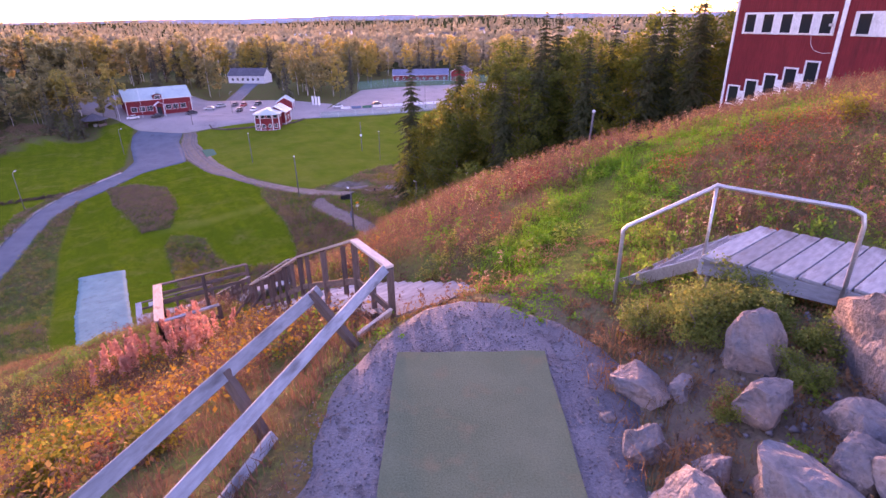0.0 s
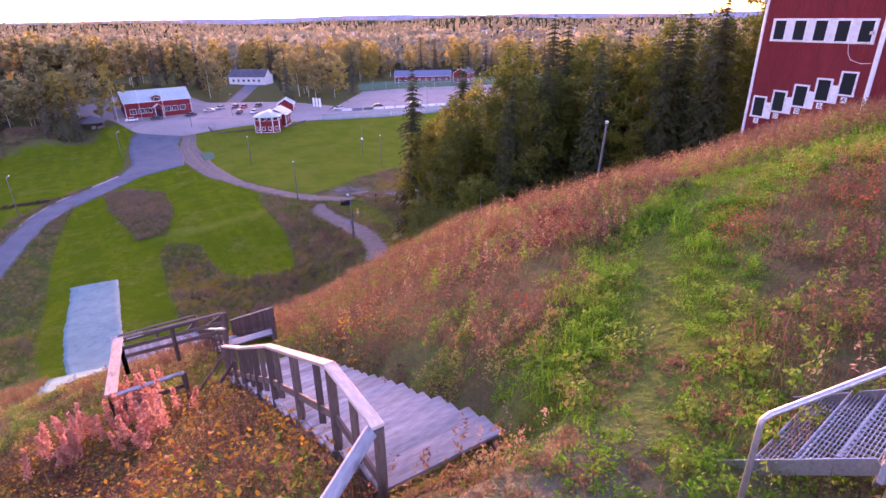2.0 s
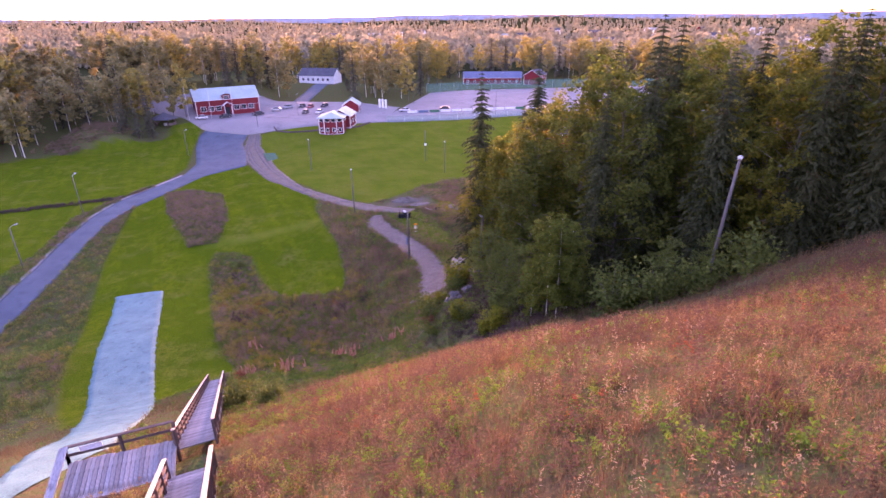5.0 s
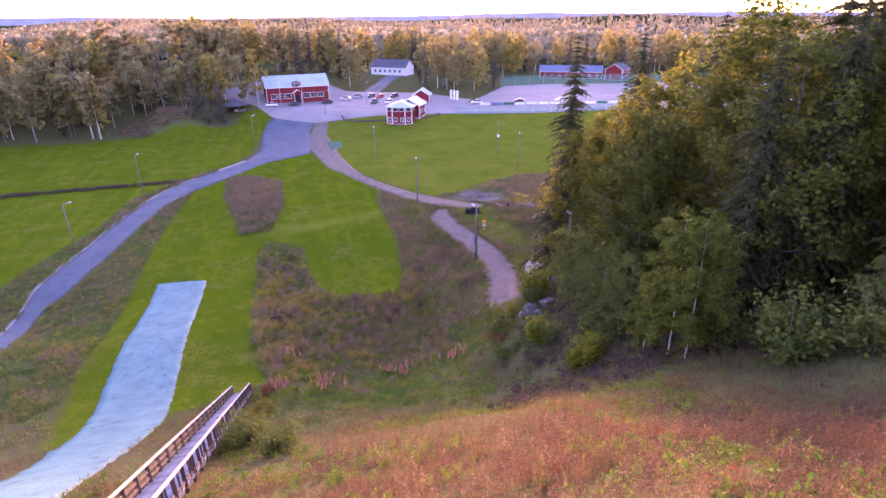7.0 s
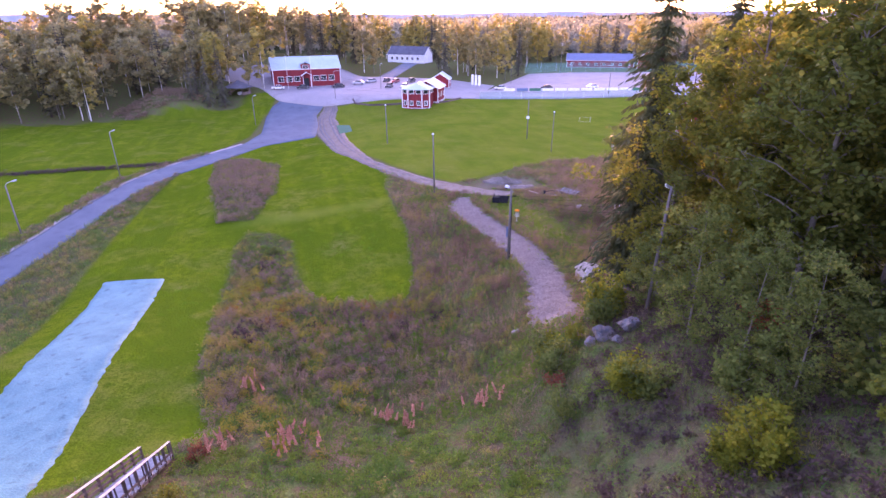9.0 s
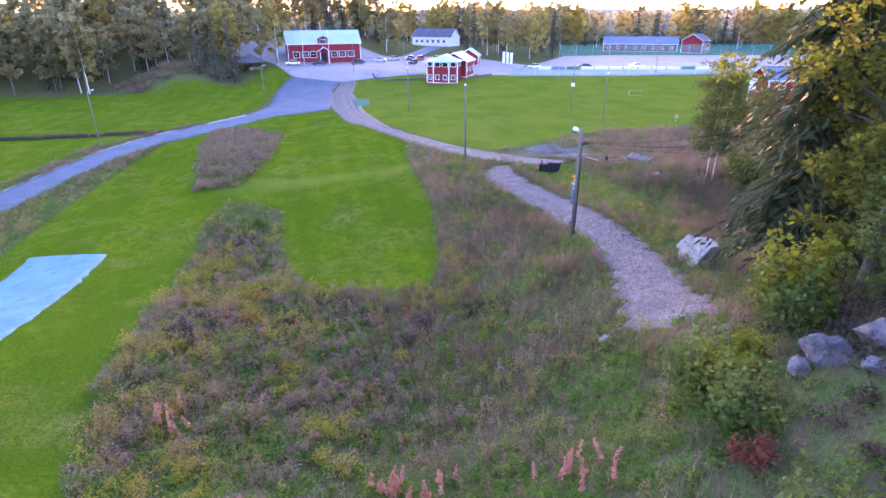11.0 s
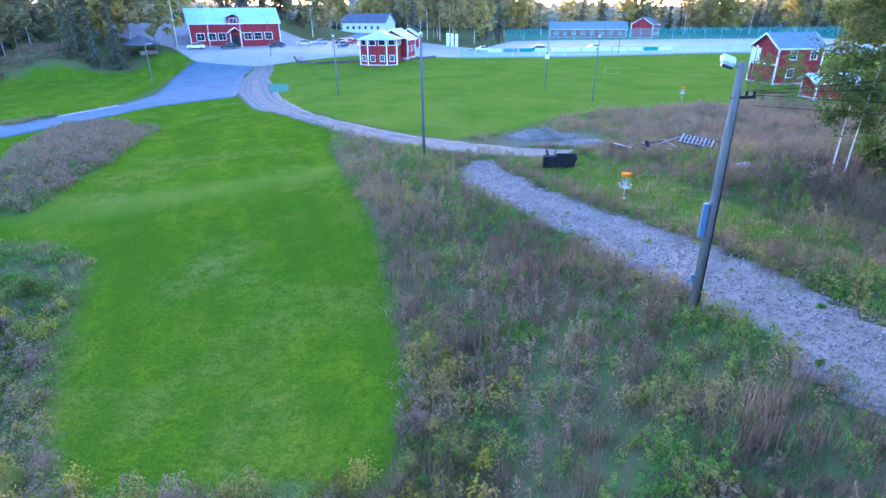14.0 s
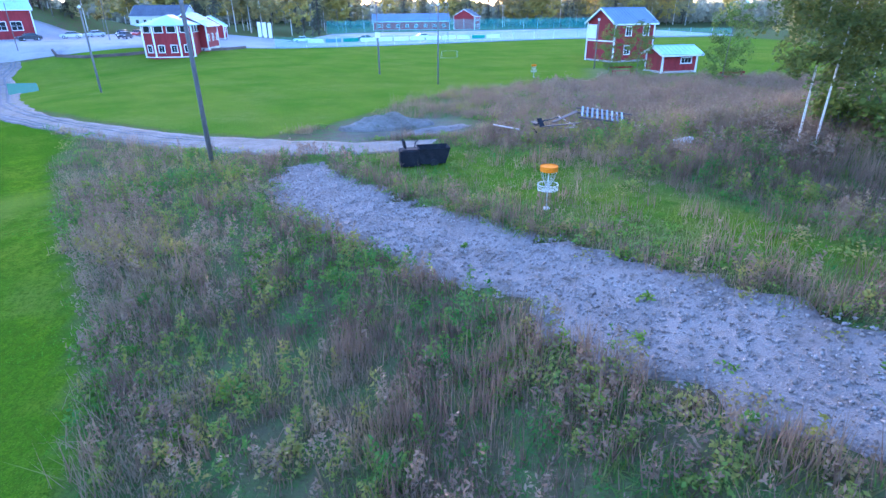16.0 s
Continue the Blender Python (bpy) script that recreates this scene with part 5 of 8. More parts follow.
def shelter(x, y):
    """An open hexagonal shelter: posts, a low boarded wall and a hipped roof."""
    ob = thing("picnic_shelter", "open hexagonal shelter with a blue-grey hipped roof", "shelter", m=at(x, y, ground_z(x, y), 20))
    ring = [Vector((3.6 * math.cos(math.pi * k / 3), 3.6 * math.sin(math.pi * k / 3), 0)) for k in range(6)]
    for k, p in enumerate(ring):
        part("post", Shape().box(Matrix.Translation(p + Vector((0, 0, 1.2))), 0.18, 0.18, 2.5, 0.01), M_BROWNWOOD, ob)
        if k != 4:
            plank(ob, "low_wall", p + Vector((0, 0, 0.5)), ring[(k + 1) % 6] + Vector((0, 0, 0.5)), 0.06, 0.9, M_BROWNWOOD)
    eave = [p * 1.28 + Vector((0, 0, 2.35)) for p in ring]
    part("roof", Shape().add(eave + [Vector((0, 0, 4.5))] + [p - Vector((0, 0, 0.15)) for p in eave], [(k, (k + 1) % 6, 6) for k in range(6)] + [(k, k + 7, (k + 1) % 6 + 7, (k + 1) % 6) for k in range(6)] + [tuple(range(12, 6, -1))]), M_DARKROOF, ob)
    part("hearth", Shape().tube([(0, 0, -0.2), (0, 0, 0.7)], 0.7, 12), M_CONCRETE, ob)


shelter(-124.5, 195.5)
# low timber edging round the raised lot
kerb = thing("timber_kerb", "dark timber edging along the raised gravel lot", "kerb")
for line in (((-83.9, 195.6), (-81.9, 192.9), (-76.8, 192.2), (-70.2, 193.2), (-66.6, 194.4)), ((-58.0, 197.6), (-55.2, 202.3), (-53.4, 210.8))):
    for a, b in zip(line, line[1:]):
        plank(kerb, "kerb_log", on(*a, 0.24), on(*b, 0.24), 0.3, 0.5, M_BROWNWOOD)
for k in range(3):
    bx, by = -56.5 + 1.3 * k, 240.0
    stand = thing("banner_stand", "tall pale sign panel beside the lot", "sign", "sign panels", at(bx, by, ground_z(bx, by), 25))
    part("panel", Shape().box(Matrix.Translation((0, 0, 2.6)), 0.9, 0.06, 3.6, 0.01), M_WHITE, stand)
    part("post", Shape().tube([(0, 0.06, -0.3), (0, 0.06, 4.4)], 0.05, 6), M_STEEL, stand)
rng = random.Random(11)
for i in range(26):
    hx, hy = rng.uniform(-330, 420), rng.uniform(430, 1100)
    w, r = rng.choice(((M_WHITE, M_DARKROOF), (M_WHITE, M_ROOF), (M_RED, M_DARKROOF), (M_WHITE, M_DARKROOF)))
    gable_house("village_house", "distant village house half hidden by trees", "house", hx, hy, rng.uniform(-30, 30), rng.uniform(11, 22), rng.uniform(8, 11), rng.uniform(5.5, 8.5), rng.uniform(2.5, 4), w, r,
                [(-3, 1.7, 1.3, 1.3, 1, 0), (0, 1.7, 1.3, 1.3, 1, 0), (3, 1.7, 1.3, 1.3, 1, 0), (-3, 4.4, 1.3, 1.3, 1, 0), (3, 4.4, 1.3, 1.3, 1, 0)], trim=False, group="distant village houses", z=ground_z(hx, hy) + 3.0)


# ---------------------------------------------------------------- poles, lamps, cables
def pole(x, y, h, label, lamp="none", lean=(0, 0), r=0.13, turn=0.0, category="lamp post", material=None, group="field poles"):
    z = ground_z(x, y)
    ob = thing("light_pole", label, category, group, at(x, y, z, turn))
    t = Vector((lean[0], lean[1], h))
    part("shaft", Shape().tube([Vector((0, 0, -0.5)), t * 0.5, t], [r, r * 0.88, r * 0.72], 10), material or M_POLE, ob, smooth=True)
    if lamp == "arm":
        part("arm", Shape().tube([t + Vector((0, 0, -0.3)), t + Vector((0.1, -0.15, 0.25)), t + Vector((0.4, -0.9, 0.4))], 0.035, 6), M_STEEL, ob, smooth=True)
        head = part("lamp_head", Shape().box(Matrix.Translation(t + Vector((0.5, -1.15, 0.38))) @ pose(0, 0, 0, -8, 0, 20), 0.26, 0.6, 0.14, 0.05), M_STEEL, ob)
        part("lens", Shape().box(Matrix.Translation(t + Vector((0.5, -1.15, 0.30))) @ pose(0, 0, 0, -8, 0, 20), 0.2, 0.45, 0.04, 0.015), M_WHITE, head)
    elif lamp == "flood":
        part("bracket", Shape().beam(t + Vector((-0.05, 0, -0.12)), t + Vector((-0.55, -0.05, -0.05)), 0.06, 0.06, 0.01), M_STEEL, ob)
        head = part("lamp_head", Shape().box(Matrix.Translation(t + Vector((-0.42, -0.12, 0.05))) @ pose(0, 0, 0, 25, 18, 0), 0.42, 0.36, 0.18, 0.05), M_WHITE, ob)
        part("lens", Shape().box(Matrix.Translation(t + Vector((-0.45, -0.2, -0.07))) @ pose(0, 0, 0, 25, 18, 0), 0.32, 0.26, 0.06, 0.012), M_GLASS, head)
    elif lamp == "stub":
        head = part("lamp_head", Shape().box(Matrix.Translation(t + Vector((-0.18, -0.06, 0.12))) @ pose(0, 0, 0, 0, 28, 15), 0.5, 0.2, 0.13, 0.05), M_STEEL, ob)
        part("lens", Shape().box(Matrix.Translation(t + Vector((-0.23, -0.06, 0.03))) @ pose(0, 0, 0, 0, 28, 15), 0.3, 0.14, 0.03, 0.01), M_WHITE, head)
    elif lamp == "cap":
        part("lamp_head", Shape().tube([t + Vector((0, 0, -0.05)), t + Vector((0, 0, 0.12)), t + Vector((0, 0, 0.2))], [0.12, 0.16, 0.06], 10), M_WHITE, ob, smooth=True)
    elif lamp == "sign":
        part("sign_board", Shape().box(Matrix.Translation(t * 0.55 + Vector((0, -0.16, 0))), 0.6, 0.03, 0.6, 0.01), M_WHITE, ob)
    return ob


flood = pole(-16.25, 89.4, 8.0, "tall weathered pole with a white flood lamp and a meter cabinet", "flood", (0.02, 0.0), 0.15, 0, "flood light")
part("cabinet", Shape().box(Matrix.Translation((-0.21, -0.10, 3.2)), 0.17, 0.16, 1.15, 0.02), M_BOXBLUE, flood, "blue-grey meter cabinet")
part("cabinet", Shape().box(Matrix.Translation((-0.19, -0.1, 1.15)), 0.12, 0.12, 0.3, 0.02), M_BOXBLUE, flood, "small grey junction box")
part("conduit", Shape().tube([(0.14, -0.05, 0), (0.13, -0.05, 4), (0.1, -0.05, 7.2)], 0.022, 6), M_BLACK, flood, "black cable down the pole")
part("conduit", Shape().tube([(0.18, 0.02, 0), (0.17, 0.02, 4), (0.12, 0.02, 7.0)], 0.018, 6), M_BLACK, flood, "black cable down the pole")
part("cross_arm", Shape().beam((-0.1, 0, 7.0), (0.55, 0.0, 7.05), 0.08, 0.08, 0.01).tube([(0.3, 0, 7.05), (0.3, 0, 7.2)], 0.035, 8).tube([(0.5, 0, 7.05), (0.5, 0, 7.2)], 0.035, 8), M_BLACK, flood)
TP2 = (-4.2, 69.8)
pole(*TP2, 8.2, "bare grey pole with a street lamp at the wood edge", "stub", (0.35, 0.3), 0.11, 0)
pole(12.0, 46.4, 8.6, "tall grey pole standing at the wood edge on the slope", "cap", (0.6, 0.2), 0.12)
pole(-31.7, 112.9, 9.2, "tall grey lamp post beside the dirt track", "cap", (-0.1, 0), 0.12)
pole(-52.6, 146.0, 8.0, "grey lamp post on the field", "cap", (-0.1, 0), 0.11)
pole(-24.2, 157.5, 8.4, "grey pole with a white sign on the field", "sign", (0, 0), 0.11)
pole(-17.7, 146.0, 7.8, "grey pole on the field", "cap", (0.1, 0), 0.09)
pole(4.5, 160.0, 6.0, "grey pole on the field near the red house", "cap", (0.05, 0), 0.09)
pole(-83.3, 87.5, 7.2, "street lamp beside the asphalt lane", "arm", (0.1, 0), 0.11, 150, material=M_POLE)
pole(-94.2, 115.2, 8.0, "street lamp beside the asphalt lane", "arm", (0.1, 0), 0.09, 170, material=M_POLE)
pole(-99.5, 166.5, 7.5, "street lamp beside the asphalt lane", "arm", (0, 0), 0.10, 150)
pole(-90.0, 196.0, 8.0, "thin lamp post on the parking lot", "arm", (0, 0), 0.08, 90)
pole(-82.0, 214.0, 8.0, "thin lamp post on the parking lot", "arm", (0, 0), 0.08, 30)
pole(-112.5, 206.0, 11.0, "thin white flagpole in front of the hall", "none", (0, 0), 0.06, 0, "flagpole", M_WHITE, "flagpoles")
pole(-106.0, 210.5, 10.5, "thin white flagpole in front of the hall", "none", (0, 0), 0.06, 0, "flagpole", M_WHITE, "flagpoles")
pole(-118.5, 201.0, 12.0, "thin white flagpole in front of the hall", "none", (0, 0), 0.06, 0, "flagpole", M_WHITE, "flagpoles")
for i, (px, py) in enumerate(((-30, 300), (-8, 309), (20, 318), (48, 326), (-46, 262), (-8, 236), (60, 292))):
    pole(px, py, 9.0, "thin lamp post by the sports pitch", "arm", (0, 0), 0.09, 40 * i, group="pitch lamps")


def cable(a, b, sag, r=0.012, label="thin black overhead cable"):
    a, b = Vector(a), Vector(b)
    pts = [a.lerp(b, t / 14) - Vector((0, 0, sag * 4 * (t / 14) * (1 - t / 14))) for t in range(15)]
    tagged(part("overhead_cable", Shape().tube(pts, r * 0.45, 5), M_CABLE), label, "cable", "overhead cables")


zf, zt = ground_z(-16.25, 89.4), ground_z(*TP2)
cable((-15.95, 89.4, zf + 7.2), (TP2[0] + 0.3, TP2[1] + 0.3, zt + 7.4), 0.7, 0.02)
cable((-15.75, 89.4, zf + 7.15), (TP2[0] + 0.3, TP2[1] + 0.3, zt + 6.9), 0.8, 0.02)
cable((TP2[0] + 0.3, TP2[1] + 0.3, zt + 7.4), (22, 52, -8), 1.0, 0.02)
cable((TP2[0] + 0.3, TP2[1] + 0.3, zt + 6.9), (22, 52, -8.6), 1.1, 0.02)
cable((-15.75, 89.4, zf + 7.1), (40, 118, -25), 1.4, 0.02)
cable((-15.75, 89.4, zf + 6.8), (40, 118, -25.6), 1.5, 0.02)


# ---------------------------------------------------------------- loose things on the flat
def basket(x, y, h=1.42):
    ob = thing("disc_golf_basket", "disc golf basket with chains and an orange top band", "basket", "baskets", at(x, y, ground_z(x, y)))
    part("pole", Shape().tube([(0, 0, -0.2), (0, 0, h - 0.05)], 0.024, 10), M_STEEL, ob, smooth=True)
    part("foot", Shape().tube([(0, 0, -0.05), (0, 0, 0.06), (0, 0, 0.08)], [0.13, 0.12, 0.05], 12), M_STEEL, ob)
    sh = Shape()
    n = 24
    for z0, z1 in ((h - 0.17, h),):
        ring = [(0.29 * math.cos(2 * math.pi * i / n), 0.29 * math.sin(2 * math.pi * i / n)) for i in range(n)]
        sh.add([(px, py, z0) for px, py in ring] + [(px, py, z1) for px, py in ring] + [(px * 0.97, py * 0.97, z0) for px, py in ring] + [(px * 0.97, py * 0.97, z1) for px, py in ring],
               [(i, (i + 1) % n, (i + 1) % n + n, i + n) for i in range(n)] + [(i + 2 * n, i + 3 * n, (i + 1) % n + 3 * n, (i + 1) % n + 2 * n) for i in range(n)] + [(i + n, (i + 1) % n + n, (i + 1) % n + 3 * n, i + 3 * n) for i in range(n)])
        sh.add([(px * 0.97, py * 0.97, z1 - 0.02) for px, py in ring], [tuple(range(n))])
    part("top_band", sh, M_ORANGE, ob, "orange plastic band")
    sh = Shape()
    for k in range(14):
        a = 2 * math.pi * k / 14
        c, s = math.cos(a), math.sin(a)
        for i in range(9):
            t0, t1 = i / 9, (i + 0.8) / 9
            f = lambda t: Vector(((0.26 - 0.2 * t ** 1.6) * c, (0.26 - 0.2 * t ** 1.6) * s, h - 0.16 - 0.52 * t))
            sh.tube([f(t0), f(t1)], 0.009, 4, False)
    part("chains", sh, M_CHAIN, ob)
    sh = Shape()
    for zz, rr in ((h - 0.62, 0.34), (h - 0.80, 0.33), (h - 0.82, 0.18)):
        sh.tube([(rr * math.cos(2 * math.pi * i / 20), rr * math.sin(2 * math.pi * i / 20), zz) for i in range(21)], 0.011, 5, False)
    for k in range(20):
        a = 2 * math.pi * k / 20
        c, s = math.cos(a), math.sin(a)
        sh.tube([(0.34 * c, 0.34 * s, h - 0.62), (0.33 * c, 0.33 * s, h - 0.80), (0.03 * c, 0.03 * s, h - 0.83)], 0.007, 4, False)
    part("cage", sh, M_CHAIN, ob)
    return ob


basket(-17.45, 102.3, 1.5)
basket(-6.0, 151.0)

box = thing("plastic_trailer_bin", "black plastic bin with an open rim beside the dirt track", "bin", m=at(-21.3, 110.9, ground_z(-21.3, 110.9), 4) @ Matrix.Diagonal((0.85, 0.85, 0.85, 1)))
sh = Shape()
sh.box(Matrix.Translation((-0.62, 0, 0.45)), 1.15, 0.95, 0.9, 0.04)
part("front_box", sh, M_BLACK, box)
sh = Shape()
lo, hi = [(-0.05, -0.45), (1.35, -0.45), (1.35, 0.45), (-0.05, 0.45)], [(-0.15, -0.58), (1.6, -0.58), (1.6, 0.58), (-0.15, 0.58)]
sh.add([(*p, 0.12) for p in lo] + [(*p, 0.98) for p in hi] + [(p[0] * 0.96 + 0.03, p[1] * 0.92, 0.2) for p in lo] + [(p[0] * 0.96 + 0.03, p[1] * 0.93, 0.98) for p in hi],
       [(i, (i + 1) % 4, (i + 1) % 4 + 4, i + 4) for i in range(4)] + [(i + 8, i + 12, (i + 1) % 4 + 12, (i + 1) % 4 + 8) for i in range(4)] + [(i + 4, (i + 1) % 4 + 4, (i + 1) % 4 + 12, i + 12) for i in range(4)] + [(3, 2, 1, 0), (8, 9, 10, 11)])
part("tub", sh, M_BLACK, box)
part("rim", Shape().tube([(*p, 0.99) for p in hi + hi[:1]], 0.035, 6), M_BLACK, box)
part("tray", Shape().box(Matrix.Translation((-0.55, -0.05, 0.93)), 1.0, 0.7, 0.05, 0.01), M_BLACK, box, "dark tray on the bin")
part("seat", Shape().box(pose(-0.9, 0.1, 1.2, 0, -12, 10), 0.12, 0.5, 0.5, 0.05), M_BLACK, box)
part("lever", Shape().tube([(-0.3, 0.2, 0.9), (-0.25, 0.22, 1.25), (-0.1, 0.22, 1.35)], 0.03, 6), M_BLACK, box)
part("wheel", Shape().tube([(0.7, -0.62, 0.2), (0.7, -0.5, 0.2)], 0.22, 14), M_TYRE, box)
part("wheel", Shape().tube([(0.7, 0.5, 0.2), (0.7, 0.62, 0.2)], 0.22, 14), M_TYRE, box)

heap = thing("pallet_stack", "pale slatted pallet leaning on scrap timber in the weeds", "pallets", m=at(-11.8, 113.0, ground_z(-11.8, 113.0) + 0.45, -12) @ Matrix.Diagonal((1.15, 1.3, 1.2, 1)))
for i in range(9):
    plank(heap, "slat", (-0.9 + 0.22 * i, -0.55, 0.42 - 0.03 * i), (-0.75 + 0.22 * i, 0.55, 0.62 - 0.03 * i), 0.09, 0.03, M_GREYWOOD)
for k in (-0.55, 0, 0.55):
    plank(heap, "bearer", (-1.05, k, 0.46 + 0.18 * k), (1.5, k + 0.1, 0.18 + 0.18 * k), 0.08, 0.07, M_BROWNWOOD)
scrap = thing("scrap_heap", "heap of dark boards and broken frames in the weeds", "scrap heap", m=at(-14.4, 113.0, ground_z(-14.4, 113.0) + 0.25) @ Matrix.Diagonal((1.35, 1.35, 1.3, 1)))
rng = random.Random(3)
for i in range(13):
    a = Vector((rng.uniform(-1.3, 1.3), rng.uniform(-0.7, 0.7), rng.uniform(0.05, 0.5)))
    b = a + Vector((rng.uniform(-1.3, 1.3), rng.uniform(-0.7, 0.7), rng.uniform(-0.3, 0.35)))
    plank(scrap, "board", a, b, rng.uniform(0.1, 0.25), 0.03, rng.choice((M_BROWNWOOD, M_BROWNWOOD, M_PALEWOOD, M_BLACK)))
for i, (bx, by) in enumerate(((5.2, 151.8), (14.5, 144.0))):
    bench = thing("picnic_bench", "red painted picnic bench on the grass", "bench", "benches", at(bx, by, ground_z(bx, by), 8))
    for k in range(3):
        plank(bench, "seat_slat", (-1.6, -0.25 + 0.2 * k, 0.5), (1.6, -0.25 + 0.2 * k, 0.5), 0.17, 0.04, M_RED)
    plank(bench, "back_slat", (-1.6, 0.35, 0.85), (1.6, 0.35, 0.85), 0.03, 0.2, M_RED)
    for sx in (-1.2, 1.2):
        plank(bench, "leg", (sx, -0.3, -0.05), (sx, -0.25, 0.48), 0.08, 0.08, M_RED, up=(0, 1, 0))
        plank(bench, "leg", (sx, 0.25, -0.05), (sx, 0.36, 0.95), 0.08, 0.08, M_RED, up=(0, 1, 0))
carpet = tagged(part("tee_carpet", Shape().box(pose(-72.4, 165.8, ground_z(-72.4, 165.8) + 0.22, 3.0, -5.0, 122), 9.0, 3.4, 0.14, 0.02), M_GREENBOX), "green artificial-turf tee pad on the field edge", "tee mat")
goal = thing("small_goal", "small white tube football goal on the field", "goal", m=at(-13.0, 181.0, ground_z(-13, 181), 10) @ Matrix.Diagonal((0.9, 0.9, 0.75, 1)))
for a, b in (((-1.5, 0, 0), (-1.5, 0, 1.6)), ((1.5, 0, 0), (1.5, 0, 1.6)), ((-1.5, 0, 1.6), (1.5, 0, 1.6)), ((-1.5, 0, 1.6), (-1.5, 0.9, 0)), ((1.5, 0, 1.6), (1.5, 0.9, 0)), ((-1.5, 0.9, 0.03), (1.5, 0.9, 0.03))):
    part("tube", Shape().tube([a, b], 0.022, 6), M_STEEL, goal)


# netting fences round the pitch
def net_fence(label, points, h):
    ob = thing("netting_fence", label, "netting fence", "pitch netting")
    for a, b in zip(points, points[1:]):
        n = max(1, round(math.dist(a, b) / 7))
        for i in range(n):
            p = [a[k] + (b[k] - a[k]) * i / n for k in range(2)]
            q = [a[k] + (b[k] - a[k]) * (i + 1) / n for k in range(2)]
            zp, zq = ground_z(*p), ground_z(*q)
            part("post", Shape().tube([(p[0], p[1], zp - 0.2), (p[0], p[1], zp + h)], 0.04, 6), M_STEEL, ob)
            me = Shape().add([(p[0], p[1], zp + 0.05), (q[0], q[1], zq + 0.05), (q[0], q[1], zq + h), ((p[0] + q[0]) / 2, (p[1] + q[1]) / 2, (zp + zq) / 2 + h - 0.25), (p[0], p[1], zp + h)], [(0, 1, 2, 3, 4)])
            part("net", me, M_NET, ob)


net_fence("teal windbreak netting along the sports pitch", [(-48, 214.5), (-22, 222), (22, 243), (78, 250)], 2.4)
net_fence("teal windbreak netting behind the sports pitch", [(-46, 300), (-26, 312), (39, 329), (90, 338)], 4.5)
rng = random.Random(8)
for i in range(12):
    bx = -42 + 4.4 * i
    by = 236 + 0.3 * (bx + 42)
    m = rng.choice((M_WHITE, M_WHITE, M_BOXBLUE, M_GREENBOX))
    ob = tagged(part("advert_board", Shape().box(at(bx, by, ground_z(bx, by) + 0.6, 14), 4.0, 0.06, 0.95, 0.01), m), "low rink-side board in a faded colour", "board", "pitch boards")


# ---------------------------------------------------------------- cars on the lot
def car_proto(paint, label, x, y, turn):
    ob = thing("car", label, "car", "parked cars", at(x, y, ground_z(x, y) + 0.1, turn))
    prof = [(-2.15, 0.35), (-2.2, 0.62), (-2.1, 0.86), (-1.2, 0.95), (1.5, 0.98), (2.05, 0.92), (2.15, 0.6), (2.1, 0.32)]
    sh = Shape()
    w = 0.88
    sh.add([(px, -w, pz) for px, pz in prof] + [(px, w, pz) for px, pz in prof], [tuple(range(8))[::-1], tuple(range(8, 16))] + [(i, (i + 1) % 8, (i + 1) % 8 + 8, i + 8) for i in range(8)])
    part("body", sh, paint, ob)
    cab = [(-1.25, 0.94), (-0.55, 1.42), (0.95, 1.46), (1.75, 0.97)]
    sh = Shape()
    sh.add([(px, -0.80 + (0.12 if pz > 1.2 else 0), pz) for px, pz in cab] + [(px, 0.80 - (0.12 if pz > 1.2 else 0), pz) for px, pz in cab], [(3, 2, 1, 0), (4, 5, 6, 7)] + [(i, i + 1, i + 5, i + 4) for i in range(3)])
    part("cabin_glass", sh, M_GLASS, ob)
    part("roof", Shape().box(Matrix.Translation((0.2, 0, 1.46)), 1.55, 1.36, 0.05, 0.02), paint, ob)
    for wx in (-1.35, 1.35):
        for wy in (-0.80, 0.80):
            wh = part("wheel", Shape().tube([(wx, wy - 0.1, 0.31), (wx, wy + 0.1, 0.31)], 0.32, 14), M_TYRE, ob)
            part("rim", Shape().tube([(wx, wy - 0.11, 0.31), (wx, wy + 0.11, 0.31)], 0.19, 10), M_STEEL, wh)
    for wy in (-0.6, 0.6):
        part("headlight", Shape().box(Matrix.Translation((-2.16, wy, 0.7)), 0.06, 0.32, 0.14, 0.02), M_WHITE, ob)
        part("tail_light", Shape().box(Matrix.Translation((2.1, wy, 0.78)), 0.06, 0.28, 0.14, 0.02), M_CARS[3], ob)
    return ob


CARS = [("white parked car on the gravel lot", 0), ("dark parked car on the gravel lot", 1), ("silver parked car on the gravel lot", 2), ("red parked car on the gravel lot", 3)]
protos = {}
for k, x, y, turn in ((2, -95.0, 224.5, 12), (1, -81.0, 219.0, 95), (0, -75.5, 219.5, 92), (1, -88, 234, 95), (3, -84, 233, 92), (1, -79, 236, 85), (0, -68, 238, 10), (2, -93, 231, 60), (1, -108, 207.5, 40), (0, -115, 203.5, 30), (1, -98, 214, 50), (0, -46, 240, 15), (1, -30, 246, 10), (0, -14, 252, 12)):
    if k not in protos:
        protos[k] = car_proto(M_CARS[k], CARS[k][0], x, y, turn)
    else:
        copy_thing(protos[k], at(x, y, ground_z(x, y) + 0.1, turn))


# ---------------------------------------------------------------- plants
def quads(name, centre, along_v, across_v, material=None):
    """Leaf-shaped quads: each a diamond round its centre."""
    n = len(centre)
    v = np.stack([centre - along_v, centre + across_v, centre + along_v, centre - across_v], 1).reshape(-1, 3)
    return tri_mesh(name, v, n, np.arange(4 * n))


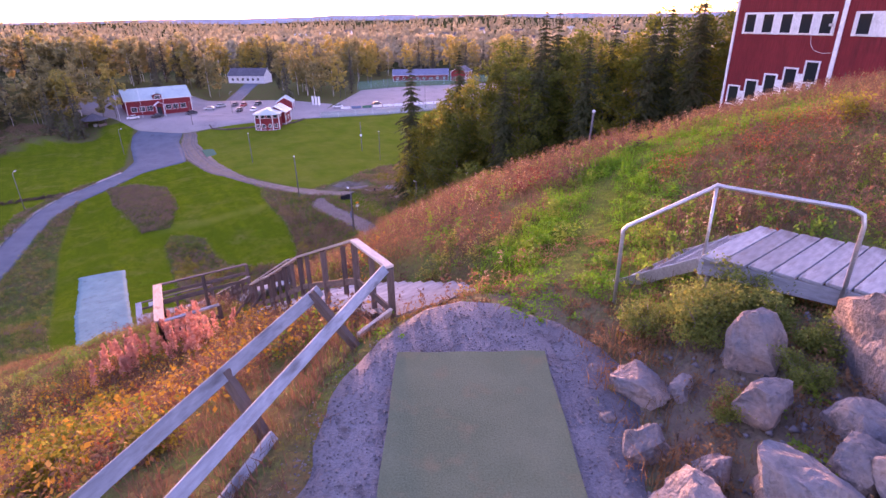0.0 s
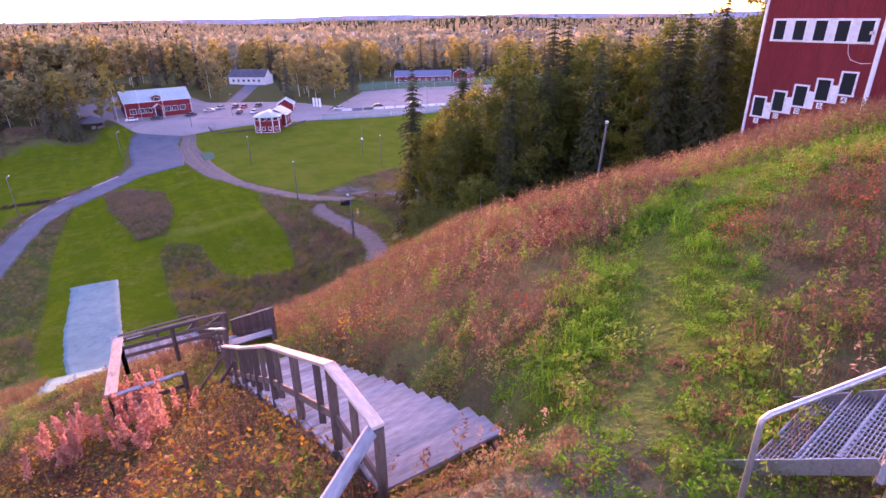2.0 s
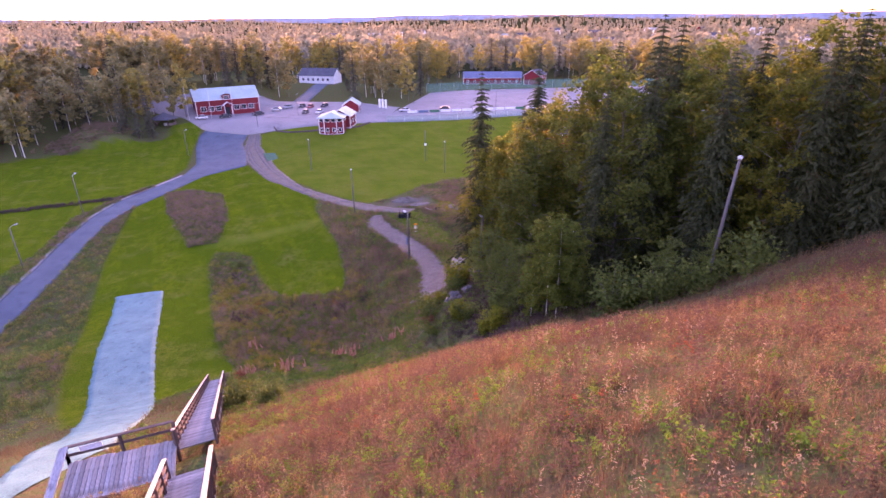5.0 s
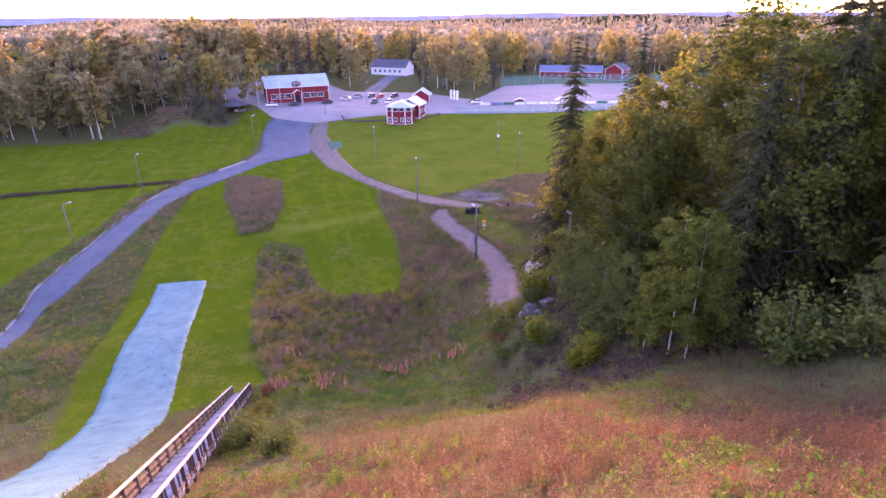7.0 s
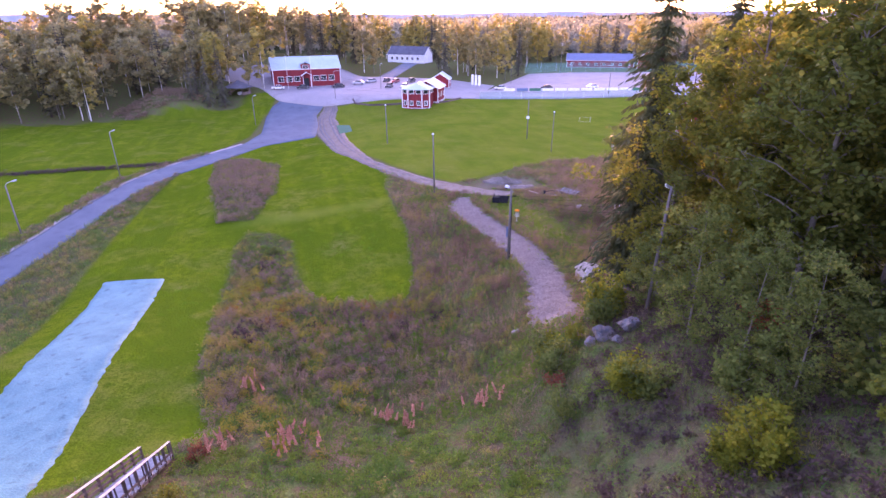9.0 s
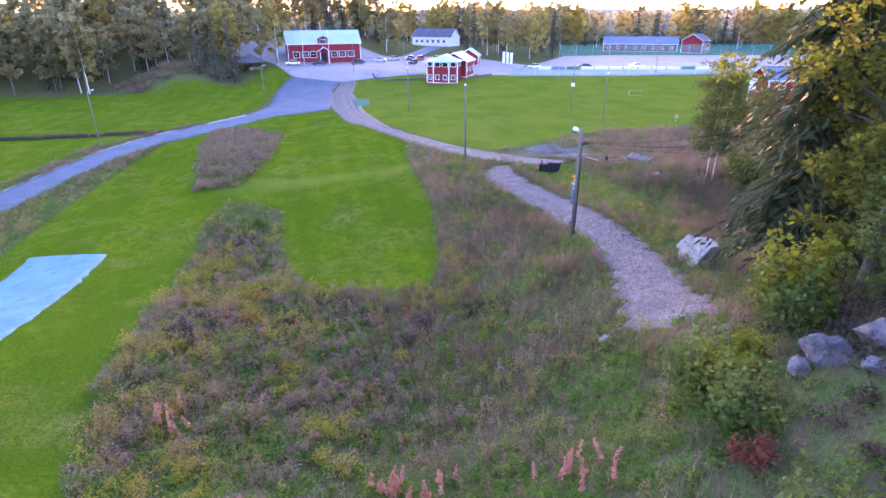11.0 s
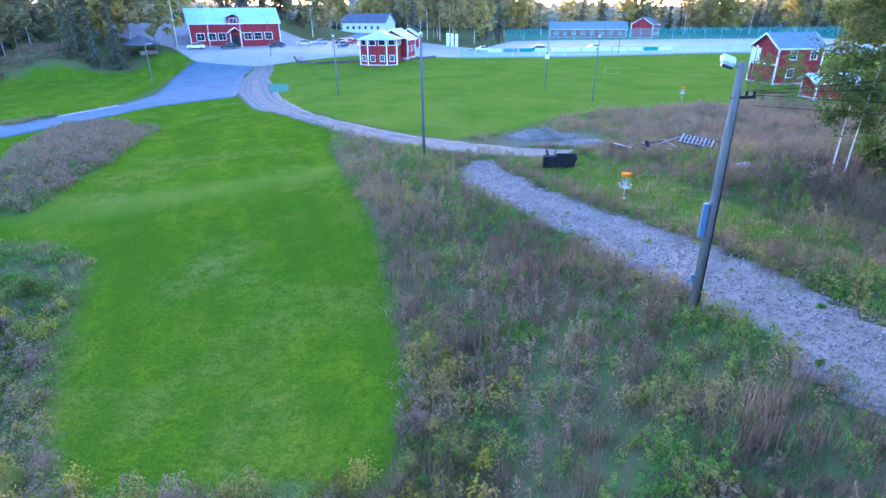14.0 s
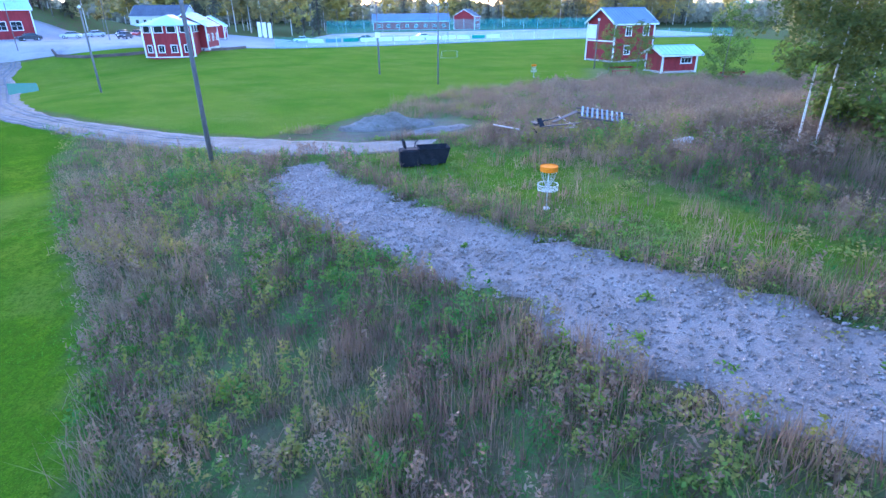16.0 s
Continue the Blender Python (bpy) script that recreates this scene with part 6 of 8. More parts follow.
def leaves(name, centre, size, rng, flat=0.5, long=1.5):
    n = len(centre)
    nrm = rng.normal(0, 1, (n, 3))
    nrm[:, 2] = np.abs(nrm[:, 2]) + flat
    nrm /= np.linalg.norm(nrm, axis=1)[:, None]
    a = np.cross(nrm, rng.normal(0, 1, (n, 3)))
    a /= np.linalg.norm(a, axis=1)[:, None]
    b = np.cross(nrm, a)
    s = size * rng.uniform(0.6, 1.3, (n, 1))
    return quads(name, centre, a * s * long * 0.5, b * s * 0.5)


def patch_noise(x, y, size, seed=0):
    """Smooth random values from 0 to 1 over the plan, in patches about that many metres wide."""
    x, y = np.asarray(x, float), np.asarray(y, float)
    total = 0.0
    for octave, share in ((1.0, 0.68), (2.3, 0.32)):
        u, v = x * octave / size + 17.3 * seed, y * octave / size - 9.1 * seed
        i, j = np.floor(u), np.floor(v)
        fu, fv = ease(u - i), ease(v - j)
        lattice = lambda a, b: np.modf(np.abs(np.sin(a * 127.1 + b * 311.7 + seed * 74.7) * 43758.5453))[0]
        total = total + share * ((lattice(i, j) * (1 - fu) + lattice(i + 1, j) * fu) * (1 - fv) + (lattice(i, j + 1) * (1 - fu) + lattice(i + 1, j + 1) * fu) * fv)
    return np.clip(0.5 + 1.35 * (total - 0.5), 0, 1)


def within(x, y, lo, hi, size, seed):
    """The patches whose value lies between two bounds, with soft edges."""
    v = patch_noise(x, y, size, seed)
    return ease((v - lo) / 0.07 + 0.5) * ease((hi - v) / 0.07 + 0.5)


def toned(me, per_plant, n_plants, r, x, y):
    """Gives every plant of a mesh a tone of its own that leans with its neighbours'."""
    t = np.clip(0.5 + 0.75 * (patch_noise(x, y, 2.6, 4) - 0.5) + 0.55 * (patch_noise(x, y, 0.9, 5) - 0.5) + r.normal(0, 0.15, n_plants), 0, 1)
    me.attributes.new("tone", "FLOAT", "POINT").data.foreach_set("value", np.repeat(t, per_plant).astype(np.float32))
    return me


def broadleaf(name, label, h, spread, bark, leaf, seed, n_leaf, leaf_size, limbs=16, clear=0.3, category="tree", girth=0.011):
    """A leafy tree: tapered bending trunk, limbs, twigs, and leaves in clumps at the limbs' ends."""
    rng = np.random.default_rng(seed)
    ob = thing(name, label, category)
    bend = rng.normal(0, 0.03 * h, 2)
    r0 = girth * h + 0.025
    trunk = lambda t: np.array([bend[0] * t * t, bend[1] * t * t, h * t])
    part("trunk", Shape().tube([trunk(t) - (0, 0, 0.4 if t == 0 else 0) for t in (0, 0.08, 0.2, 0.4, 0.6, 0.8, 0.97)], [r0 * 1.35, r0, r0 * 0.88, r0 * 0.7, r0 * 0.48, r0 * 0.26, r0 * 0.06], 8), bark, ob, smooth=True)
    limb_sh, clumps = Shape(), []
    for i in range(limbs):
        t = clear + (0.97 - clear) * ((i + rng.uniform(0, 0.9)) / limbs)
        f = (t - clear) / (1 - clear)
        reach = spread * (0.35 + 0.75 * math.sin(math.pi * min(1.0, 0.22 + f * 0.78)) ** 0.8) * rng.uniform(0.65, 1.15)
        a = i * 2.4 + rng.uniform(-0.5, 0.5)
        p0 = trunk(t * 0.93)
        up = (0.25 + 0.55 * f) * reach
        d = np.array([math.cos(a), math.sin(a), 0.0])
        p1 = p0 + d * reach * 0.55 + (0, 0, up * 0.75)
        p2 = p0 + d * reach + (0, 0, up * rng.uniform(0.8, 1.15))
        rl = r0 * 0.36 * (1 - 0.6 * t)
        limb_sh.tube([p0, p1, p2], [rl, rl * 0.6, rl * 0.18], 5)
        for k in range(4):
            u = rng.uniform(0.35, 1.0)
            q = p0 + (p2 - p0) * u
            e = q + rng.normal(0, 1, 3) * reach * 0.28 + (0, 0, 0.05 * reach)
            if n_leaf > 2000:
                limb_sh.tube([q, e], [rl * 0.3, rl * 0.1], 4)
            clumps += [(e, 0.17 * reach + 0.014 * h), (q * 0.4 + e * 0.6, 0.15 * reach + 0.010 * h)]
        clumps.append((p2, 0.17 * reach + 0.015 * h))
    clumps.append((trunk(0.98), 0.05 * h))
    part("branchwork", limb_sh, M_BARKGREY if bark is M_BIRCH else bark, ob, smooth=True)
    c = np.array([k[0] for k in clumps])
    r = np.array([k[1] for k in clumps])
    w = r ** 1.6
    pick = rng.choice(len(c), n_leaf, p=w / w.sum())
    off = rng.normal(0, 1, (n_leaf, 3))
    off *= (rng.uniform(0.2, 1.0, (n_leaf, 1)) ** 0.5) / np.linalg.norm(off, axis=1)[:, None]
    pts = c[pick] + off * r[pick][:, None] * (1.0, 1.0, 0.75)
    part("crown", leaves("crown", pts, leaf_size, rng), leaf, ob)
    return ob


def spruce(name, label, h, spread, seed, whorls, per, sprays, leaf=None, category="tree"):
    """A spruce: straight trunk and whorls of drooping branches hung with needle sprays."""
    rng = np.random.default_rng(seed)
    ob = thing(name, label, category)
    r0 = 0.010 * h + 0.04
    part("trunk", Shape().tube([(0, 0, -0.4), (0, 0, h * 0.3), (0, 0, h * 0.7), (0, 0, h * 0.99)], [r0 * 1.2, r0 * 0.85, r0 * 0.4, 0.02], 8), M_BARKDARK, ob, smooth=True)
    ctr, al, ac = [], [], []
    for i in range(whorls):
        t = 0.06 + 0.93 * (i + rng.uniform(0, 0.6)) / whorls
        z = h * t
        reach = spread * (1 - t) ** 0.75 * rng.uniform(0.75, 1.1) + 0.15
        for j in range(per):
            a = rng.uniform(0, 2 * math.pi)
            L = reach * rng.uniform(0.6, 1.12)
            d = np.array([math.cos(a), math.sin(a), 0.0])
            s = np.array([-d[1], d[0], 0.0])
            droop = 0.28 + 0.25 * (1 - t)
            for k in range(sprays):
                u = (k + rng.uniform(0.2, 1.0)) / sprays
                p = d * L * u + np.array([0, 0, z - droop * L * u * u + 0.10 * L * u])
                w = ((0.16 + 0.16 * (1 - u)) * min(L, 2.4) + 0.05) * (0.68 if sprays > 8 else 1.0)
                p = p + s * rng.normal(0, 0.35 * w)
                dirv = d * 0.55 + s * rng.normal(0, 0.7) + np.array([0, 0, -0.45 - rng.uniform(0, 0.4)])
                dirv /= np.linalg.norm(dirv)
                side = np.cross(dirv, rng.normal(0, 1, 3))
                side /= np.linalg.norm(side) + 1e-9
                ctr.append(p)
                al.append(dirv * w * rng.uniform(0.7, 1.3))
                ac.append(side * w * (0.24 if sprays > 8 else 0.34))
    part("crown", quads("crown", np.array(ctr), np.array(al), np.array(ac)), leaf or M_NEEDLE, ob)
    return ob


def plant_at(proto, first, x, y, turn, s=1.0, dz=0.0):
    """Sets the first of a kind, or a copy of it, on the ground."""
    m = pose(x, y, ground_z(x, y) + dz, 0, 0, turn) @ Matrix.Diagonal((s, s, s, 1))
    if first:
        proto.matrix_basis = m
        return proto
    for o in [copy_thing(proto, Matrix())]:
        o.matrix_basis = m
    return o


class Kind:
    def __init__(self, protos):
        self.protos, self.used = protos, set()

    def put(self, i, x, y, turn, s=1.0, label=""):
        p = self.protos[i % len(self.protos)]
        ob = plant_at(p, id(p) not in self.used, x, y, turn, s)
        self.used.add(id(p))
        return tagged(ob, label) if label else ob


NEAR_ASPEN = Kind([broadleaf("aspen_tree", "tall green aspen with a grey trunk at the wood edge", 16, 3.0, M_BARKGREY, M_LEAF, s, 9500, 0.185, 30, 0.16) for s in (1, 2, 3)])
NEAR_GOLD = Kind([broadleaf("aspen_tree", "green and yellow aspen glowing against the low sun", 15, 2.9, M_BARKGREY, M_LEAFGOLD, s, 11500, 0.16, 28, 0.10) for s in (4,)])
NEAR_SPRUCE = Kind([spruce("spruce_tree", "tall dark spruce with drooping branches", 24, 4.1, s, 58, 12, 14) for s in (5, 6)])
NEAR_BIRCH = Kind([broadleaf("birch_tree", "slender birch with white bark and thin yellowing leaves", 11, 2.0, M_BIRCH, M_LEAFBIRCH, s, 7500, 0.13, 34, 0.22, girth=0.0016) for s in (7, 8)])
EDGE_BIRCH = Kind([broadleaf("birch_tree", "young green birch with white stems at the wood edge", 9, 1.45, M_BIRCH, M_LEAFBRIGHT, s, 9000, 0.125, 36, 0.14, girth=0.003) for s in (14, 15)])
WILLOW = Kind([broadleaf("willow_tree", "young pale green willow at the wood edge", 7, 1.7, M_BARKGREY, M_LEAFBUSH, s, 6500, 0.10, 30, 0.06, girth=0.004) for s in (11, 12)])
for t in (*EDGE_BIRCH.protos, *NEAR_ASPEN.protos, *NEAR_GOLD.protos, *NEAR_SPRUCE.protos, *NEAR_BIRCH.protos, *WILLOW.protos):
    tagged(t, group="trees at the wood edge")
for i, x, y, h in ((0, -4.7, 79.6, 26.5), (1, 2.6, 96, 29), (0, 10.9, 62, 24.5), (1, 11.9, 60, 23.5), (0, 15, 74, 25), (1, 23, 66, 23), (0, 8.8, 84, 28), (1, 30, 58, 20), (0, 12.1, 88, 30), (1, 5.5, 72, 20), (0, 0.5, 86, 22), (1, 34, 72, 22), (0, 6.0, 55.0, 17), (1, 16.6, 56, 20.5), (0, 13.0, 51.2, 17), (1, 9.4, 55.6, 19), (0, 17.6, 48.6, 15.5), (1, 20.6, 46.6, 16), (1, 2.2, 73.5, 19), (0, 19.2, 49.5, 17), (1, 21, 58, 21), (0, 26, 60, 21)):
    NEAR_SPRUCE.put(i, x, y, 70 * i + 31 * x, h / 24)
for i, x, y, h in ((0, -3.0, 75.2, 17.0), (0, -0.1, 70.6, 17.5), (0, 3.2, 69.0, 20.0), (0, 17.4, 54, 18), (0, 17.6, 51, 15), (0, 15, 66, 21)):
    NEAR_GOLD.put(i, x, y, 47 * x, h / 15)
for i, x, y, h in ((0, 1.9, 67.5, 18), (1, 1.4, 63.8, 15.0), (2, 5.4, 65, 21), (0, 8.2, 63, 21.8), (1, 10.4, 58.6, 18), (2, 7.6, 55.2, 16.5), (0, 14.0, 60, 20.5), (1, 14.9, 57, 20.5), (1, 22, 51, 17), (2, 24, 48, 16.5), (1, 3.5, 78, 18), (0, -1.0, 74, 17), (2, 28.5, 50, 16), (1, 21, 55, 19.5), (0, 31, 51, 18), (1, 33, 47, 14), (2, 10.0, 76, 17), (0, 26, 72, 17), (0, 27.5, 55, 19)):
    NEAR_ASPEN.put(i, x, y, 61 * x + 20 * i, h / 16)
NEAR_BIRCH.put(0, -5.6, 106.6, 20, 1.05, "slender birch with white bark beside a twin stem")
NEAR_BIRCH.put(1, -5.1, 106.2, 140, 1.0, "slender birch with white bark beside a twin stem")
for i, x, y, h in ((0, 2.3, 50.9, 8.6), (1, 2.9, 49.5, 8.2), (0, 3.9, 51.6, 7.4), (1, 1.2, 52.4, 6.0)):
    EDGE_BIRCH.put(i, x, y, 83 * x, h / 9, "young green birch with white stems at the wood edge")
for i, x, y, h in ((1, -1.2, 108.5, 9), (0, 1.2, 107.0, 10), (1, 2.5, 110.5, 10), (0, 14.0, 112, 11), (0, 15, 128, 10), (1, 22, 132, 11), (0, 18, 120, 11)):
    NEAR_BIRCH.put(i, x, y, 83 * x, h / 11, "young birch with thin yellowing leaves")

for i, x, y, h in ((0, 3.4, 152.0, 5.8), (1, 6.8, 151.6, 6.2), (0, 11.4, 141.1, 8.0), (1, 0.4, 108.6, 5.0), (0, 2.4, 109.4, 6.0), (0, -2.7, 64.0, 7.5), (1, 9.6, 47.0, 4.4), (1, 0.2, 57.6, 6.0), (0, -1.0, 60.5, 6.5), (0, -4.0, 70.5, 5.5), (0, 12.4, 47.2, 4.0)):
    WILLOW.put(i, x, y, 83 * x, h / 7)

# trees behind the fields wear the haze-lightened leaf and needle colours
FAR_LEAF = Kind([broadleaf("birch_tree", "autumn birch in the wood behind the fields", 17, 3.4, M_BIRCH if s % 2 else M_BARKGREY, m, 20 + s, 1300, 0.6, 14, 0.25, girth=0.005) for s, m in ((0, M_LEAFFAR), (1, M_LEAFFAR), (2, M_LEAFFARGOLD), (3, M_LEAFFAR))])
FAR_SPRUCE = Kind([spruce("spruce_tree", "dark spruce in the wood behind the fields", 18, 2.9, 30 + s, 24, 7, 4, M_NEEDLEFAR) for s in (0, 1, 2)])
for t in (*FAR_LEAF.protos, *FAR_SPRUCE.protos):
    tagged(t, group="woods behind the fields")
rng = random.Random(21)


def wood_edge(points, depth, count, lean_spruce, hmin, hmax, golden=0.25):
    """Trees along a line and behind it."""
    lens = [math.dist(a, b) for a, b in zip(points, points[1:])]
    for i in range(count):
        s = rng.uniform(0, sum(lens))
        for (a, b), l in zip(zip(points, points[1:]), lens):
            if s <= l:
                break
            s -= l
        s = min(s, l)
        d = depth * rng.random() ** 1.5
        x = a[0] + (b[0] - a[0]) * s / l - (b[1] - a[1]) / l * d + rng.uniform(-1, 1)
        y = a[1] + (b[1] - a[1]) * s / l + (b[0] - a[0]) / l * d
        h = rng.uniform(hmin, hmax)
        if -42 < x < 26 and y < 362:
            continue
        if -132 < x < -92 and 290 < y < 340:
            continue
        if rng.random() < lean_spruce:
            FAR_SPRUCE.put(rng.randrange(3), x, y, rng.uniform(0, 360), h * 1.05 / 18)
        else:
            FAR_LEAF.put(2 if rng.random() < golden else rng.choice((0, 1, 3)), x, y, rng.uniform(0, 360), h / 17)


wood_edge([(-232, 110), (-168, 148), (-156, 154), (-146, 163)], 50, 120, 0.3, 16, 23)
wood_edge([(-150, 176), (-140, 192), (-128, 200)], 50, 52, 0.3, 13, 19)
wood_edge([(-150, 208), (-128, 236), (-112, 256), (-104, 262)], 44, 62, 0.22, 16, 22)
wood_edge([(-86, 290), (-70, 268), (-50, 268)], 40, 18, 0.2, 14, 21)
# larger golden share: the sun's orange glow on this wood, given as leaf colour
wood_edge([(-150, 345), (-92, 338), (-50, 330), (-20, 348), (40, 358), (150, 374)], 60, 150, 0.2, 17, 24, 0.5)
wood_edge([(45, 128), (70, 150), (110, 190), (140, 240)], 40, 24, 0.4, 10, 15)
FAR_SPRUCE.put(0, -70.5, 252, 10, 1.35, "tall lone spruce behind the parking lot")
for i, x, y, k in ((1, -129.5, 179.0, 0.8), (2, -126.0, 182.0, 1.0), (0, -123.5, 186.0, 0.9), (1, -131.5, 184.0, 0.85), (2, -127.0, 189.5, 1.0)):
    FAR_SPRUCE.put(i, x, y, 50 * i + 7 * x, k, "dark spruce beside the brown knoll")
for i, x, y, k in ((0, -122.0, 197.5, 1.05), (2, -121.0, 203.5, 1.1), (2, -131.0, 194.0, 1.1)):
    FAR_LEAF.put(i, x, y, 40 * x, k, "tall golden birch beside the shelter")
FAR_LEAF.put(1, -60.5, 262, 30, 0.95, "yellow birch beside the lone spruce")


def far_woods():
    """The woods that run to the horizon, their haze put into the leaf colour."""
    r = np.random.default_rng(77)
    n = 15000
    y = 1.0 / r.uniform(1 / 3600, 1 / 400, n)
    x = r.uniform(-1, 1, n) * (0.95 * y + 260) - 0.05 * y
    keep = ~((np.abs(x - 20) < 60) & (y < 420) & (x > -40))
    x, y = x[keep], y[keep]
    n = len(x)
    z = heights(x, y)
    h = r.uniform(9, 15, n) * (1 + 0.35 * ripple(x, y, 0.012))
    con = r.random(n) < 0.35
    m = 14
    t = r.uniform(0.1, 1.0, (n, m))
    a = r.uniform(0, 2 * np.pi, (n, m))
    wide = np.where(con[:, None], (1 - t) * 0.2 + 0.02, 0.24 * np.sqrt(np.clip(1 - (2 * t - 1.1) ** 2, 0.05, 1)))
    rad = wide * h[:, None] * r.uniform(0.4, 1.0, (n, m))
    c = np.stack([x[:, None] + rad * np.cos(a), y[:, None] + rad * np.sin(a), z[:, None] + t * h[:, None]], 2).reshape(-1, 3)
    k = len(c)
    s = np.repeat(h, m)[:, None] * r.uniform(0.08, 0.15, (k, 1)) * (1 + np.repeat(y, m)[:, None] / 4000)
    nrm = r.normal(0, 1, (k, 3))
    nrm[:, 1] -= 1.0
    nrm /= np.linalg.norm(nrm, axis=1)[:, None]
    u = np.cross(nrm, r.normal(0, 1, (k, 3)))
    u /= np.linalg.norm(u, axis=1)[:, None]
    v = np.cross(nrm, u)
    tagged(part("far_woods", quads("far_woods", c, u * s, v * s), M_FARWOOD), "mixed autumn woods running to the horizon, paled with painted haze", "woods", kind="stuff")


far_woods()


def far_ridge():
    """Low ridges on the horizon, with the haze painted in as pale blue."""
    for dist, low, high, seed in ((3900, 8, 30, 0.0), (4500, 26, 50, 2.0)):
        sh, n = Shape(), 160
        for i in range(n + 1):
            a = radians(-75 + 150 * i / n)
            k = 0.5 + 0.28 * math.sin(7 * a + seed) + 0.16 * math.sin(19 * a + 2 * seed) + 0.06 * math.sin(61 * a)
            for back, top in ((0, -60), (60, low + (high - low) * k), (260, -60)):
                sh.v.append(((dist + back) * math.sin(a), (dist + back) * math.cos(a), -33 + top))
        for i in range(n):
            for j in range(2):
                q = 3 * i + j
                sh.f.append((q, q + 3, q + 4, q + 1))
        tagged(part("backdrop", sh, M_RIDGE), "wooded ridge on the horizon, coloured blue for haze", "ridge", kind="structure")


far_ridge()


# ---------------------------------------------------------------- grass and weeds
SHEET_AREA = [(-59.3, 78.3), (-54.8, 70.8), (-48.6, 61.2), (-43.7, 53.9), (-38, 46.9), (-31.3, 39.2), (-20, 24), (-17, 26), (-25, 39), (-30, 46.2), (-34.6, 52), (-37.9, 56.5), (-42.7, 64.2), (-47.2, 71.5), (-51.9, 80.2)]
TEE_AREA = [(-1.3, 0), (-1.4, 3.6), (-1.25, 4.6), (-0.85, 5.6), (-0.3, 6.4), (0.4, 6.5), (1.45, 5.8), (1.9, 5.0), (1.8, 4.2), (1.6, 0)]
TRACK_AREA = [(-28, 112), (-27.7, 106.6), (-24, 101.6), (-20, 96.6), (-17.1, 91.7), (-14.7, 87.8), (-13.5, 83.5), (-12.4, 77.8), (-11.7, 74), (-8, 74), (-8.7, 77.2), (-9, 80), (-10, 84.1), (-11.5, 88.9), (-14, 93.6), (-17.7, 99.5), (-22.4, 105.7), (-26.5, 112.6)]
DIRT_AREA = [(-91, 190), (-86.5, 177), (-73, 155.5), (-61, 139), (-49.5, 127.8), (-42.3, 122.5), (-34.3, 117.5), (-27, 114.5), (-20, 114), (-20, 117), (-24, 118), (-28, 120.5), (-35.8, 123), (-44, 127.8), (-51, 133.5), (-65.5, 152), (-76, 169.5), (-87.5, 191)]
STAIRS_AREA = [(-0.8, 7.2), (0.5, 8.2), (-4.7, 16.3), (-5.8, 18.2), (-10.8, 26.4), (-12.2, 28.8), (-28.9, 55.4), (-30.4, 54.4), (-13.6, 27.9), (-17.5, 26.8), (-16.3, 24.6), (-12.4, 26.0), (-7.2, 17.4), (-6.2, 15.2)]
LOT_AREA = ROAD_L + ROAD_R[::-1]


HEAP_AREA = [(-28, 119), (-27, 124.5), (-18, 124.8), (-15.5, 119.5), (-18, 117.6)]
RAIL_AREA = [(-4.1, 0.4), (-2.0, 0.6), (-0.5, 7.4), (-1.0, 8.2), (-2.6, 6.6)]
BRUSH = [(-150, 166), (-141, 165), (-131, 175), (-129, 182), (-138, 190), (-150, 182)]


def open_ground(x, y):
    """How much of a spot is left for weeds."""
    c = 1 - lawn_cover(x, y)
    for poly in (SHEET_AREA, TEE_AREA, TRACK_AREA, DIRT_AREA, STAIRS_AREA, LOT_AREA, HEAP_AREA):
        c = c * (1 - inside(x, y, poly, 0.25))
    return c


def scatter(r, x0, x1, y0, y1, per_m2, chance):
    n = int((x1 - x0) * (y1 - y0) * per_m2)
    x, y = r.uniform(x0, x1, n), r.uniform(y0, y1, n)
    k = r.random(n) < chance(x, y)
    return x[k], y[k]


def tufts(name, label, x, y, r, blades, h, width, material, lean=0.45, fine=True, spread=0.12, category="grass"):
    """Tufts of bending blades, one mesh."""
    n = len(x) * blades
    bx = np.repeat(x, blades) + r.normal(0, spread, n)
    by = np.repeat(y, blades) + r.normal(0, spread, n)
    bz = np.repeat(heights(x, y), blades) - 0.04
    hh = np.repeat(r.uniform(h[0], h[1], len(x)) * (0.8 + 0.35 * ripple(x, y, 0.45)) * (0.85 + 0.4 * ripple(x + 5, y, 1.9)), blades) * r.uniform(0.55, 1.1, n)
    a, l = r.uniform(0, 2 * np.pi, n), hh * np.abs(r.normal(0, lean, n))
    dx, dy = np.cos(a), np.sin(a)
    w = width * r.uniform(0.6, 1.4, n)
    base = np.stack([bx, by, bz], 1)
    ta = a + r.uniform(0, np.pi, n)
    side = np.stack([np.cos(ta), np.sin(ta), np.zeros(n)], 1) * (w / 2)[:, None]
    tip = base + np.stack([dx * l, dy * l, hh], 1)
    if fine:
        mid = base + np.stack([dx * l * 0.28, dy * l * 0.28, hh * 0.58], 1)
        v = np.stack([base - side, base + side, mid + side * 0.8, mid - side * 0.8, tip], 1).reshape(-1, 3)
        k = np.arange(n)[:, None] * 5
        corner = np.concatenate([k + [[0, 1, 2]], k + [[0, 2, 3]], k + [[3, 2, 4]]], 1).ravel()
        me = tri_mesh(name, v, 3 * n, corner)
    else:
        v = np.stack([base - side, base + side, tip], 1).reshape(-1, 3)
        me = tri_mesh(name, v, n, np.arange(3 * n))
    toned(me, len(v) // max(len(x), 1), len(x), r, x, y)
    return tagged(part(name, me, material), label, category, kind="stuff")


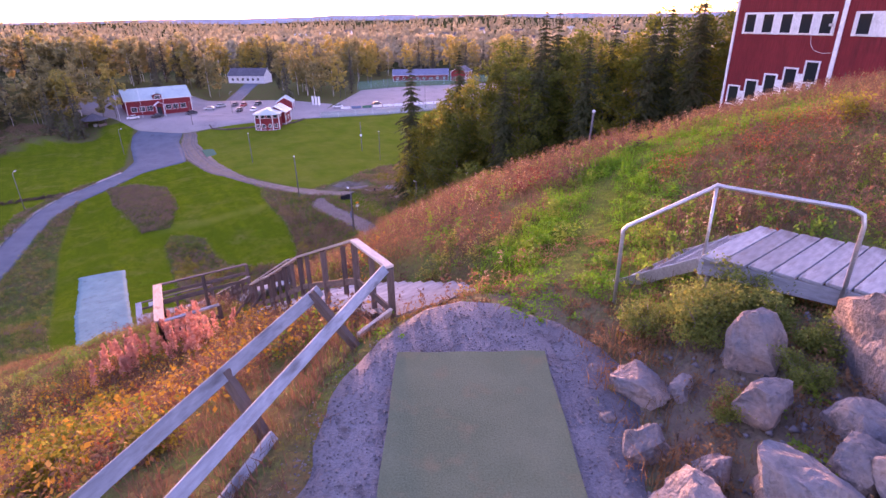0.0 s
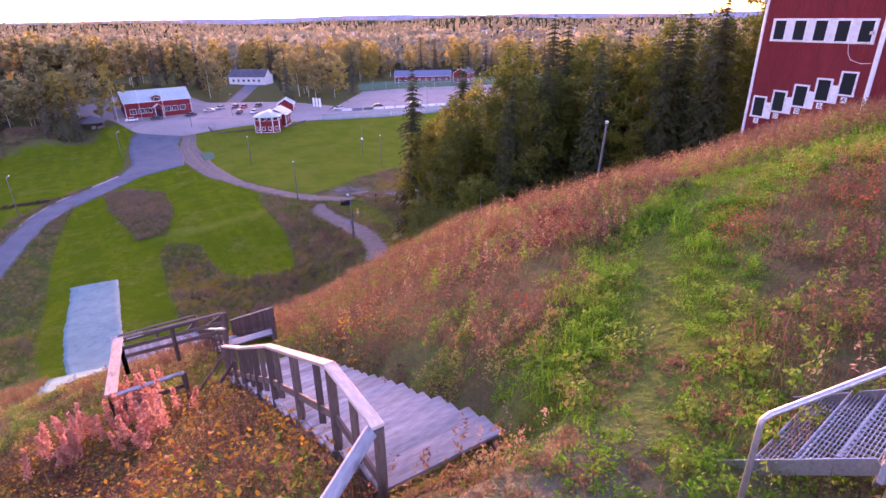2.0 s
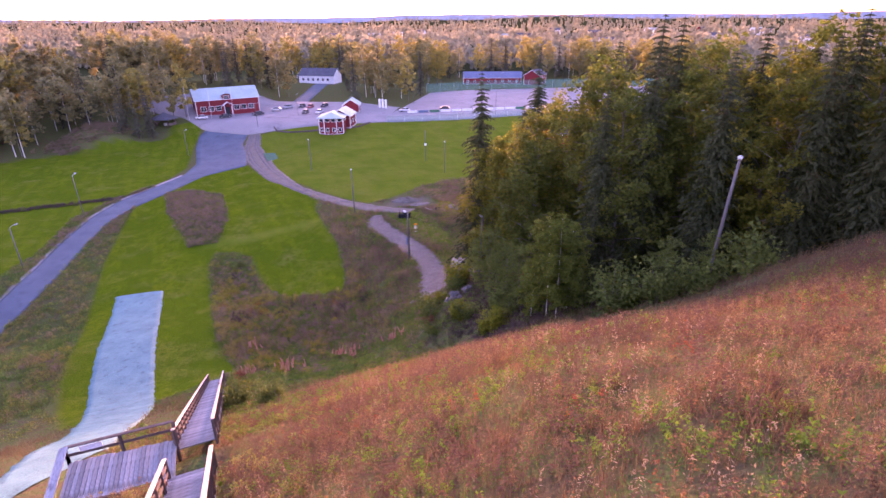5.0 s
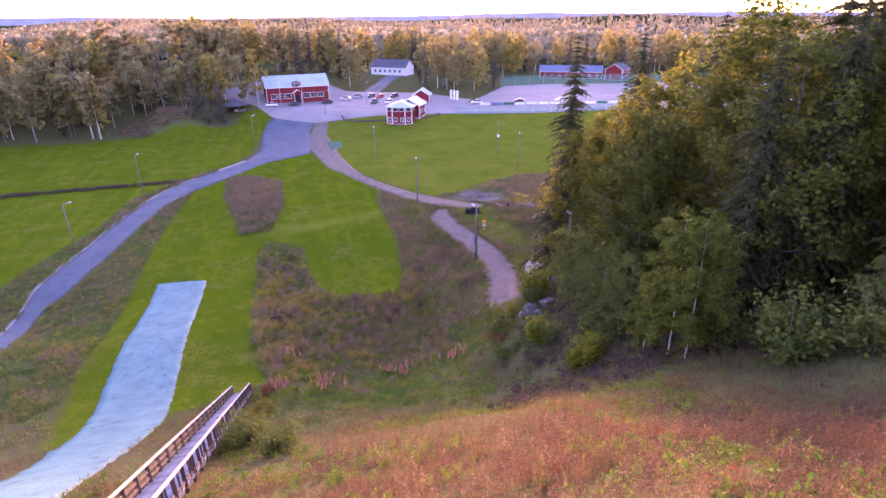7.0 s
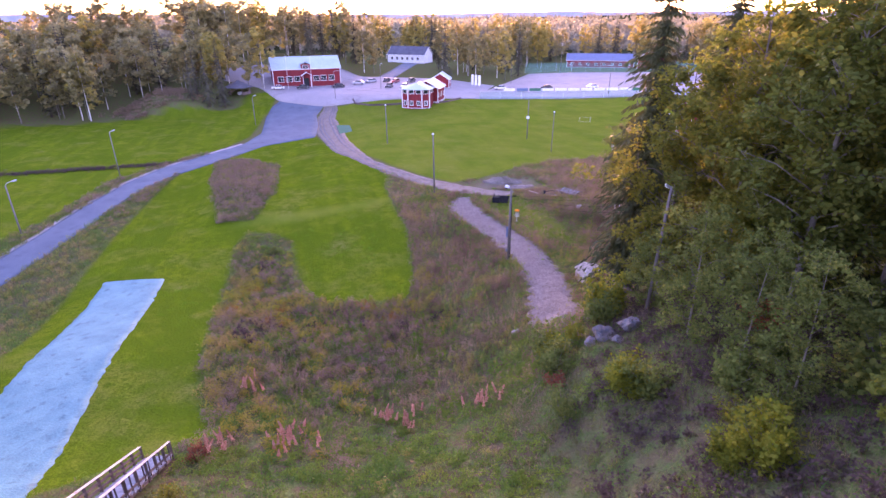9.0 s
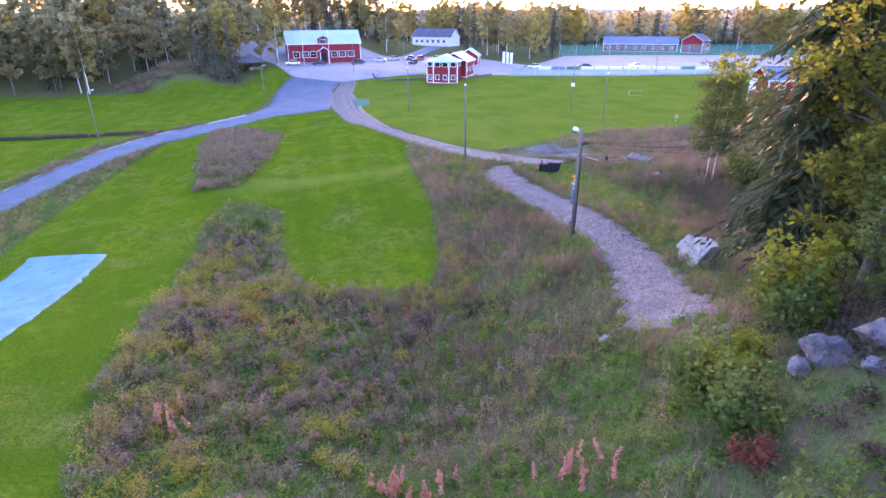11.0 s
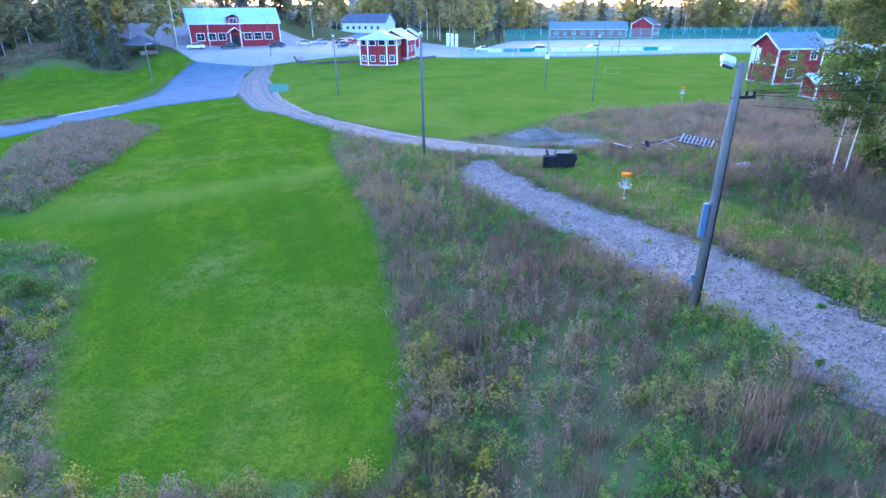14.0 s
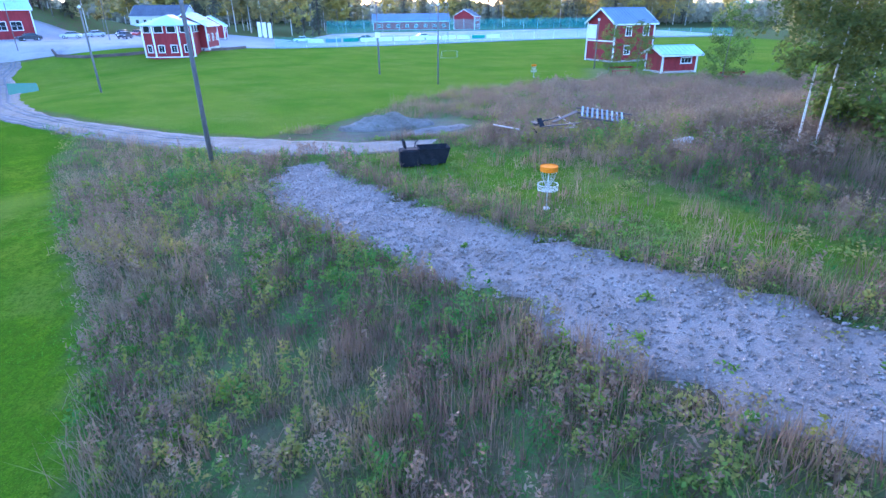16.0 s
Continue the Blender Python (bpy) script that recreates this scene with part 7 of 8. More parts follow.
R = np.random.default_rng(9)
near_hill = lambda x, y: open_ground(x, y) * (0.5 + 0.5 * ease((ripple(x, y, 0.35) + 0.8) / 1.2))
front = lambda x, y: near_hill(x, y) * (y < 17) * (x > -9)
behind = lambda x, y: near_hill(x, y) * ((y >= 17) | (x <= -9))
x, y = scatter(R, -9, 13, 1.5, 17, 38, front)
tufts("heath_grass", "fine brown and reddish grass on the hilltop", x, y, R, 6, (0.12, 0.5), 0.008, M_HEATH, 0.55)
x, y = scatter(R, -24, 16, 1.5, 36, 30, behind)
tufts("heath_grass", "fine brown and reddish grass on the upper slope", x, y, R, 7, (0.15, 0.55), 0.018, M_HEATH, 0.5, False)
x, y = scatter(R, -14, 16, 8, 44, 5, lambda x, y: open_ground(x, y) * ease((ripple(x + 5, y, 0.33) + 0.35) / 0.6))
tufts("dark_stalks", "dark red-brown stalks standing over the slope grass", x, y, R, 10, (0.3, 0.75), 0.014, M_DARKHEATH, 0.3, False, 0.13)
x, y = scatter(R, -14, 16, 1.5, 34, 9, near_hill)
tufts("dry_grass", "dry orange grass standing on the upper slope", x, y, R, 6, (0.25, 0.6), 0.011, M_STRAW, 0.35, False)
x, y = scatter(R, -14, 16, 1.5, 34, 6, lambda x, y: near_hill(x, y) * ease(ripple(x + 4, y, 0.5) + 0.3))
tufts("green_grass", "green grass between the dry tufts", x, y, R, 7, (0.12, 0.4), 0.012, M_GRASS, 0.5, False)
x, y = scatter(R, -2, 18, 6, 28, 80, lambda x, y: np.maximum(inside(x, y, GREENPATH, 1.1), 0.06) * (1 - 0.8 * inside(x, y, TRODDEN, 0.2)) * (1 - inside(x, y, TEE_AREA)) * (1 - inside(x, y, STAIRS_AREA, 0.2)))
tufts("green_grass", "fresh green grass along the trodden path", x, y, R, 6, (0.06, 0.28), 0.016, M_PATHGRASS, 0.7, False)
x, y = scatter(R, -13, -3, 11, 31, 14, lambda x, y: np.maximum(inside(x, y, LANDGREEN, 0.8), 0.12) * (1 - inside(x, y, STAIRS_AREA, 0.2)))
tufts("green_grass", "green grass on the shelf by the stairs", x, y, R, 7, (0.08, 0.3), 0.016, M_GRASS, 0.6)
x, y = scatter(R, -34, 42, 24, 62, 16, lambda x, y: open_ground(x, y) * (0.3 + 0.7 * ease((ripple(x, y, 0.25) + 0.9) / 1.2)) * ease((56 - y) / 14) * ((y > 32) | (x < -14) | (x > 16)))
tufts("dry_grass", "dry reddish grass on the steep slope", x, y, R, 7, (0.25, 0.65), 0.022, M_STRAW, 0.45, False, 0.22)
x, y = scatter(R, -40, 20, 40, 76, 9, lambda x, y: open_ground(x, y) * ease((y - 38 - 0.3 * np.maximum(x, 0)) / 16))
tufts("withered_weeds", "grey-green withered weeds at the hill foot", x, y, R, 8, (0.15, 0.5), 0.042, M_WEED, 0.9, False, 0.2)
rank = lambda x, y: ease((-24 - x) / 4) * ease((96 - y) / 4)
x, y = scatter(R, -54, -6, 62, 122, 10, lambda x, y: open_ground(x, y) * (1 - 0.7 * rank(x, y)) * (0.3 + 0.7 * within(x, y, 0.3, 1.1, 2.2, 1)))
tufts("withered_weeds", "withered weeds on the bank beside the lawn", x, y, R, 8, (0.18, 0.55), 0.036, M_WEED, 0.7, False, 0.16)
stalky = lambda x, y: open_ground(x, y) * (0.12 + 0.88 * within(x, y, 0.36, 0.74, 2.8, 2)) * (0.45 + 0.65 * ease((x + 34) / 8)) * ease((y - 66) / 10)
x, y = scatter(R, -54, -4, 64, 124, 9.0, lambda x, y: stalky(x, y) * (1 - 0.5 * rank(x, y)))
tufts("dry_seed_stalks", "purple-brown dry seed stalks above the weeds", x, y, R, 15, (0.55, 1.15), 0.026, M_PURPLE, 0.25, False, 0.15, "weeds")
x, y = scatter(R, -24, 26, 92, 152, 5.5, lambda x, y: open_ground(x, y) * (0.25 + 0.75 * within(x, y, 0.3, 0.85, 3.2, 3)) * np.maximum(0.06, 1 - inside(x, y, BASKETGREEN, 2)) * ease((x + 26 + 0.12 * (120 - y)) / 6))
tufts("dry_seed_stalks", "tall purple-brown withered stalks beside the track", x, y, R, 16, (0.6, 1.35), 0.024, M_PURPLE, 0.26, False, 0.2, "weeds")
x, y = scatter(R, -24, 26, 90, 152, 8, lambda x, y: open_ground(x, y))
tufts("withered_weeds", "withered weeds and grass beside the track", x, y, R, 8, (0.15, 0.5), 0.042, M_WEED, 0.8, False, 0.2)
x, y = scatter(R, -24, 6, 92, 122, 14, lambda x, y: 0.25 + 0.75 * inside(x, y, BASKETGREEN, 2))
k = open_ground(x, y) + inside(x, y, BASKETGREEN, 1) > 0.4
tufts("green_grass", "short rough grass round the basket", x[k], y[k], R, 7, (0.06, 0.2), 0.024, M_GRASS, 0.7, False, 0.16)
x, y = scatter(R, -26, -8, 93, 117, 6, lambda x, y: inside(x, y, BASKETGREEN, 1.0) * within(x, y, 0.5, 1.1, 2.0, 16))
tufts("dry_grass", "straw-coloured short grass round the basket", x, y, R, 9, (0.06, 0.25), 0.022, M_TAN, 0.9, False, 0.2)
x, y = scatter(R, -34, -20, 78, 112, 12, lambda x, y: open_ground(x, y) * inside(x, y, [(-24.4, 81.5), (-25.4, 86.5), (-27.8, 92.2), (-31.1, 99.4), (-35.4, 106.2), (-33.6, 107), (-29.4, 100), (-26.2, 92.6), (-23.8, 86.6), (-23, 81.5)], 0.7))
tufts("dry_grass", "pale dry grass along the lawn edge", x, y, R, 18, (0.3, 0.8), 0.024, M_TAN, 0.6, False, 0.2)
x, y = scatter(R, -44, -16, 66, 94, 3, lambda x, y: open_ground(x, y) * within(x, y, 0.62, 1.1, 3.4, 7) * ease((84 - y + 0.6 * np.maximum(0, -38 - x)) / 4))
tufts("dry_grass", "pale dry grass lying over the weeds", x, y, R, 30, (0.3, 0.6), 0.024, M_TAN, 1.2, False, 0.3)
x, y = scatter(R, -95, -44, 36, 135, 6, lambda x, y: open_ground(x, y))
tufts("withered_weeds", "withered weeds on the hump and along the lane", x, y, R, 8, (0.3, 1.0), 0.05, M_WEED, 0.3, False, 0.3)
x, y = scatter(R, -50, -24, 70, 112, 60, lambda x, y: inside(x, y, RUNOUT, 0.5) * (1 - inside(x, y, HUMP)) * (0.1 + 0.9 * within(x, y, 0.5, 1.1, 1.8, 31)) * ease((x + 52 - 0.5 * (y - 90)) / 6))
tufts("mown_grass", "short mown lawn grass", x, y, R, 4, (0.03, 0.12), 0.022, M_PATHGRASS, 0.9, False, 0.12)


x, y = scatter(R, -1.5, 4.5, 5.2, 10, 120, lambda x, y: (1 - inside(x, y, TEE_AREA, 0.2)) * (1 - inside(x, y, STAIRS_AREA, 0.2)) * (0.35 + 0.5 * ease(ripple(x, y, 1.2) + 0.4)))
tufts("short_grass", "short trodden grass beyond the tee", x, y, R, 5, (0.04, 0.16), 0.010, M_GRASS, 0.8, True, 0.06)


x, y = scatter(R, -54, 10, 52, 140, 0.5, lambda x, y: open_ground(x, y) * (y < 100 + 2 * x + 60))
tufts("grass_tussocks", "matted pale and green grass tussocks", x, y, R, 40, (0.25, 0.7), 0.03, M_WEED, 1.1, False, 0.26)
x, y = scatter(R, -54, 10, 52, 140, 0.4, lambda x, y: open_ground(x, y) * ease(ripple(x, y, 0.3) + 0.4))
tufts("grass_tussocks", "matted green grass tussocks", x, y, R, 40, (0.2, 0.55), 0.028, M_GRASS, 1.0, False, 0.26)


x, y = scatter(R, -90, -18, 112, 190, 9, lambda x, y: inside(x, y, DIRT_AREA, 0.3) * within(x, y, 0.55, 1.1, 3.0, 17) * 0.8)
tufts("green_grass", "thin grass growing over the dirt track", x, y, R, 7, (0.06, 0.2), 0.03, M_GRASS, 0.8, False, 0.25)


def leafy_weeds(name, label, x, y, r, n, size, hmax, material, wide=0.16):
    """Low leafy plants: leaves held at several heights over each spot."""
    k = len(x) * n
    c = np.stack([np.repeat(x, n) + r.normal(0, wide, k), np.repeat(y, n) + r.normal(0, wide, k), np.repeat(heights(x, y), n) + r.uniform(0.04, hmax, k)], 1)
    return tagged(part(name, toned(leaves(name, c, size, r, 0.6, 1.7), 4 * n, len(x), r, x, y), material), label, "weeds", kind="stuff")


def mounds(name, label, x, y, r, n, rad, h, size, material):
    """Bushy herbs: uneven domes of leaves, thinning out towards the ground."""
    m = len(x)
    k = m * n
    rr, hh = np.repeat(r.uniform(*rad, m), n), np.repeat(r.uniform(*h, m), n)
    a, u = r.uniform(0, 2 * np.pi, k), r.uniform(0, 1, k) ** 0.6
    ph = np.repeat(r.uniform(0, 6.28, m), n)
    lobe = 0.75 + 0.35 * np.sin(3 * a + ph) + r.normal(0, 0.12, k)
    shell = r.uniform(0.7, 1.08, k)
    out = rr * lobe * np.sqrt(1 - (0.97 * u) ** 2) * shell
    c = np.stack([np.repeat(x, n) + out * np.cos(a), np.repeat(y, n) + out * np.sin(a), np.repeat(heights(x, y), n) + hh * (0.06 + 0.94 * u * shell * (0.8 + 0.25 * np.sin(2 * a + ph)))], 1)
    return tagged(part(name, toned(leaves(name, c, size, r, 0.8, 1.8), 4 * n, m, r, x, y), material), label, "weeds", kind="stuff")


x, y = scatter(R, -13, -1.6, 2, 14, 7, lambda x, y: open_ground(x, y) * (1 - inside(x, y, RAIL_AREA, 0.3)) * 0.8)
leafy_weeds("yellow_leaved_weeds", "yellow-leaved low shrubs on the slope below the tee", x, y, R, 14, 0.055, 0.6, M_LEAFYELLOW)
x, y = scatter(R, -13, -1.6, 2, 14, 7, lambda x, y: open_ground(x, y) * (1 - inside(x, y, RAIL_AREA, 0.3)) * ease(ripple(x, y, 0.7) + 0.5))
leafy_weeds("red_leaved_weeds", "orange-red low shrubs on the slope below the tee", x, y, R, 26, 0.036, 0.5, M_RUST)
x, y = scatter(R, -13, -1.6, 2, 16, 3.5, lambda x, y: open_ground(x, y) * (1 - inside(x, y, RAIL_AREA, 0.3)) * ease(ripple(x + 7, y, 0.6) + 0.3))
leafy_weeds("green_leaved_weeds", "green leafy weeds on the slope below the tee", x, y, R, 42, 0.03, 0.45, M_LEAFBUSH)
# standing stalks on the hill, patch by patch: purple-brown, rust, yellow-green and straw
hill_open = lambda x, y: open_ground(x, y) * (1 - inside(x, y, GREENPATH, 1.2))


def standing(name, label, lo, hi, size, seed, per_m2, leaf, tall, material, n=30, wide=0.075, area=(-13, 17, 7, 38), cover=None):
    """Upright leafy stalks: narrow plumes of small leaves."""
    px, py = scatter(R, *area, per_m2, lambda x, y: (cover or hill_open)(x, y) * within(x, y, lo, hi, size, seed))
    m, k = len(px), len(px) * n
    u = R.uniform(0, 1, k)
    lean_x, lean_y = np.repeat(R.normal(0, 0.12, m), n), np.repeat(R.normal(0, 0.12, m), n)
    h = np.repeat(R.uniform(*tall, m), n)
    c = np.stack([np.repeat(px, n) + lean_x * u + R.normal(0, wide, k) * (1.1 - 0.75 * u), np.repeat(py, n) + lean_y * u + R.normal(0, wide, k) * (1.1 - 0.75 * u), np.repeat(heights(px, py), n) + h * (0.05 + 0.95 * u)], 1)
    me = leaves(name, c, leaf, R, 0.0, 2.4)
    tagged(part(name, toned(me, 4 * n, m, R, px, py), material), label, "weeds", kind="stuff")


standing("withered_stalks", "purple-brown withered stalks standing on the slope", 0.26, 0.74, 2.4, 21, 12, 0.026, (0.3, 0.8), M_DARKHEATH, 34)
standing("withered_stalks", "rust-brown withered stalks standing on the slope", 0.60, 0.95, 1.7, 22, 6, 0.025, (0.3, 0.6), M_RUST, 30)
standing("red_stalks", "small red-leaved stalks dotted over the slope", 0.84, 1.1, 1.3, 25, 4, 0.026, (0.25, 0.55), M_LEAFRED, 26)
standing("leafy_stalks", "yellow-green leafy stalks between the withered ones", 0.62, 1.1, 1.5, 23, 8, 0.034, (0.2, 0.5), M_FRESH, 30)
standing("pale_stalks", "pale straw stalks with seed heads on the slope", 0.66, 1.1, 2.2, 24, 3, 0.024, (0.4, 0.85), M_TAN, 24, 0.05)
standing("pale_stalks", "straw-coloured grass heads along the brow of the slope", -0.1, 0.70, 3.0, 24, 11, 0.022, (0.35, 0.85), M_STRAW, 24, 0.05, (-8, 28, 14, 42))
standing("withered_stalks", "dark brown stalks on the slope below the tee", -0.1, 0.72, 1.4, 26, 14, 0.028, (0.25, 0.6), M_DARKHEATH, 30, 0.06, (-12, -2.2, 2, 15), lambda x, y: open_ground(x, y) * (1 - inside(x, y, RAIL_AREA, 0.3)))
standing("red_stalks", "red stalks on the slope below the tee", 0.70, 1.1, 1.2, 27, 7, 0.03, (0.25, 0.6), M_LEAFRED, 28, 0.06, (-12, -2.2, 2, 15), lambda x, y: open_ground(x, y) * (1 - inside(x, y, RAIL_AREA, 0.3)))
# red low shrubs in a few loose patches
px = np.concatenate([R.normal(cx, s, n) for cx, cy, s, n in ((5.6, 12.6, 0.45, 16), (7.9, 12.9, 0.6, 24), (9.2, 14.3, 0.6, 20), (1.6, 16.6, 0.7, 16), (-2.1, 12.3, 0.4, 8), (7.2, 10.6, 0.5, 12))])
py = np.concatenate([R.normal(cy, s, n) for cx, cy, s, n in ((5.6, 12.6, 0.45, 16), (7.9, 12.9, 0.6, 24), (9.2, 14.3, 0.6, 20), (1.6, 16.6, 0.7, 16), (-2.1, 12.3, 0.4, 8), (7.2, 10.6, 0.5, 12))])
leafy_weeds("red_leaved_weeds", "red autumn-leaved low shrubs on the slope", px, py, R, 44, 0.026, 0.38, M_LEAFRED, 0.2)
# deep red, lime and dark clumps where the slope turns down beyond the stair top
RC = np.random.default_rng(71)


def clumps(name, label, spots, spread, n, leaves_each, rad, h, size, material):
    cx, cy = np.array(spots, float).T
    mounds(name, label, np.repeat(cx, n) + RC.normal(0, spread, len(cx) * n), np.repeat(cy, n) + RC.normal(0, spread, len(cx) * n), RC, leaves_each, rad, h, size, material)


clumps("red_leaved_weeds", "deep red leafy clumps in the withered slope grass", [(2.7, 17.1), (2.4, 16.6), (3.1, 17.2), (1.3, 16.9), (4.8, 17.5), (5.2, 17.7), (2.2, 14.4), (2.6, 15.7), (2.7, 14.6)], 0.24, 9, 60, (0.1, 0.26), (0.25, 0.55), 0.03, M_LEAFCRIMSON)
clumps("withered_stalks", "dark purple-brown withered clumps on the slope", [(3.4, 17.3), (1.9, 16.0), (4.2, 16.8), (5.4, 16.3), (3.2, 14.0), (3.3, 15.3), (0.5, 14.3), (0.2, 16.4), (1.2, 15.0)], 0.3, 10, 55, (0.1, 0.28), (0.2, 0.6), 0.028, M_DARKCLUMP)
clumps("green_leaved_weeds", "lime-yellow leafy clumps in the withered slope grass", [(3.5, 16.3), (3.3, 19.4), (5.1, 19.5), (0.6, 15.4), (1.1, 15.8), (-0.2, 14.4), (2.8, 14.2), (3.8, 15.5), (1.9, 16.2)], 0.2, 6, 40, (0.08, 0.22), (0.25, 0.55), 0.036, M_FRESH)
clumps("green_leaved_weeds", "dark green leafy clumps low on the slope", [(4.5, 14.9), (5.2, 15.7), (4.1, 14.7), (3.5, 14.0), (4.3, 14.0), (1.4, 16.4)], 0.3, 10, 60, (0.12, 0.3), (0.12, 0.35), 0.034, M_PATHGRASS)
x, y = scatter(R, -8, 16, 7, 34, 3, lambda x, y: open_ground(x, y) * ease((ripple(x + 30, y, 0.5) - 0.1) / 0.5))
mounds("green_leaved_weeds", "green and yellow leafy weeds on the slope", x, y, R, 64, (0.10, 0.28), (0.12, 0.3), 0.026, M_FRESH)
x, y = scatter(R, 1.5, 10, 6, 15, 6, lambda x, y: open_ground(x, y) * ease((ripple(x + 3, y + 2, 0.6) + 0.5) / 0.8))
mounds("green_leaved_weeds", "low yellow-green weeds beside the steel deck", x, y, R, 80, (0.10, 0.26), (0.08, 0.24), 0.023, M_FRESH)
# the dimness below the wood edge comes from these dark leaf tones
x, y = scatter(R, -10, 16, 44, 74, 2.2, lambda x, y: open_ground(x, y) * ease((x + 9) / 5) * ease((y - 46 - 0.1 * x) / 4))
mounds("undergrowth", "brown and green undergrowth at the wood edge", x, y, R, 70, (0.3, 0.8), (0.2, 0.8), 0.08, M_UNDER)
x, y = scatter(R, 0, 15, 7, 22, 16, lambda x, y: inside(x, y, GREENPATH, 0.9) * (1 - inside(x, y, TRODDEN, 0.5)) * within(x, y, 0.42, 1.1, 1.0, 32) * (1 - inside(x, y, TEE_AREA, 0.3)) * (1 - inside(x, y, STAIRS_AREA, 0.2)))
tufts("green_grass", "tall lush green grass beside the trodden path", x, y, R, 16, (0.18, 0.42), 0.02, M_PATHGRASS, 0.5, False, 0.09)
# leafy clumps along both sides of the trodden path
x, y = scatter(R, -1.5, 17, 6.4, 25, 10, lambda x, y: (inside(x, y, GREENPATH, 0.8) + inside(x, y, GREENPATH, 0.2) > 0.25) * (1 - 0.95 * inside(x, y, TRODDEN, 0.4)) * (0.25 + 0.75 * within(x, y, 0.4, 1.1, 1.1, 15)) * (1 - inside(x, y, TEE_AREA, 0.3)) * (1 - inside(x, y, STAIRS_AREA, 0.2)))
mounds("green_leaved_weeds", "fresh leafy weeds beside the trodden path", x, y, R, 80, (0.10, 0.30), (0.08, 0.30), 0.026, M_PATHGRASS)
x, y = scatter(R, -1, 18, 7, 27, 5, lambda x, y: inside(x, y, GREENPATH, 1.4) * (1 - inside(x, y, TRODDEN, 0.7)) * within(x, y, 0.45, 1.1, 1.4, 14) * (1 - inside(x, y, TEE_AREA, 0.3)) * (1 - inside(x, y, STAIRS_AREA, 0.2)))
mounds("green_leaved_weeds", "bright yellow-green clumps beside the trodden path", x, y, R, 90, (0.15, 0.38), (0.15, 0.42), 0.035, M_FRESH)
x, y = scatter(R, -1.0, 2.0, 7.0, 10.5, 9, lambda x, y: open_ground(x, y) * 0.8 * (x < 0.9 + 0.3 * (y - 8)))
mounds("green_leaved_weeds", "yellow-green shrubby weeds beside the stair top", x, y, R, 130, (0.15, 0.32), (0.2, 0.45), 0.025, M_MOUND)
x, y = scatter(R, -30, 30, 28, 56, 2.0, lambda x, y: open_ground(x, y) * ease((ripple(x + 9, y, 0.22) - 0.05) / 0.5))
mounds("green_leaved_weeds", "yellow-green weeds in the dry slope grass", x, y, R, 30, (0.2, 0.5), (0.2, 0.45), 0.07, M_FRESH)
# upright herbs on the bank in patches, and rank yellowing clumps beside the lawn
bank_open = lambda x, y: open_ground(x, y) * (1 - inside(x, y, BASKETGREEN, 1.5)) * ease((x + 38) / 4) * ease((y - 60) / 8)
standing("upright_weeds", "dark green upright weeds on the bank", -0.1, 0.42, 2.6, 2, 4.2, 0.05, (0.4, 0.9), M_MOUND, 36, 0.11, (-38, -8, 62, 114), bank_open)
standing("withered_stalks", "purple-brown upright stalks on the bank", 0.40, 0.72, 2.6, 2, 4.2, 0.045, (0.5, 1.15), M_PURPLE, 34, 0.09, (-38, -8, 62, 116), bank_open)
standing("pale_stalks", "grey-green and tan seed stalks on the bank", 0.70, 1.1, 2.6, 2, 3.2, 0.042, (0.5, 1.1), M_WEED, 32, 0.09, (-38, -8, 62, 116), bank_open)
x, y = scatter(R, -54, -20, 56, 96, 1.5, lambda x, y: open_ground(x, y) * ease((-20 - x) / 5) * ease((90 - y) / 5) * within(x, y, 0.5, 1.1, 2.6, 6))
mounds("bushy_weeds", "rank yellow-green weed clumps beside the lawn", x, y, R, 150, (0.4, 0.95), (0.5, 1.15), 0.06, M_OLIVE)
x, y = scatter(R, -54, -14, 56, 96, 1.5, lambda x, y: open_ground(x, y) * ease((-16 - x) / 8) * ease((90 - y) / 5) * within(x, y, 0.2, 0.52, 2.6, 6))
mounds("brush", "grey-brown clumps of withered stalks among the weeds", x, y, R, 120, (0.35, 0.8), (0.5, 1.1), 0.06, M_BRUSH)
x, y = scatter(R, -22, 28, 104, 150, 0.85, lambda x, y: open_ground(x, y) * ease((x + 20 + 0.25 * (112 - y)) / 6) * (1 - inside(x, y, BASKETGREEN, 1.0)) * (0.3 + 0.7 * within(x, y, 0.25, 0.8, 4.0, 11)))
mounds("brush", "brown withered thickets on the bank behind the track", x, y, R, 90, (0.4, 1.0), (0.5, 1.3), 0.075, M_BRUSH)
x, y = scatter(R, -22, 28, 104, 150, 0.35, lambda x, y: open_ground(x, y) * ease((x + 18 + 0.25 * (112 - y)) / 6) * within(x, y, 0.7, 1.1, 4.0, 11))
mounds("bushy_weeds", "dark green weeds on the bank behind the track", x, y, R, 90, (0.5, 1.1), (0.4, 1.0), 0.08, M_LEAFBUSH)
x, y = scatter(R, -34, -8, 54, 76, 2.6, lambda x, y: open_ground(x, y) * within(x, y, 0.25, 0.62, 3.0, 18))
mounds("green_leaved_weeds", "bright green leafy weeds at the hill foot", x, y, R, 60, (0.3, 0.7), (0.2, 0.55), 0.07, M_FRESH)
x, y = scatter(R, -34, -8, 56, 78, 1.6, lambda x, y: open_ground(x, y) * within(x, y, 0.66, 1.1, 3.0, 18))
tufts("dry_grass", "swathes of pale bent grass at the hill foot", x, y, R, 34, (0.35, 0.8), 0.026, M_TAN, 1.0, False, 0.3)
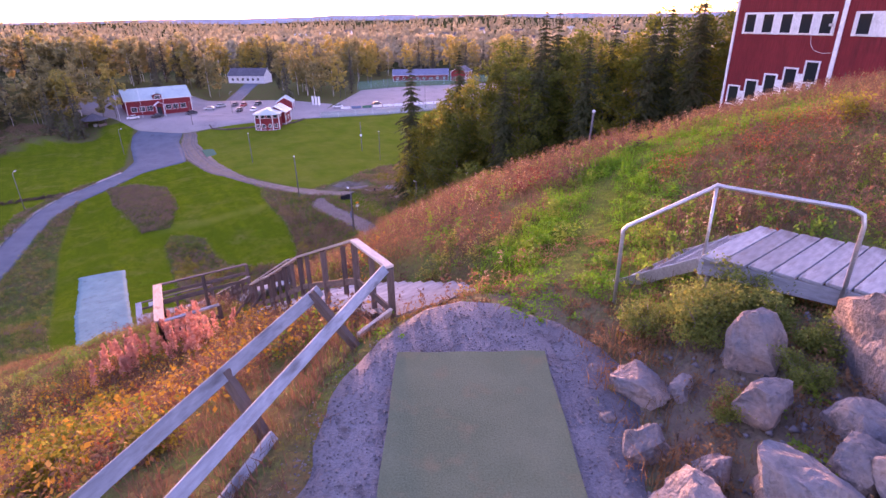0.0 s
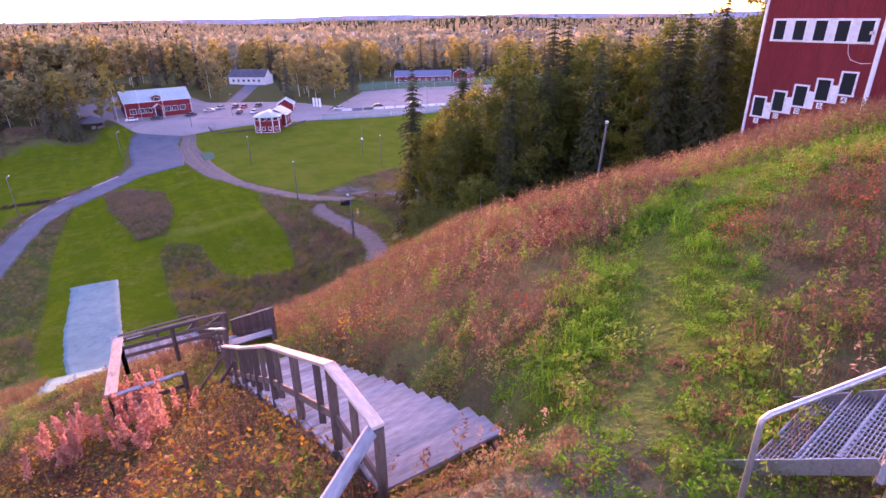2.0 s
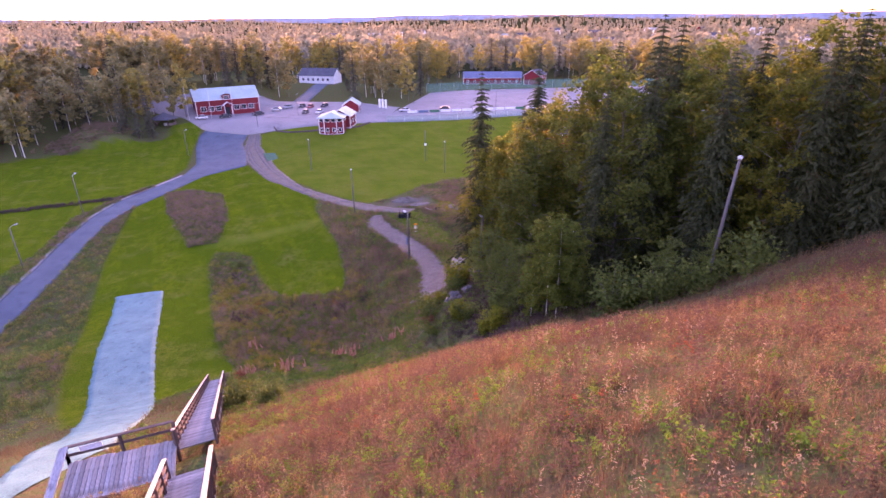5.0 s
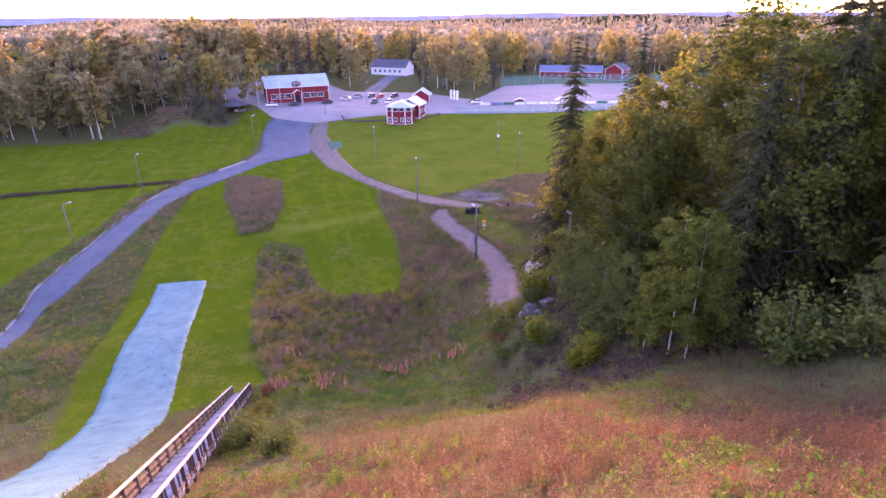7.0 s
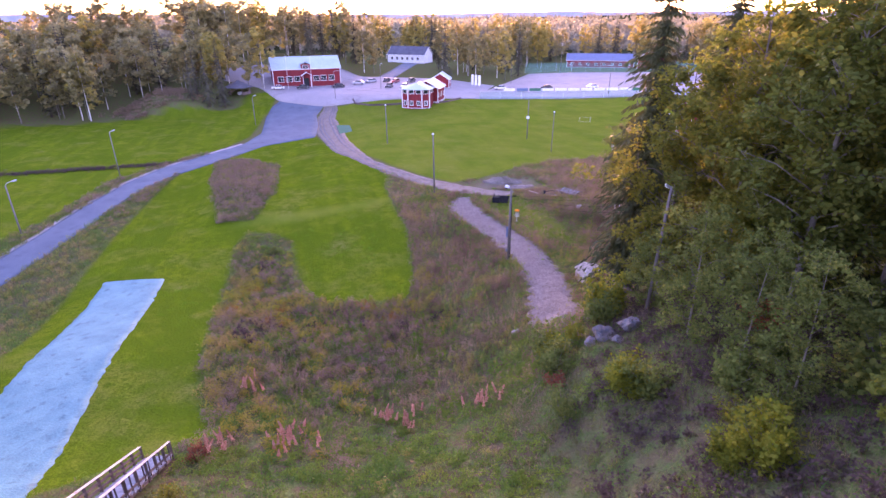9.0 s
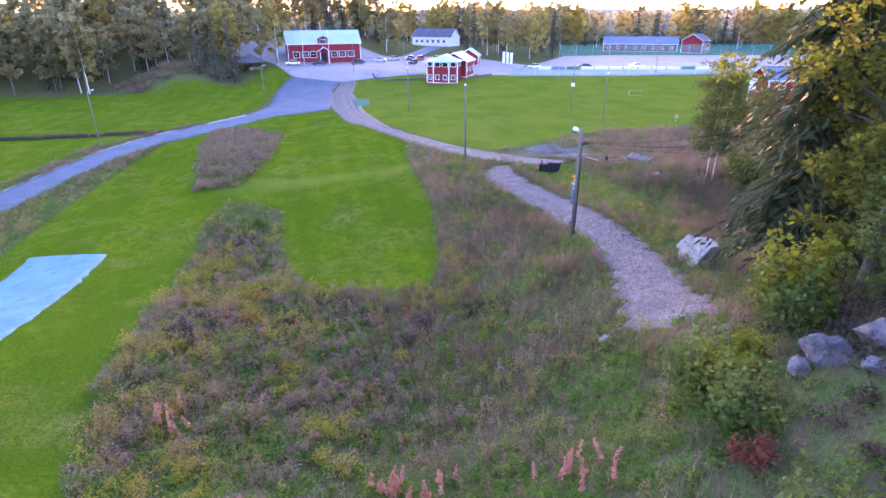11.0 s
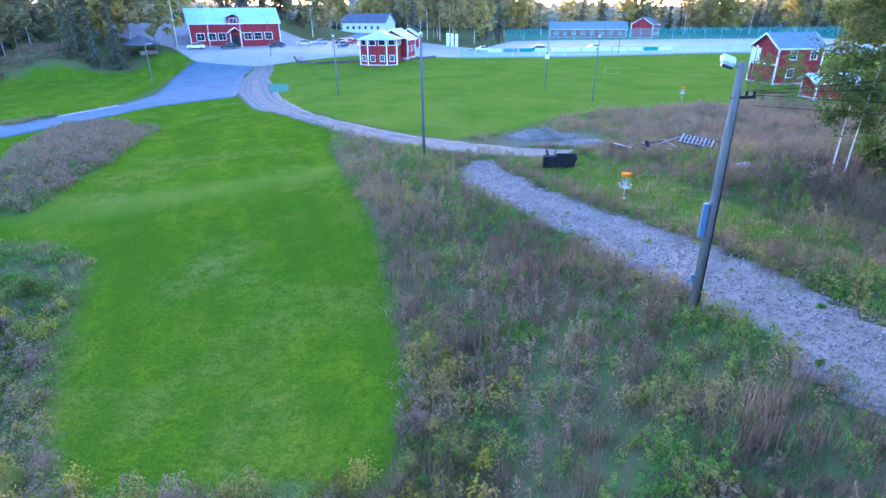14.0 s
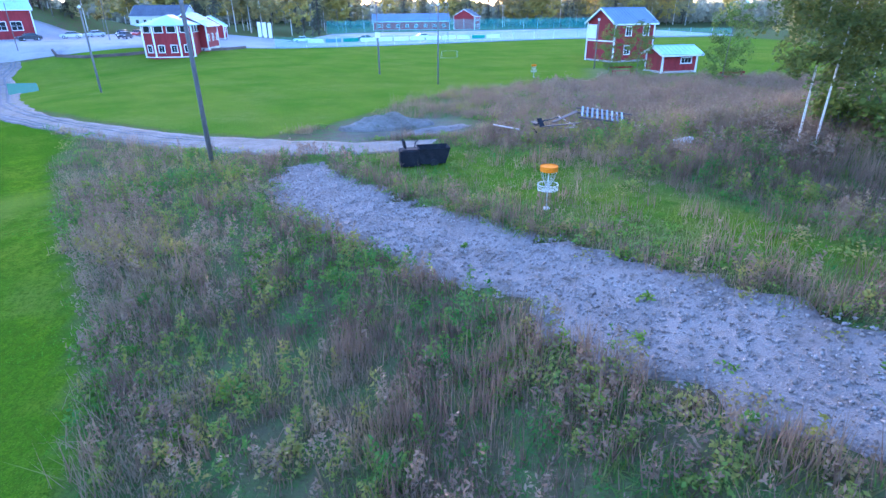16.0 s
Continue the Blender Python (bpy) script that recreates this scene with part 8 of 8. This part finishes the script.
x, y = scatter(R, -24, -5, 12, 34, 3.2, lambda x, y: open_ground(x, y) * within(x, y, 0.35, 1.1, 2.0, 19) * ease((-5 - x + 0.3 * (14 - y)) / 3 + 1.0))
mounds("green_leaved_weeds", "green and yellow weeds beside the stairs", x, y, R, 60, (0.15, 0.45), (0.15, 0.45), 0.045, M_MOUND)
# orange, fresh green and dark clumps at the hill foot
clumps("orange_shrubs", "orange-brown leafy shrubs among the hill-foot weeds", [(-34.0, 74.4), (-35.5, 74.3), (-35.8, 76.8), (-25.3, 78.0), (-41.7, 79.8), (-39.7, 74.9), (-28.3, 79.7)], 0.55, 7, 110, (0.25, 0.6), (0.4, 0.9), 0.05, M_ORANGEWEED)
clumps("green_leaved_weeds", "fresh green nettle beds at the hill foot", [(-28.5, 73.0), (-26.1, 74.5), (-24.4, 75.9), (-28.5, 76.0), (-21.4, 75.5), (-32.6, 71.3), (-29.0, 71.7), (-19.8, 76.3)], 1.0, 22, 70, (0.25, 0.6), (0.25, 0.6), 0.06, M_PATHGRASS)
clumps("withered_stalks", "dark withered thickets between the hill-foot weeds", [(-31.5, 74.9), (-35.6, 72.8), (-27.1, 77.3), (-31.4, 72.6), (-23.3, 76.6), (-44.3, 85.9), (-30.3, 78.1), (-35.9, 71.7), (-34.9, 70.0), (-20.0, 78.6)], 0.8, 14, 80, (0.25, 0.6), (0.3, 0.8), 0.055, M_DARKCLUMP)
# brown brush at the edge of the wood behind the field
x, y = scatter(R, -160, -127, 158, 192, 0.5, lambda x, y: inside(x, y, BRUSH, 2.0))
mounds("brush", "brown brush covering the knoll at the edge of the wood", x, y, R, 110, (0.8, 1.8), (0.6, 1.8), 0.16, M_BRUSH)
x, y = scatter(R, -90, -50, 92, 134, 3.2, lambda x, y: inside(x, y, HUMP, 0.8) * (0.35 + 0.65 * within(x, y, 0.25, 0.9, 2.5, 9)))
mounds("brush", "brown withered stalks covering the hump", x, y, R, 60, (0.3, 0.7), (0.5, 1.1), 0.085, M_BRUSH)
x, y = scatter(R, -95, -76, 70, 135, 2.2, lambda x, y: open_ground(x, y) * ease((y - 84) / 20) * within(x, y, 0.3, 1.1, 3.0, 10))
mounds("brush", "brown withered stalks along the lane", x, y, R, 50, (0.3, 0.7), (0.4, 0.9), 0.085, M_BRUSH)
# ditch weeds share the darkened undergrowth tones
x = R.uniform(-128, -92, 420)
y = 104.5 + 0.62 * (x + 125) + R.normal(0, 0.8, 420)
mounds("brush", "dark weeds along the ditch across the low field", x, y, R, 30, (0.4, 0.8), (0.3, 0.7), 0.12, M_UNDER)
# bushy herbs at the hill foot and on the bank
x, y = scatter(R, -52, -8, 54, 124, 1.5, lambda x, y: open_ground(x, y) * (0.10 + 0.9 * ease((-24 - x) / 6) * ease((92 - y) / 8)))
mounds("bushy_weeds", "bushy green, yellow and brown weeds beside the lawn", x, y, R, 80, (0.25, 0.6), (0.3, 0.75), 0.06, M_MOUND)
x, y = scatter(R, -52, -4, 52, 124, 3.6, lambda x, y: open_ground(x, y) * within(x, y, -0.1, 0.4, 2.8, 8))
mounds("green_leaved_weeds", "low green leaves spreading under the weeds", x, y, R, 55, (0.25, 0.55), (0.12, 0.32), 0.06, M_FRESH)
x, y = scatter(R, -20, 12, 84, 142, 1.2, lambda x, y: open_ground(x, y) * ease((ripple(x + 3, y + 5, 0.4) + 0.2) / 0.6))
mounds("bushy_weeds", "leafy green and brown weeds beside the track", x, y, R, 60, (0.25, 0.5), (0.2, 0.6), 0.06, M_MOUND)
x, y = scatter(R, -90, -38, 36, 132, 1.0, lambda x, y: open_ground(x, y) * ((x < -50) | (y < 58)))
mounds("bushy_weeds", "brown and green weeds on the hump and along the lane", x, y, R, 50, (0.3, 0.7), (0.3, 0.8), 0.085, M_MOUND)


# ---------------------------------------------------------------- single shrubs and plumes
def shrub(label, w, h, leaf, seed, n, size):
    rng_ = np.random.default_rng(seed)
    ob = thing("shrub", label, "shrub", "shrubs")
    sh, tips = Shape(), []
    for i in range(16):
        a = rng_.uniform(0, 2 * np.pi)
        e = np.array([math.cos(a) * w * rng_.uniform(0.1, 1), math.sin(a) * w * rng_.uniform(0.1, 1), h * rng_.uniform(0.3, 1.05)])
        sh.tube([(0, 0, -0.1), e * (0.4, 0.4, 0.55), e], [0.018, 0.012, 0.004], 4)
        tips += [e, e * 0.75, e * (0.8, 0.8, 0.5)]
    part("stem", sh, M_BARKGREY, ob)
    tips = np.array(tips)
    c = tips[rng_.integers(0, len(tips), n)] + rng_.normal(0, 1, (n, 3)) * (w * 0.17, w * 0.17, h * 0.11)
    c[:, 2] = np.abs(c[:, 2]) + 0.03
    part("foliage", leaves("foliage", c, size, rng_, 0.4), leaf, ob)
    return ob


GREEN_SHRUB = Kind([shrub("dense green willow shrub in the grass", 1.0, 1.5, M_LEAFBUSH, 50 + i, 1500, 0.10) for i in range(2)])
LIME_SHRUB = Kind([shrub("bright yellow-green willow shrub at the wood edge", 0.8, 1.5, M_LIME, 58 + i, 2400, 0.09) for i in range(2)])
YELLOW_SHRUB = Kind([shrub("yellowing autumn shrub among the weeds", 0.9, 1.0, M_LEAFGOLD, 60 + i, 900, 0.08) for i in range(2)])
RED_SHRUB = Kind([shrub("red-leaved autumn shrub on the slope", 0.7, 0.9, M_LEAFRED, 65, 900, 0.08)])
TEE_SHRUB = Kind([shrub("low dark green juniper-like shrub between the boulders", 0.55, 0.6, M_LEAFBUSH, 70 + i, 4200, 0.03) for i in range(2)])
for i, (x, y, s) in enumerate(((2.75, 5.05, 0.8), (3.3, 5.6, 0.8), (2.9, 5.55, 0.75), (3.9, 5.85, 0.6), (2.5, 3.9, 0.4), (2.35, 5.45, 0.6), (3.6, 5.2, 0.7), (3.3, 4.2, 0.45), (3.7, 4.7, 0.6))):
    TEE_SHRUB.put(i, x, y, 70 * i, s)
for i, (x, y, s) in enumerate(((-1.5, 55.7, 0.8), (-0.6, 56.6, 0.9), (-9.2, 64.5, 1.2), (-9.8, 66.6, 1.4), (-6.9, 69.9, 1.4), (-4.8, 60.3, 1.3), (4.8, 50.4, 1.5), (6.2, 46.3, 1.8), (-1.5, 58.6, 1.4), (4.6, 62.6, 1.6), (9.0, 45.5, 1.6), (11.0, 44.5, 1.5), (13.2, 43.6, 1.7), (-2.4, 105.8, 1.8), (-1.2, 104.6, 2.0), (-2.6, 108.2, 1.6), (0.4, 106.5, 2.2), (-16.0, 40.3, 1.2), (-19.2, 41.3, 1.2), (2.5, 57.0, 1.8), (7.0, 48.5, 1.8), (-8.5, 60.0, 1.0))):
    GREEN_SHRUB.put(i, x, y, 57 * i, s)
for i, (x, y, s) in enumerate(((-1.8, 53.5, 1.35), (-2.6, 54.0, 0.9), (-5.7, 60.7, 1.25), (-5.3, 60.3, 0.9), (-6.6, 71.2, 1.9), (-9.6, 66.2, 1.1), (-8.4, 67.8, 0.7), (7.2, 47.0, 1.0))):
    LIME_SHRUB.put(i, x, y, 77 * i, s)
for i, (x, y, s) in enumerate(((-24.6, 50.6, 1.2), (-1.0, 55.0, 1.1), (-1.9, 56.4, 0.9), (-6.3, 71.0, 1.3), (-42.1, 81.8, 0.6), (-34.2, 75.4, 0.5), (-24.9, 84.6, 0.6), (-44.6, 87.4, 0.6), (-8.4, 8.5, 0.6), (-5.2, 5.6, 0.6), (-4.6, 4.6, 0.55), (-7.7, 10.0, 0.55), (-3.4, 4.9, 0.5), (-38.0, 74.0, 0.5), (-46.5, 84.5, 0.5), (-20.0, 42.5, 1.0), (-21.5, 46.0, 1.0), (9.7, 13.4, 0.6))):
    YELLOW_SHRUB.put(i, x, y, 77 * i, s)
for i, (x, y, s) in enumerate(((-9.0, 62.8, 0.9), (-33.0, 77.0, 0.4), (0.5, 64.0, 1.4), (3.2, 55.0, 1.2), (-27.6, 55.6, 0.9))):
    RED_SHRUB.put(i, x, y, 49 * i, s)


thick = random.Random(17)
for i in range(46):
    x, y = thick.uniform(-5, 22), thick.uniform(49, 80)
    if y > 56 - 0.35 * x and x > -2 + 0.1 * (y - 60):
        GREEN_SHRUB.put(i, x, y, 57 * i, thick.uniform(0.9, 1.9), "dense green thicket shrub under the trees")
for i in range(34):
    x, y = thick.uniform(-47, -24), thick.uniform(64, 92)
    if float(open_ground(np.array([x]), np.array([y]))[0]) > 0.7:
        (YELLOW_SHRUB if i % 2 else GREEN_SHRUB).put(i, x, y, 57 * i, thick.uniform(0.35, 0.7), "low leafy shrub among the weeds")


def fireweed(name, label, spots, r, stems, h):
    """Fireweed gone to seed: stems with fluffy spindles."""
    x = np.concatenate([px + r.normal(0, s, stems) for px, py, s in spots])
    y = np.concatenate([py + r.normal(0, s, stems) for px, py, s in spots])
    z, n, m = heights(x, y), len(x), 110
    hh = r.uniform(h[0], h[1], n)
    t = r.uniform(0, 1, (n, m))
    rad = 0.11 * (1 - 0.8 * t) * r.uniform(0.3, 1, (n, m))
    a = r.uniform(0, 2 * np.pi, (n, m))
    lx, ly = r.normal(0, 0.12, n), r.normal(0, 0.12, n)
    c = np.stack([x[:, None] + lx[:, None] * t + rad * np.cos(a), y[:, None] + ly[:, None] * t + rad * np.sin(a), z[:, None] + hh[:, None] * (0.45 + 0.55 * t)], 2).reshape(-1, 3)
    tagged(part(name, leaves(name, c, 0.055, r, 0.1, 2.0), M_PLUME), label, "fireweed", kind="stuff")
    tufts("fireweed_stems", "reddish fireweed stems and leaves", x, y, r, 5, (h[0] * 0.7, h[1] * 0.75), 0.02, M_STRAW, 0.2, True, 0.08, "fireweed")


fireweed("fireweed_plumes", "pink fluffy fireweed plumes below the guard rail", [(-8.9, 12.8, 0.35), (-8.1, 14.0, 0.4), (-7.2, 13.0, 0.4), (-9.6, 13.6, 0.3), (-6.6, 12.4, 0.4), (-8.4, 14.9, 0.3)], R, 12, (0.9, 1.4))
fireweed("fireweed_plumes", "reddish fireweed plumes at the hill foot", [(-19.3, 63.3, 0.7), (-22.8, 58.1, 0.6), (-26.6, 56.9, 0.6), (-12.9, 63.8, 0.6), (-30, 63.8, 0.5), (-24, 59.2, 0.5), (-18.2, 62.6, 0.5)], R, 12, (0.9, 1.5))


def pebbles(name, label, x, y, z, size, r, material):
    """Loose crushed stones: small uneven lumps, one mesh."""
    n = len(x)
    tet = np.array([(1, 0, 0.1), (-0.4, 0.9, 0), (-0.5, -0.8, 0.1), (0.1, 0.05, 0.8), (0.0, 0.1, -0.6)])
    s = size * r.uniform(0.5, 1.6, (n, 1, 1))
    a = r.uniform(0, 2 * np.pi, n)
    c, d = np.cos(a)[:, None], np.sin(a)[:, None]
    v = tet[None] * (1 + r.normal(0, 0.25, (n, 5, 3)))
    v = np.stack([v[..., 0] * c - v[..., 1] * d, v[..., 0] * d + v[..., 1] * c, v[..., 2]], 2) * s + np.stack([x, y, z], 1)[:, None, :]
    f = np.array([(0, 1, 3), (1, 2, 3), (2, 0, 3), (1, 0, 4), (2, 1, 4), (0, 2, 4)])
    corner = (np.arange(n)[:, None, None] * 5 + f[None]).ravel()
    return tagged(part(name, tri_mesh(name, v.reshape(-1, 3), 6 * n, corner), material), label, "stones", kind="stuff")


M_STONES = foliage("crushed_stone_chips", [(0.09, 0.07, 0.055), (0.21, 0.165, 0.14), (0.31, 0.26, 0.23), (0.47, 0.41, 0.37)], 0.8, 0.0, 0.9)
M_PALESTONES = foliage("fine_gravel_chips", [(0.06, 0.06, 0.07), (0.11, 0.11, 0.125), (0.17, 0.17, 0.185), (0.27, 0.26, 0.275)], 0.8, 0.0, 0.9)
x, y = scatter(R, -29, -7.5, 71, 113, 62, lambda x, y: inside(x, y, TRACK_AREA, 0.3))
pebbles("stone_chips", "loose pale crushed stone on the track", x, y, heights(x, y) + 0.08, 0.042, R, M_STONES)
x, y = scatter(R, -1.5, 2.0, 0.5, 6.6, 420, lambda x, y: inside(x, y, TEE_AREA, 0.2) * ((x < -0.6) | (x > 1.13) | (y > 5.28)))
pebbles("stone_chips", "fine grey gravel round the tee mat", x, y, heights(x, y) + 0.04, 0.011, R, M_PALESTONES)


def heap(name, label, x, y, a, b, h, material, seed, turn=0.0):
    """A loose heap: a low lump with an uneven, broken surface that runs out into the ground."""
    sh, n, m = Shape(), 36, 12
    c, s_ = math.cos(radians(turn)), math.sin(radians(turn))
    rings = []
    for j in range(m + 1):
        r = j / m
        for i in range(n):
            t = 2 * math.pi * i / n
            px, py = a * r * math.cos(t), b * r * math.sin(t)
            k = Vector((px * 0.8 + seed, py * 0.8, seed))
            z = h * (1 - r) ** 0.8 * (0.75 + 0.6 * noise.noise(k)) + 0.16 * noise.noise(k * 3.1) + 0.07 * noise.noise(k * 9)
            wx, wy = x + c * px - s_ * py, y + s_ * px + c * py
            sh.v.append((wx, wy, ground_z(wx, wy) + (z if j < m else -0.2)))
    for j in range(m):
        for i in range(n):
            sh.f.append((j * n + i, j * n + (i + 1) % n, (j + 1) * n + (i + 1) % n, (j + 1) * n + i))
    return tagged(part(name, sh, material), label, "heap")


heap("soil_mound", "heap of grey soil and rubble at the field edge", -23.0, 122.2, 3.4, 1.5, 1.2, M_ROADDIRT, 3.0, 8)
heap("sand_spread", "spread of pale sand beside the soil heap", -19.8, 119.8, 2.6, 1.0, 0.25, M_GRAVEL, 8.0, 20)
gx, gy = np.array([-16.6, -14.4, -12.6, -16.9, -20.5, -13.9, -17.6, -12.2]), np.array([92.8, 92.0, 89.0, 95.6, 100.2, 85.6, 94.3, 90.6])
ex_, ey_ = [], []
for side in (TRACK_AREA[:9], TRACK_AREA[9:]):
    for q in resample(side, 70):
        ex_.append(q[0] + R.normal(0, 0.35))
        ey_.append(q[1] + R.normal(0, 0.35))
mounds("green_leaved_weeds", "green weeds creeping over the edge of the gravel track", np.array(ex_), np.array(ey_), R, 50, (0.2, 0.6), (0.12, 0.45), 0.05, M_MOUND)
mounds("gravel_weeds", "small bright green weeds on the gravel", gx, gy, R, 60, (0.12, 0.3), (0.1, 0.25), 0.06, M_FRESH)

# grass, rubble and red-brown tufts between the boulders
x, y = scatter(R, 1.5, 4.8, 1.4, 5.8, 75, lambda x, y: 0.2 + 0.8 * within(x, y, 0.4, 1.1, 0.8, 12))
tufts("heath_grass", "brown and red grass between the boulders", x, y, R, 7, (0.10, 0.4), 0.010, M_RUST, 0.5, True, 0.06)
x, y = scatter(R, 1.2, 4.4, 0.8, 5.6, 70, lambda x, y: 0.6 + 0 * x)
pebbles("stone_chips", "grey rubble between the boulders", x, y, heights(x, y) + 0.02, 0.03, R, M_PALESTONES)
x, y = scatter(R, -2.2, 3.2, 3.5, 7.6, 130, lambda x, y: inside(x, y, TEE_AREA, 0.9) * (1 - inside(x, y, TEE_AREA, 0.12)) * 1.6)
tufts("short_grass", "short grass creeping over the gravel edge", x, y, R, 6, (0.03, 0.13), 0.008, M_GRASS, 0.9, True, 0.05)
x, y = scatter(R, -2.6, 3.6, 3.0, 8.6, 150, lambda x, y: inside(x, y, TEE_AREA, 1.6) * (1 - inside(x, y, TEE_AREA, 0.35)) * within(x, y, 0.35, 1.1, 0.7, 13) * (1 - inside(x, y, STAIRS_AREA, 0.2)))
tufts("dry_grass", "trodden straw and dry grass round the gravel", x, y, R, 6, (0.03, 0.10), 0.010, M_TAN, 1.3, True, 0.07)
x, y = scatter(R, -4.2, -0.6, 0.8, 8.0, 34, lambda x, y: inside(x, y, RAIL_AREA, 0.4) * open_ground(x, y))
tufts("heath_grass", "brown grass under the leaning guard rail", x, y, R, 12, (0.14, 0.42), 0.013, M_DARKHEATH, 0.6, True, 0.09)
x, y = scatter(R, -1.2, 4.2, 5.6, 9.6, 26, lambda x, y: (1 - inside(x, y, TEE_AREA, 0.25)) * (1 - inside(x, y, STAIRS_AREA, 0.2)) * (1 - inside(x, y, TRODDEN, 0.4)) * within(x, y, 0.38, 1.1, 0.7, 28))
mounds("green_leaved_weeds", "low green leaves in the trodden ground beyond the tee", x, y, R, 34, (0.06, 0.18), (0.03, 0.12), 0.022, M_PATHGRASS)
x, y = scatter(R, -1.2, 3.6, 5.6, 9.0, 26, lambda x, y: (1 - inside(x, y, TEE_AREA, 0.2)) * (1 - inside(x, y, STAIRS_AREA, 0.2)) * within(x, y, -0.1, 0.5, 0.7, 28))
mounds("dry_grass", "matted straw in the trodden ground beyond the tee", x, y, R, 30, (0.06, 0.18), (0.02, 0.07), 0.024, M_RUST)
x, y = scatter(R, 1.6, 5.0, 0.8, 5.4, 16, lambda x, y: within(x, y, 0.4, 1.1, 0.7, 29))
mounds("heath_tufts", "brown and rusty tufts between the boulders", x, y, R, 60, (0.08, 0.24), (0.08, 0.32), 0.022, M_RUST)
x, y = scatter(R, 1.6, 5.0, 0.8, 5.4, 7, lambda x, y: within(x, y, 0.62, 1.1, 0.6, 30))
mounds("green_leaved_weeds", "yellow-green tufts between the boulders", x, y, R, 60, (0.08, 0.22), (0.06, 0.25), 0.022, M_FRESH)
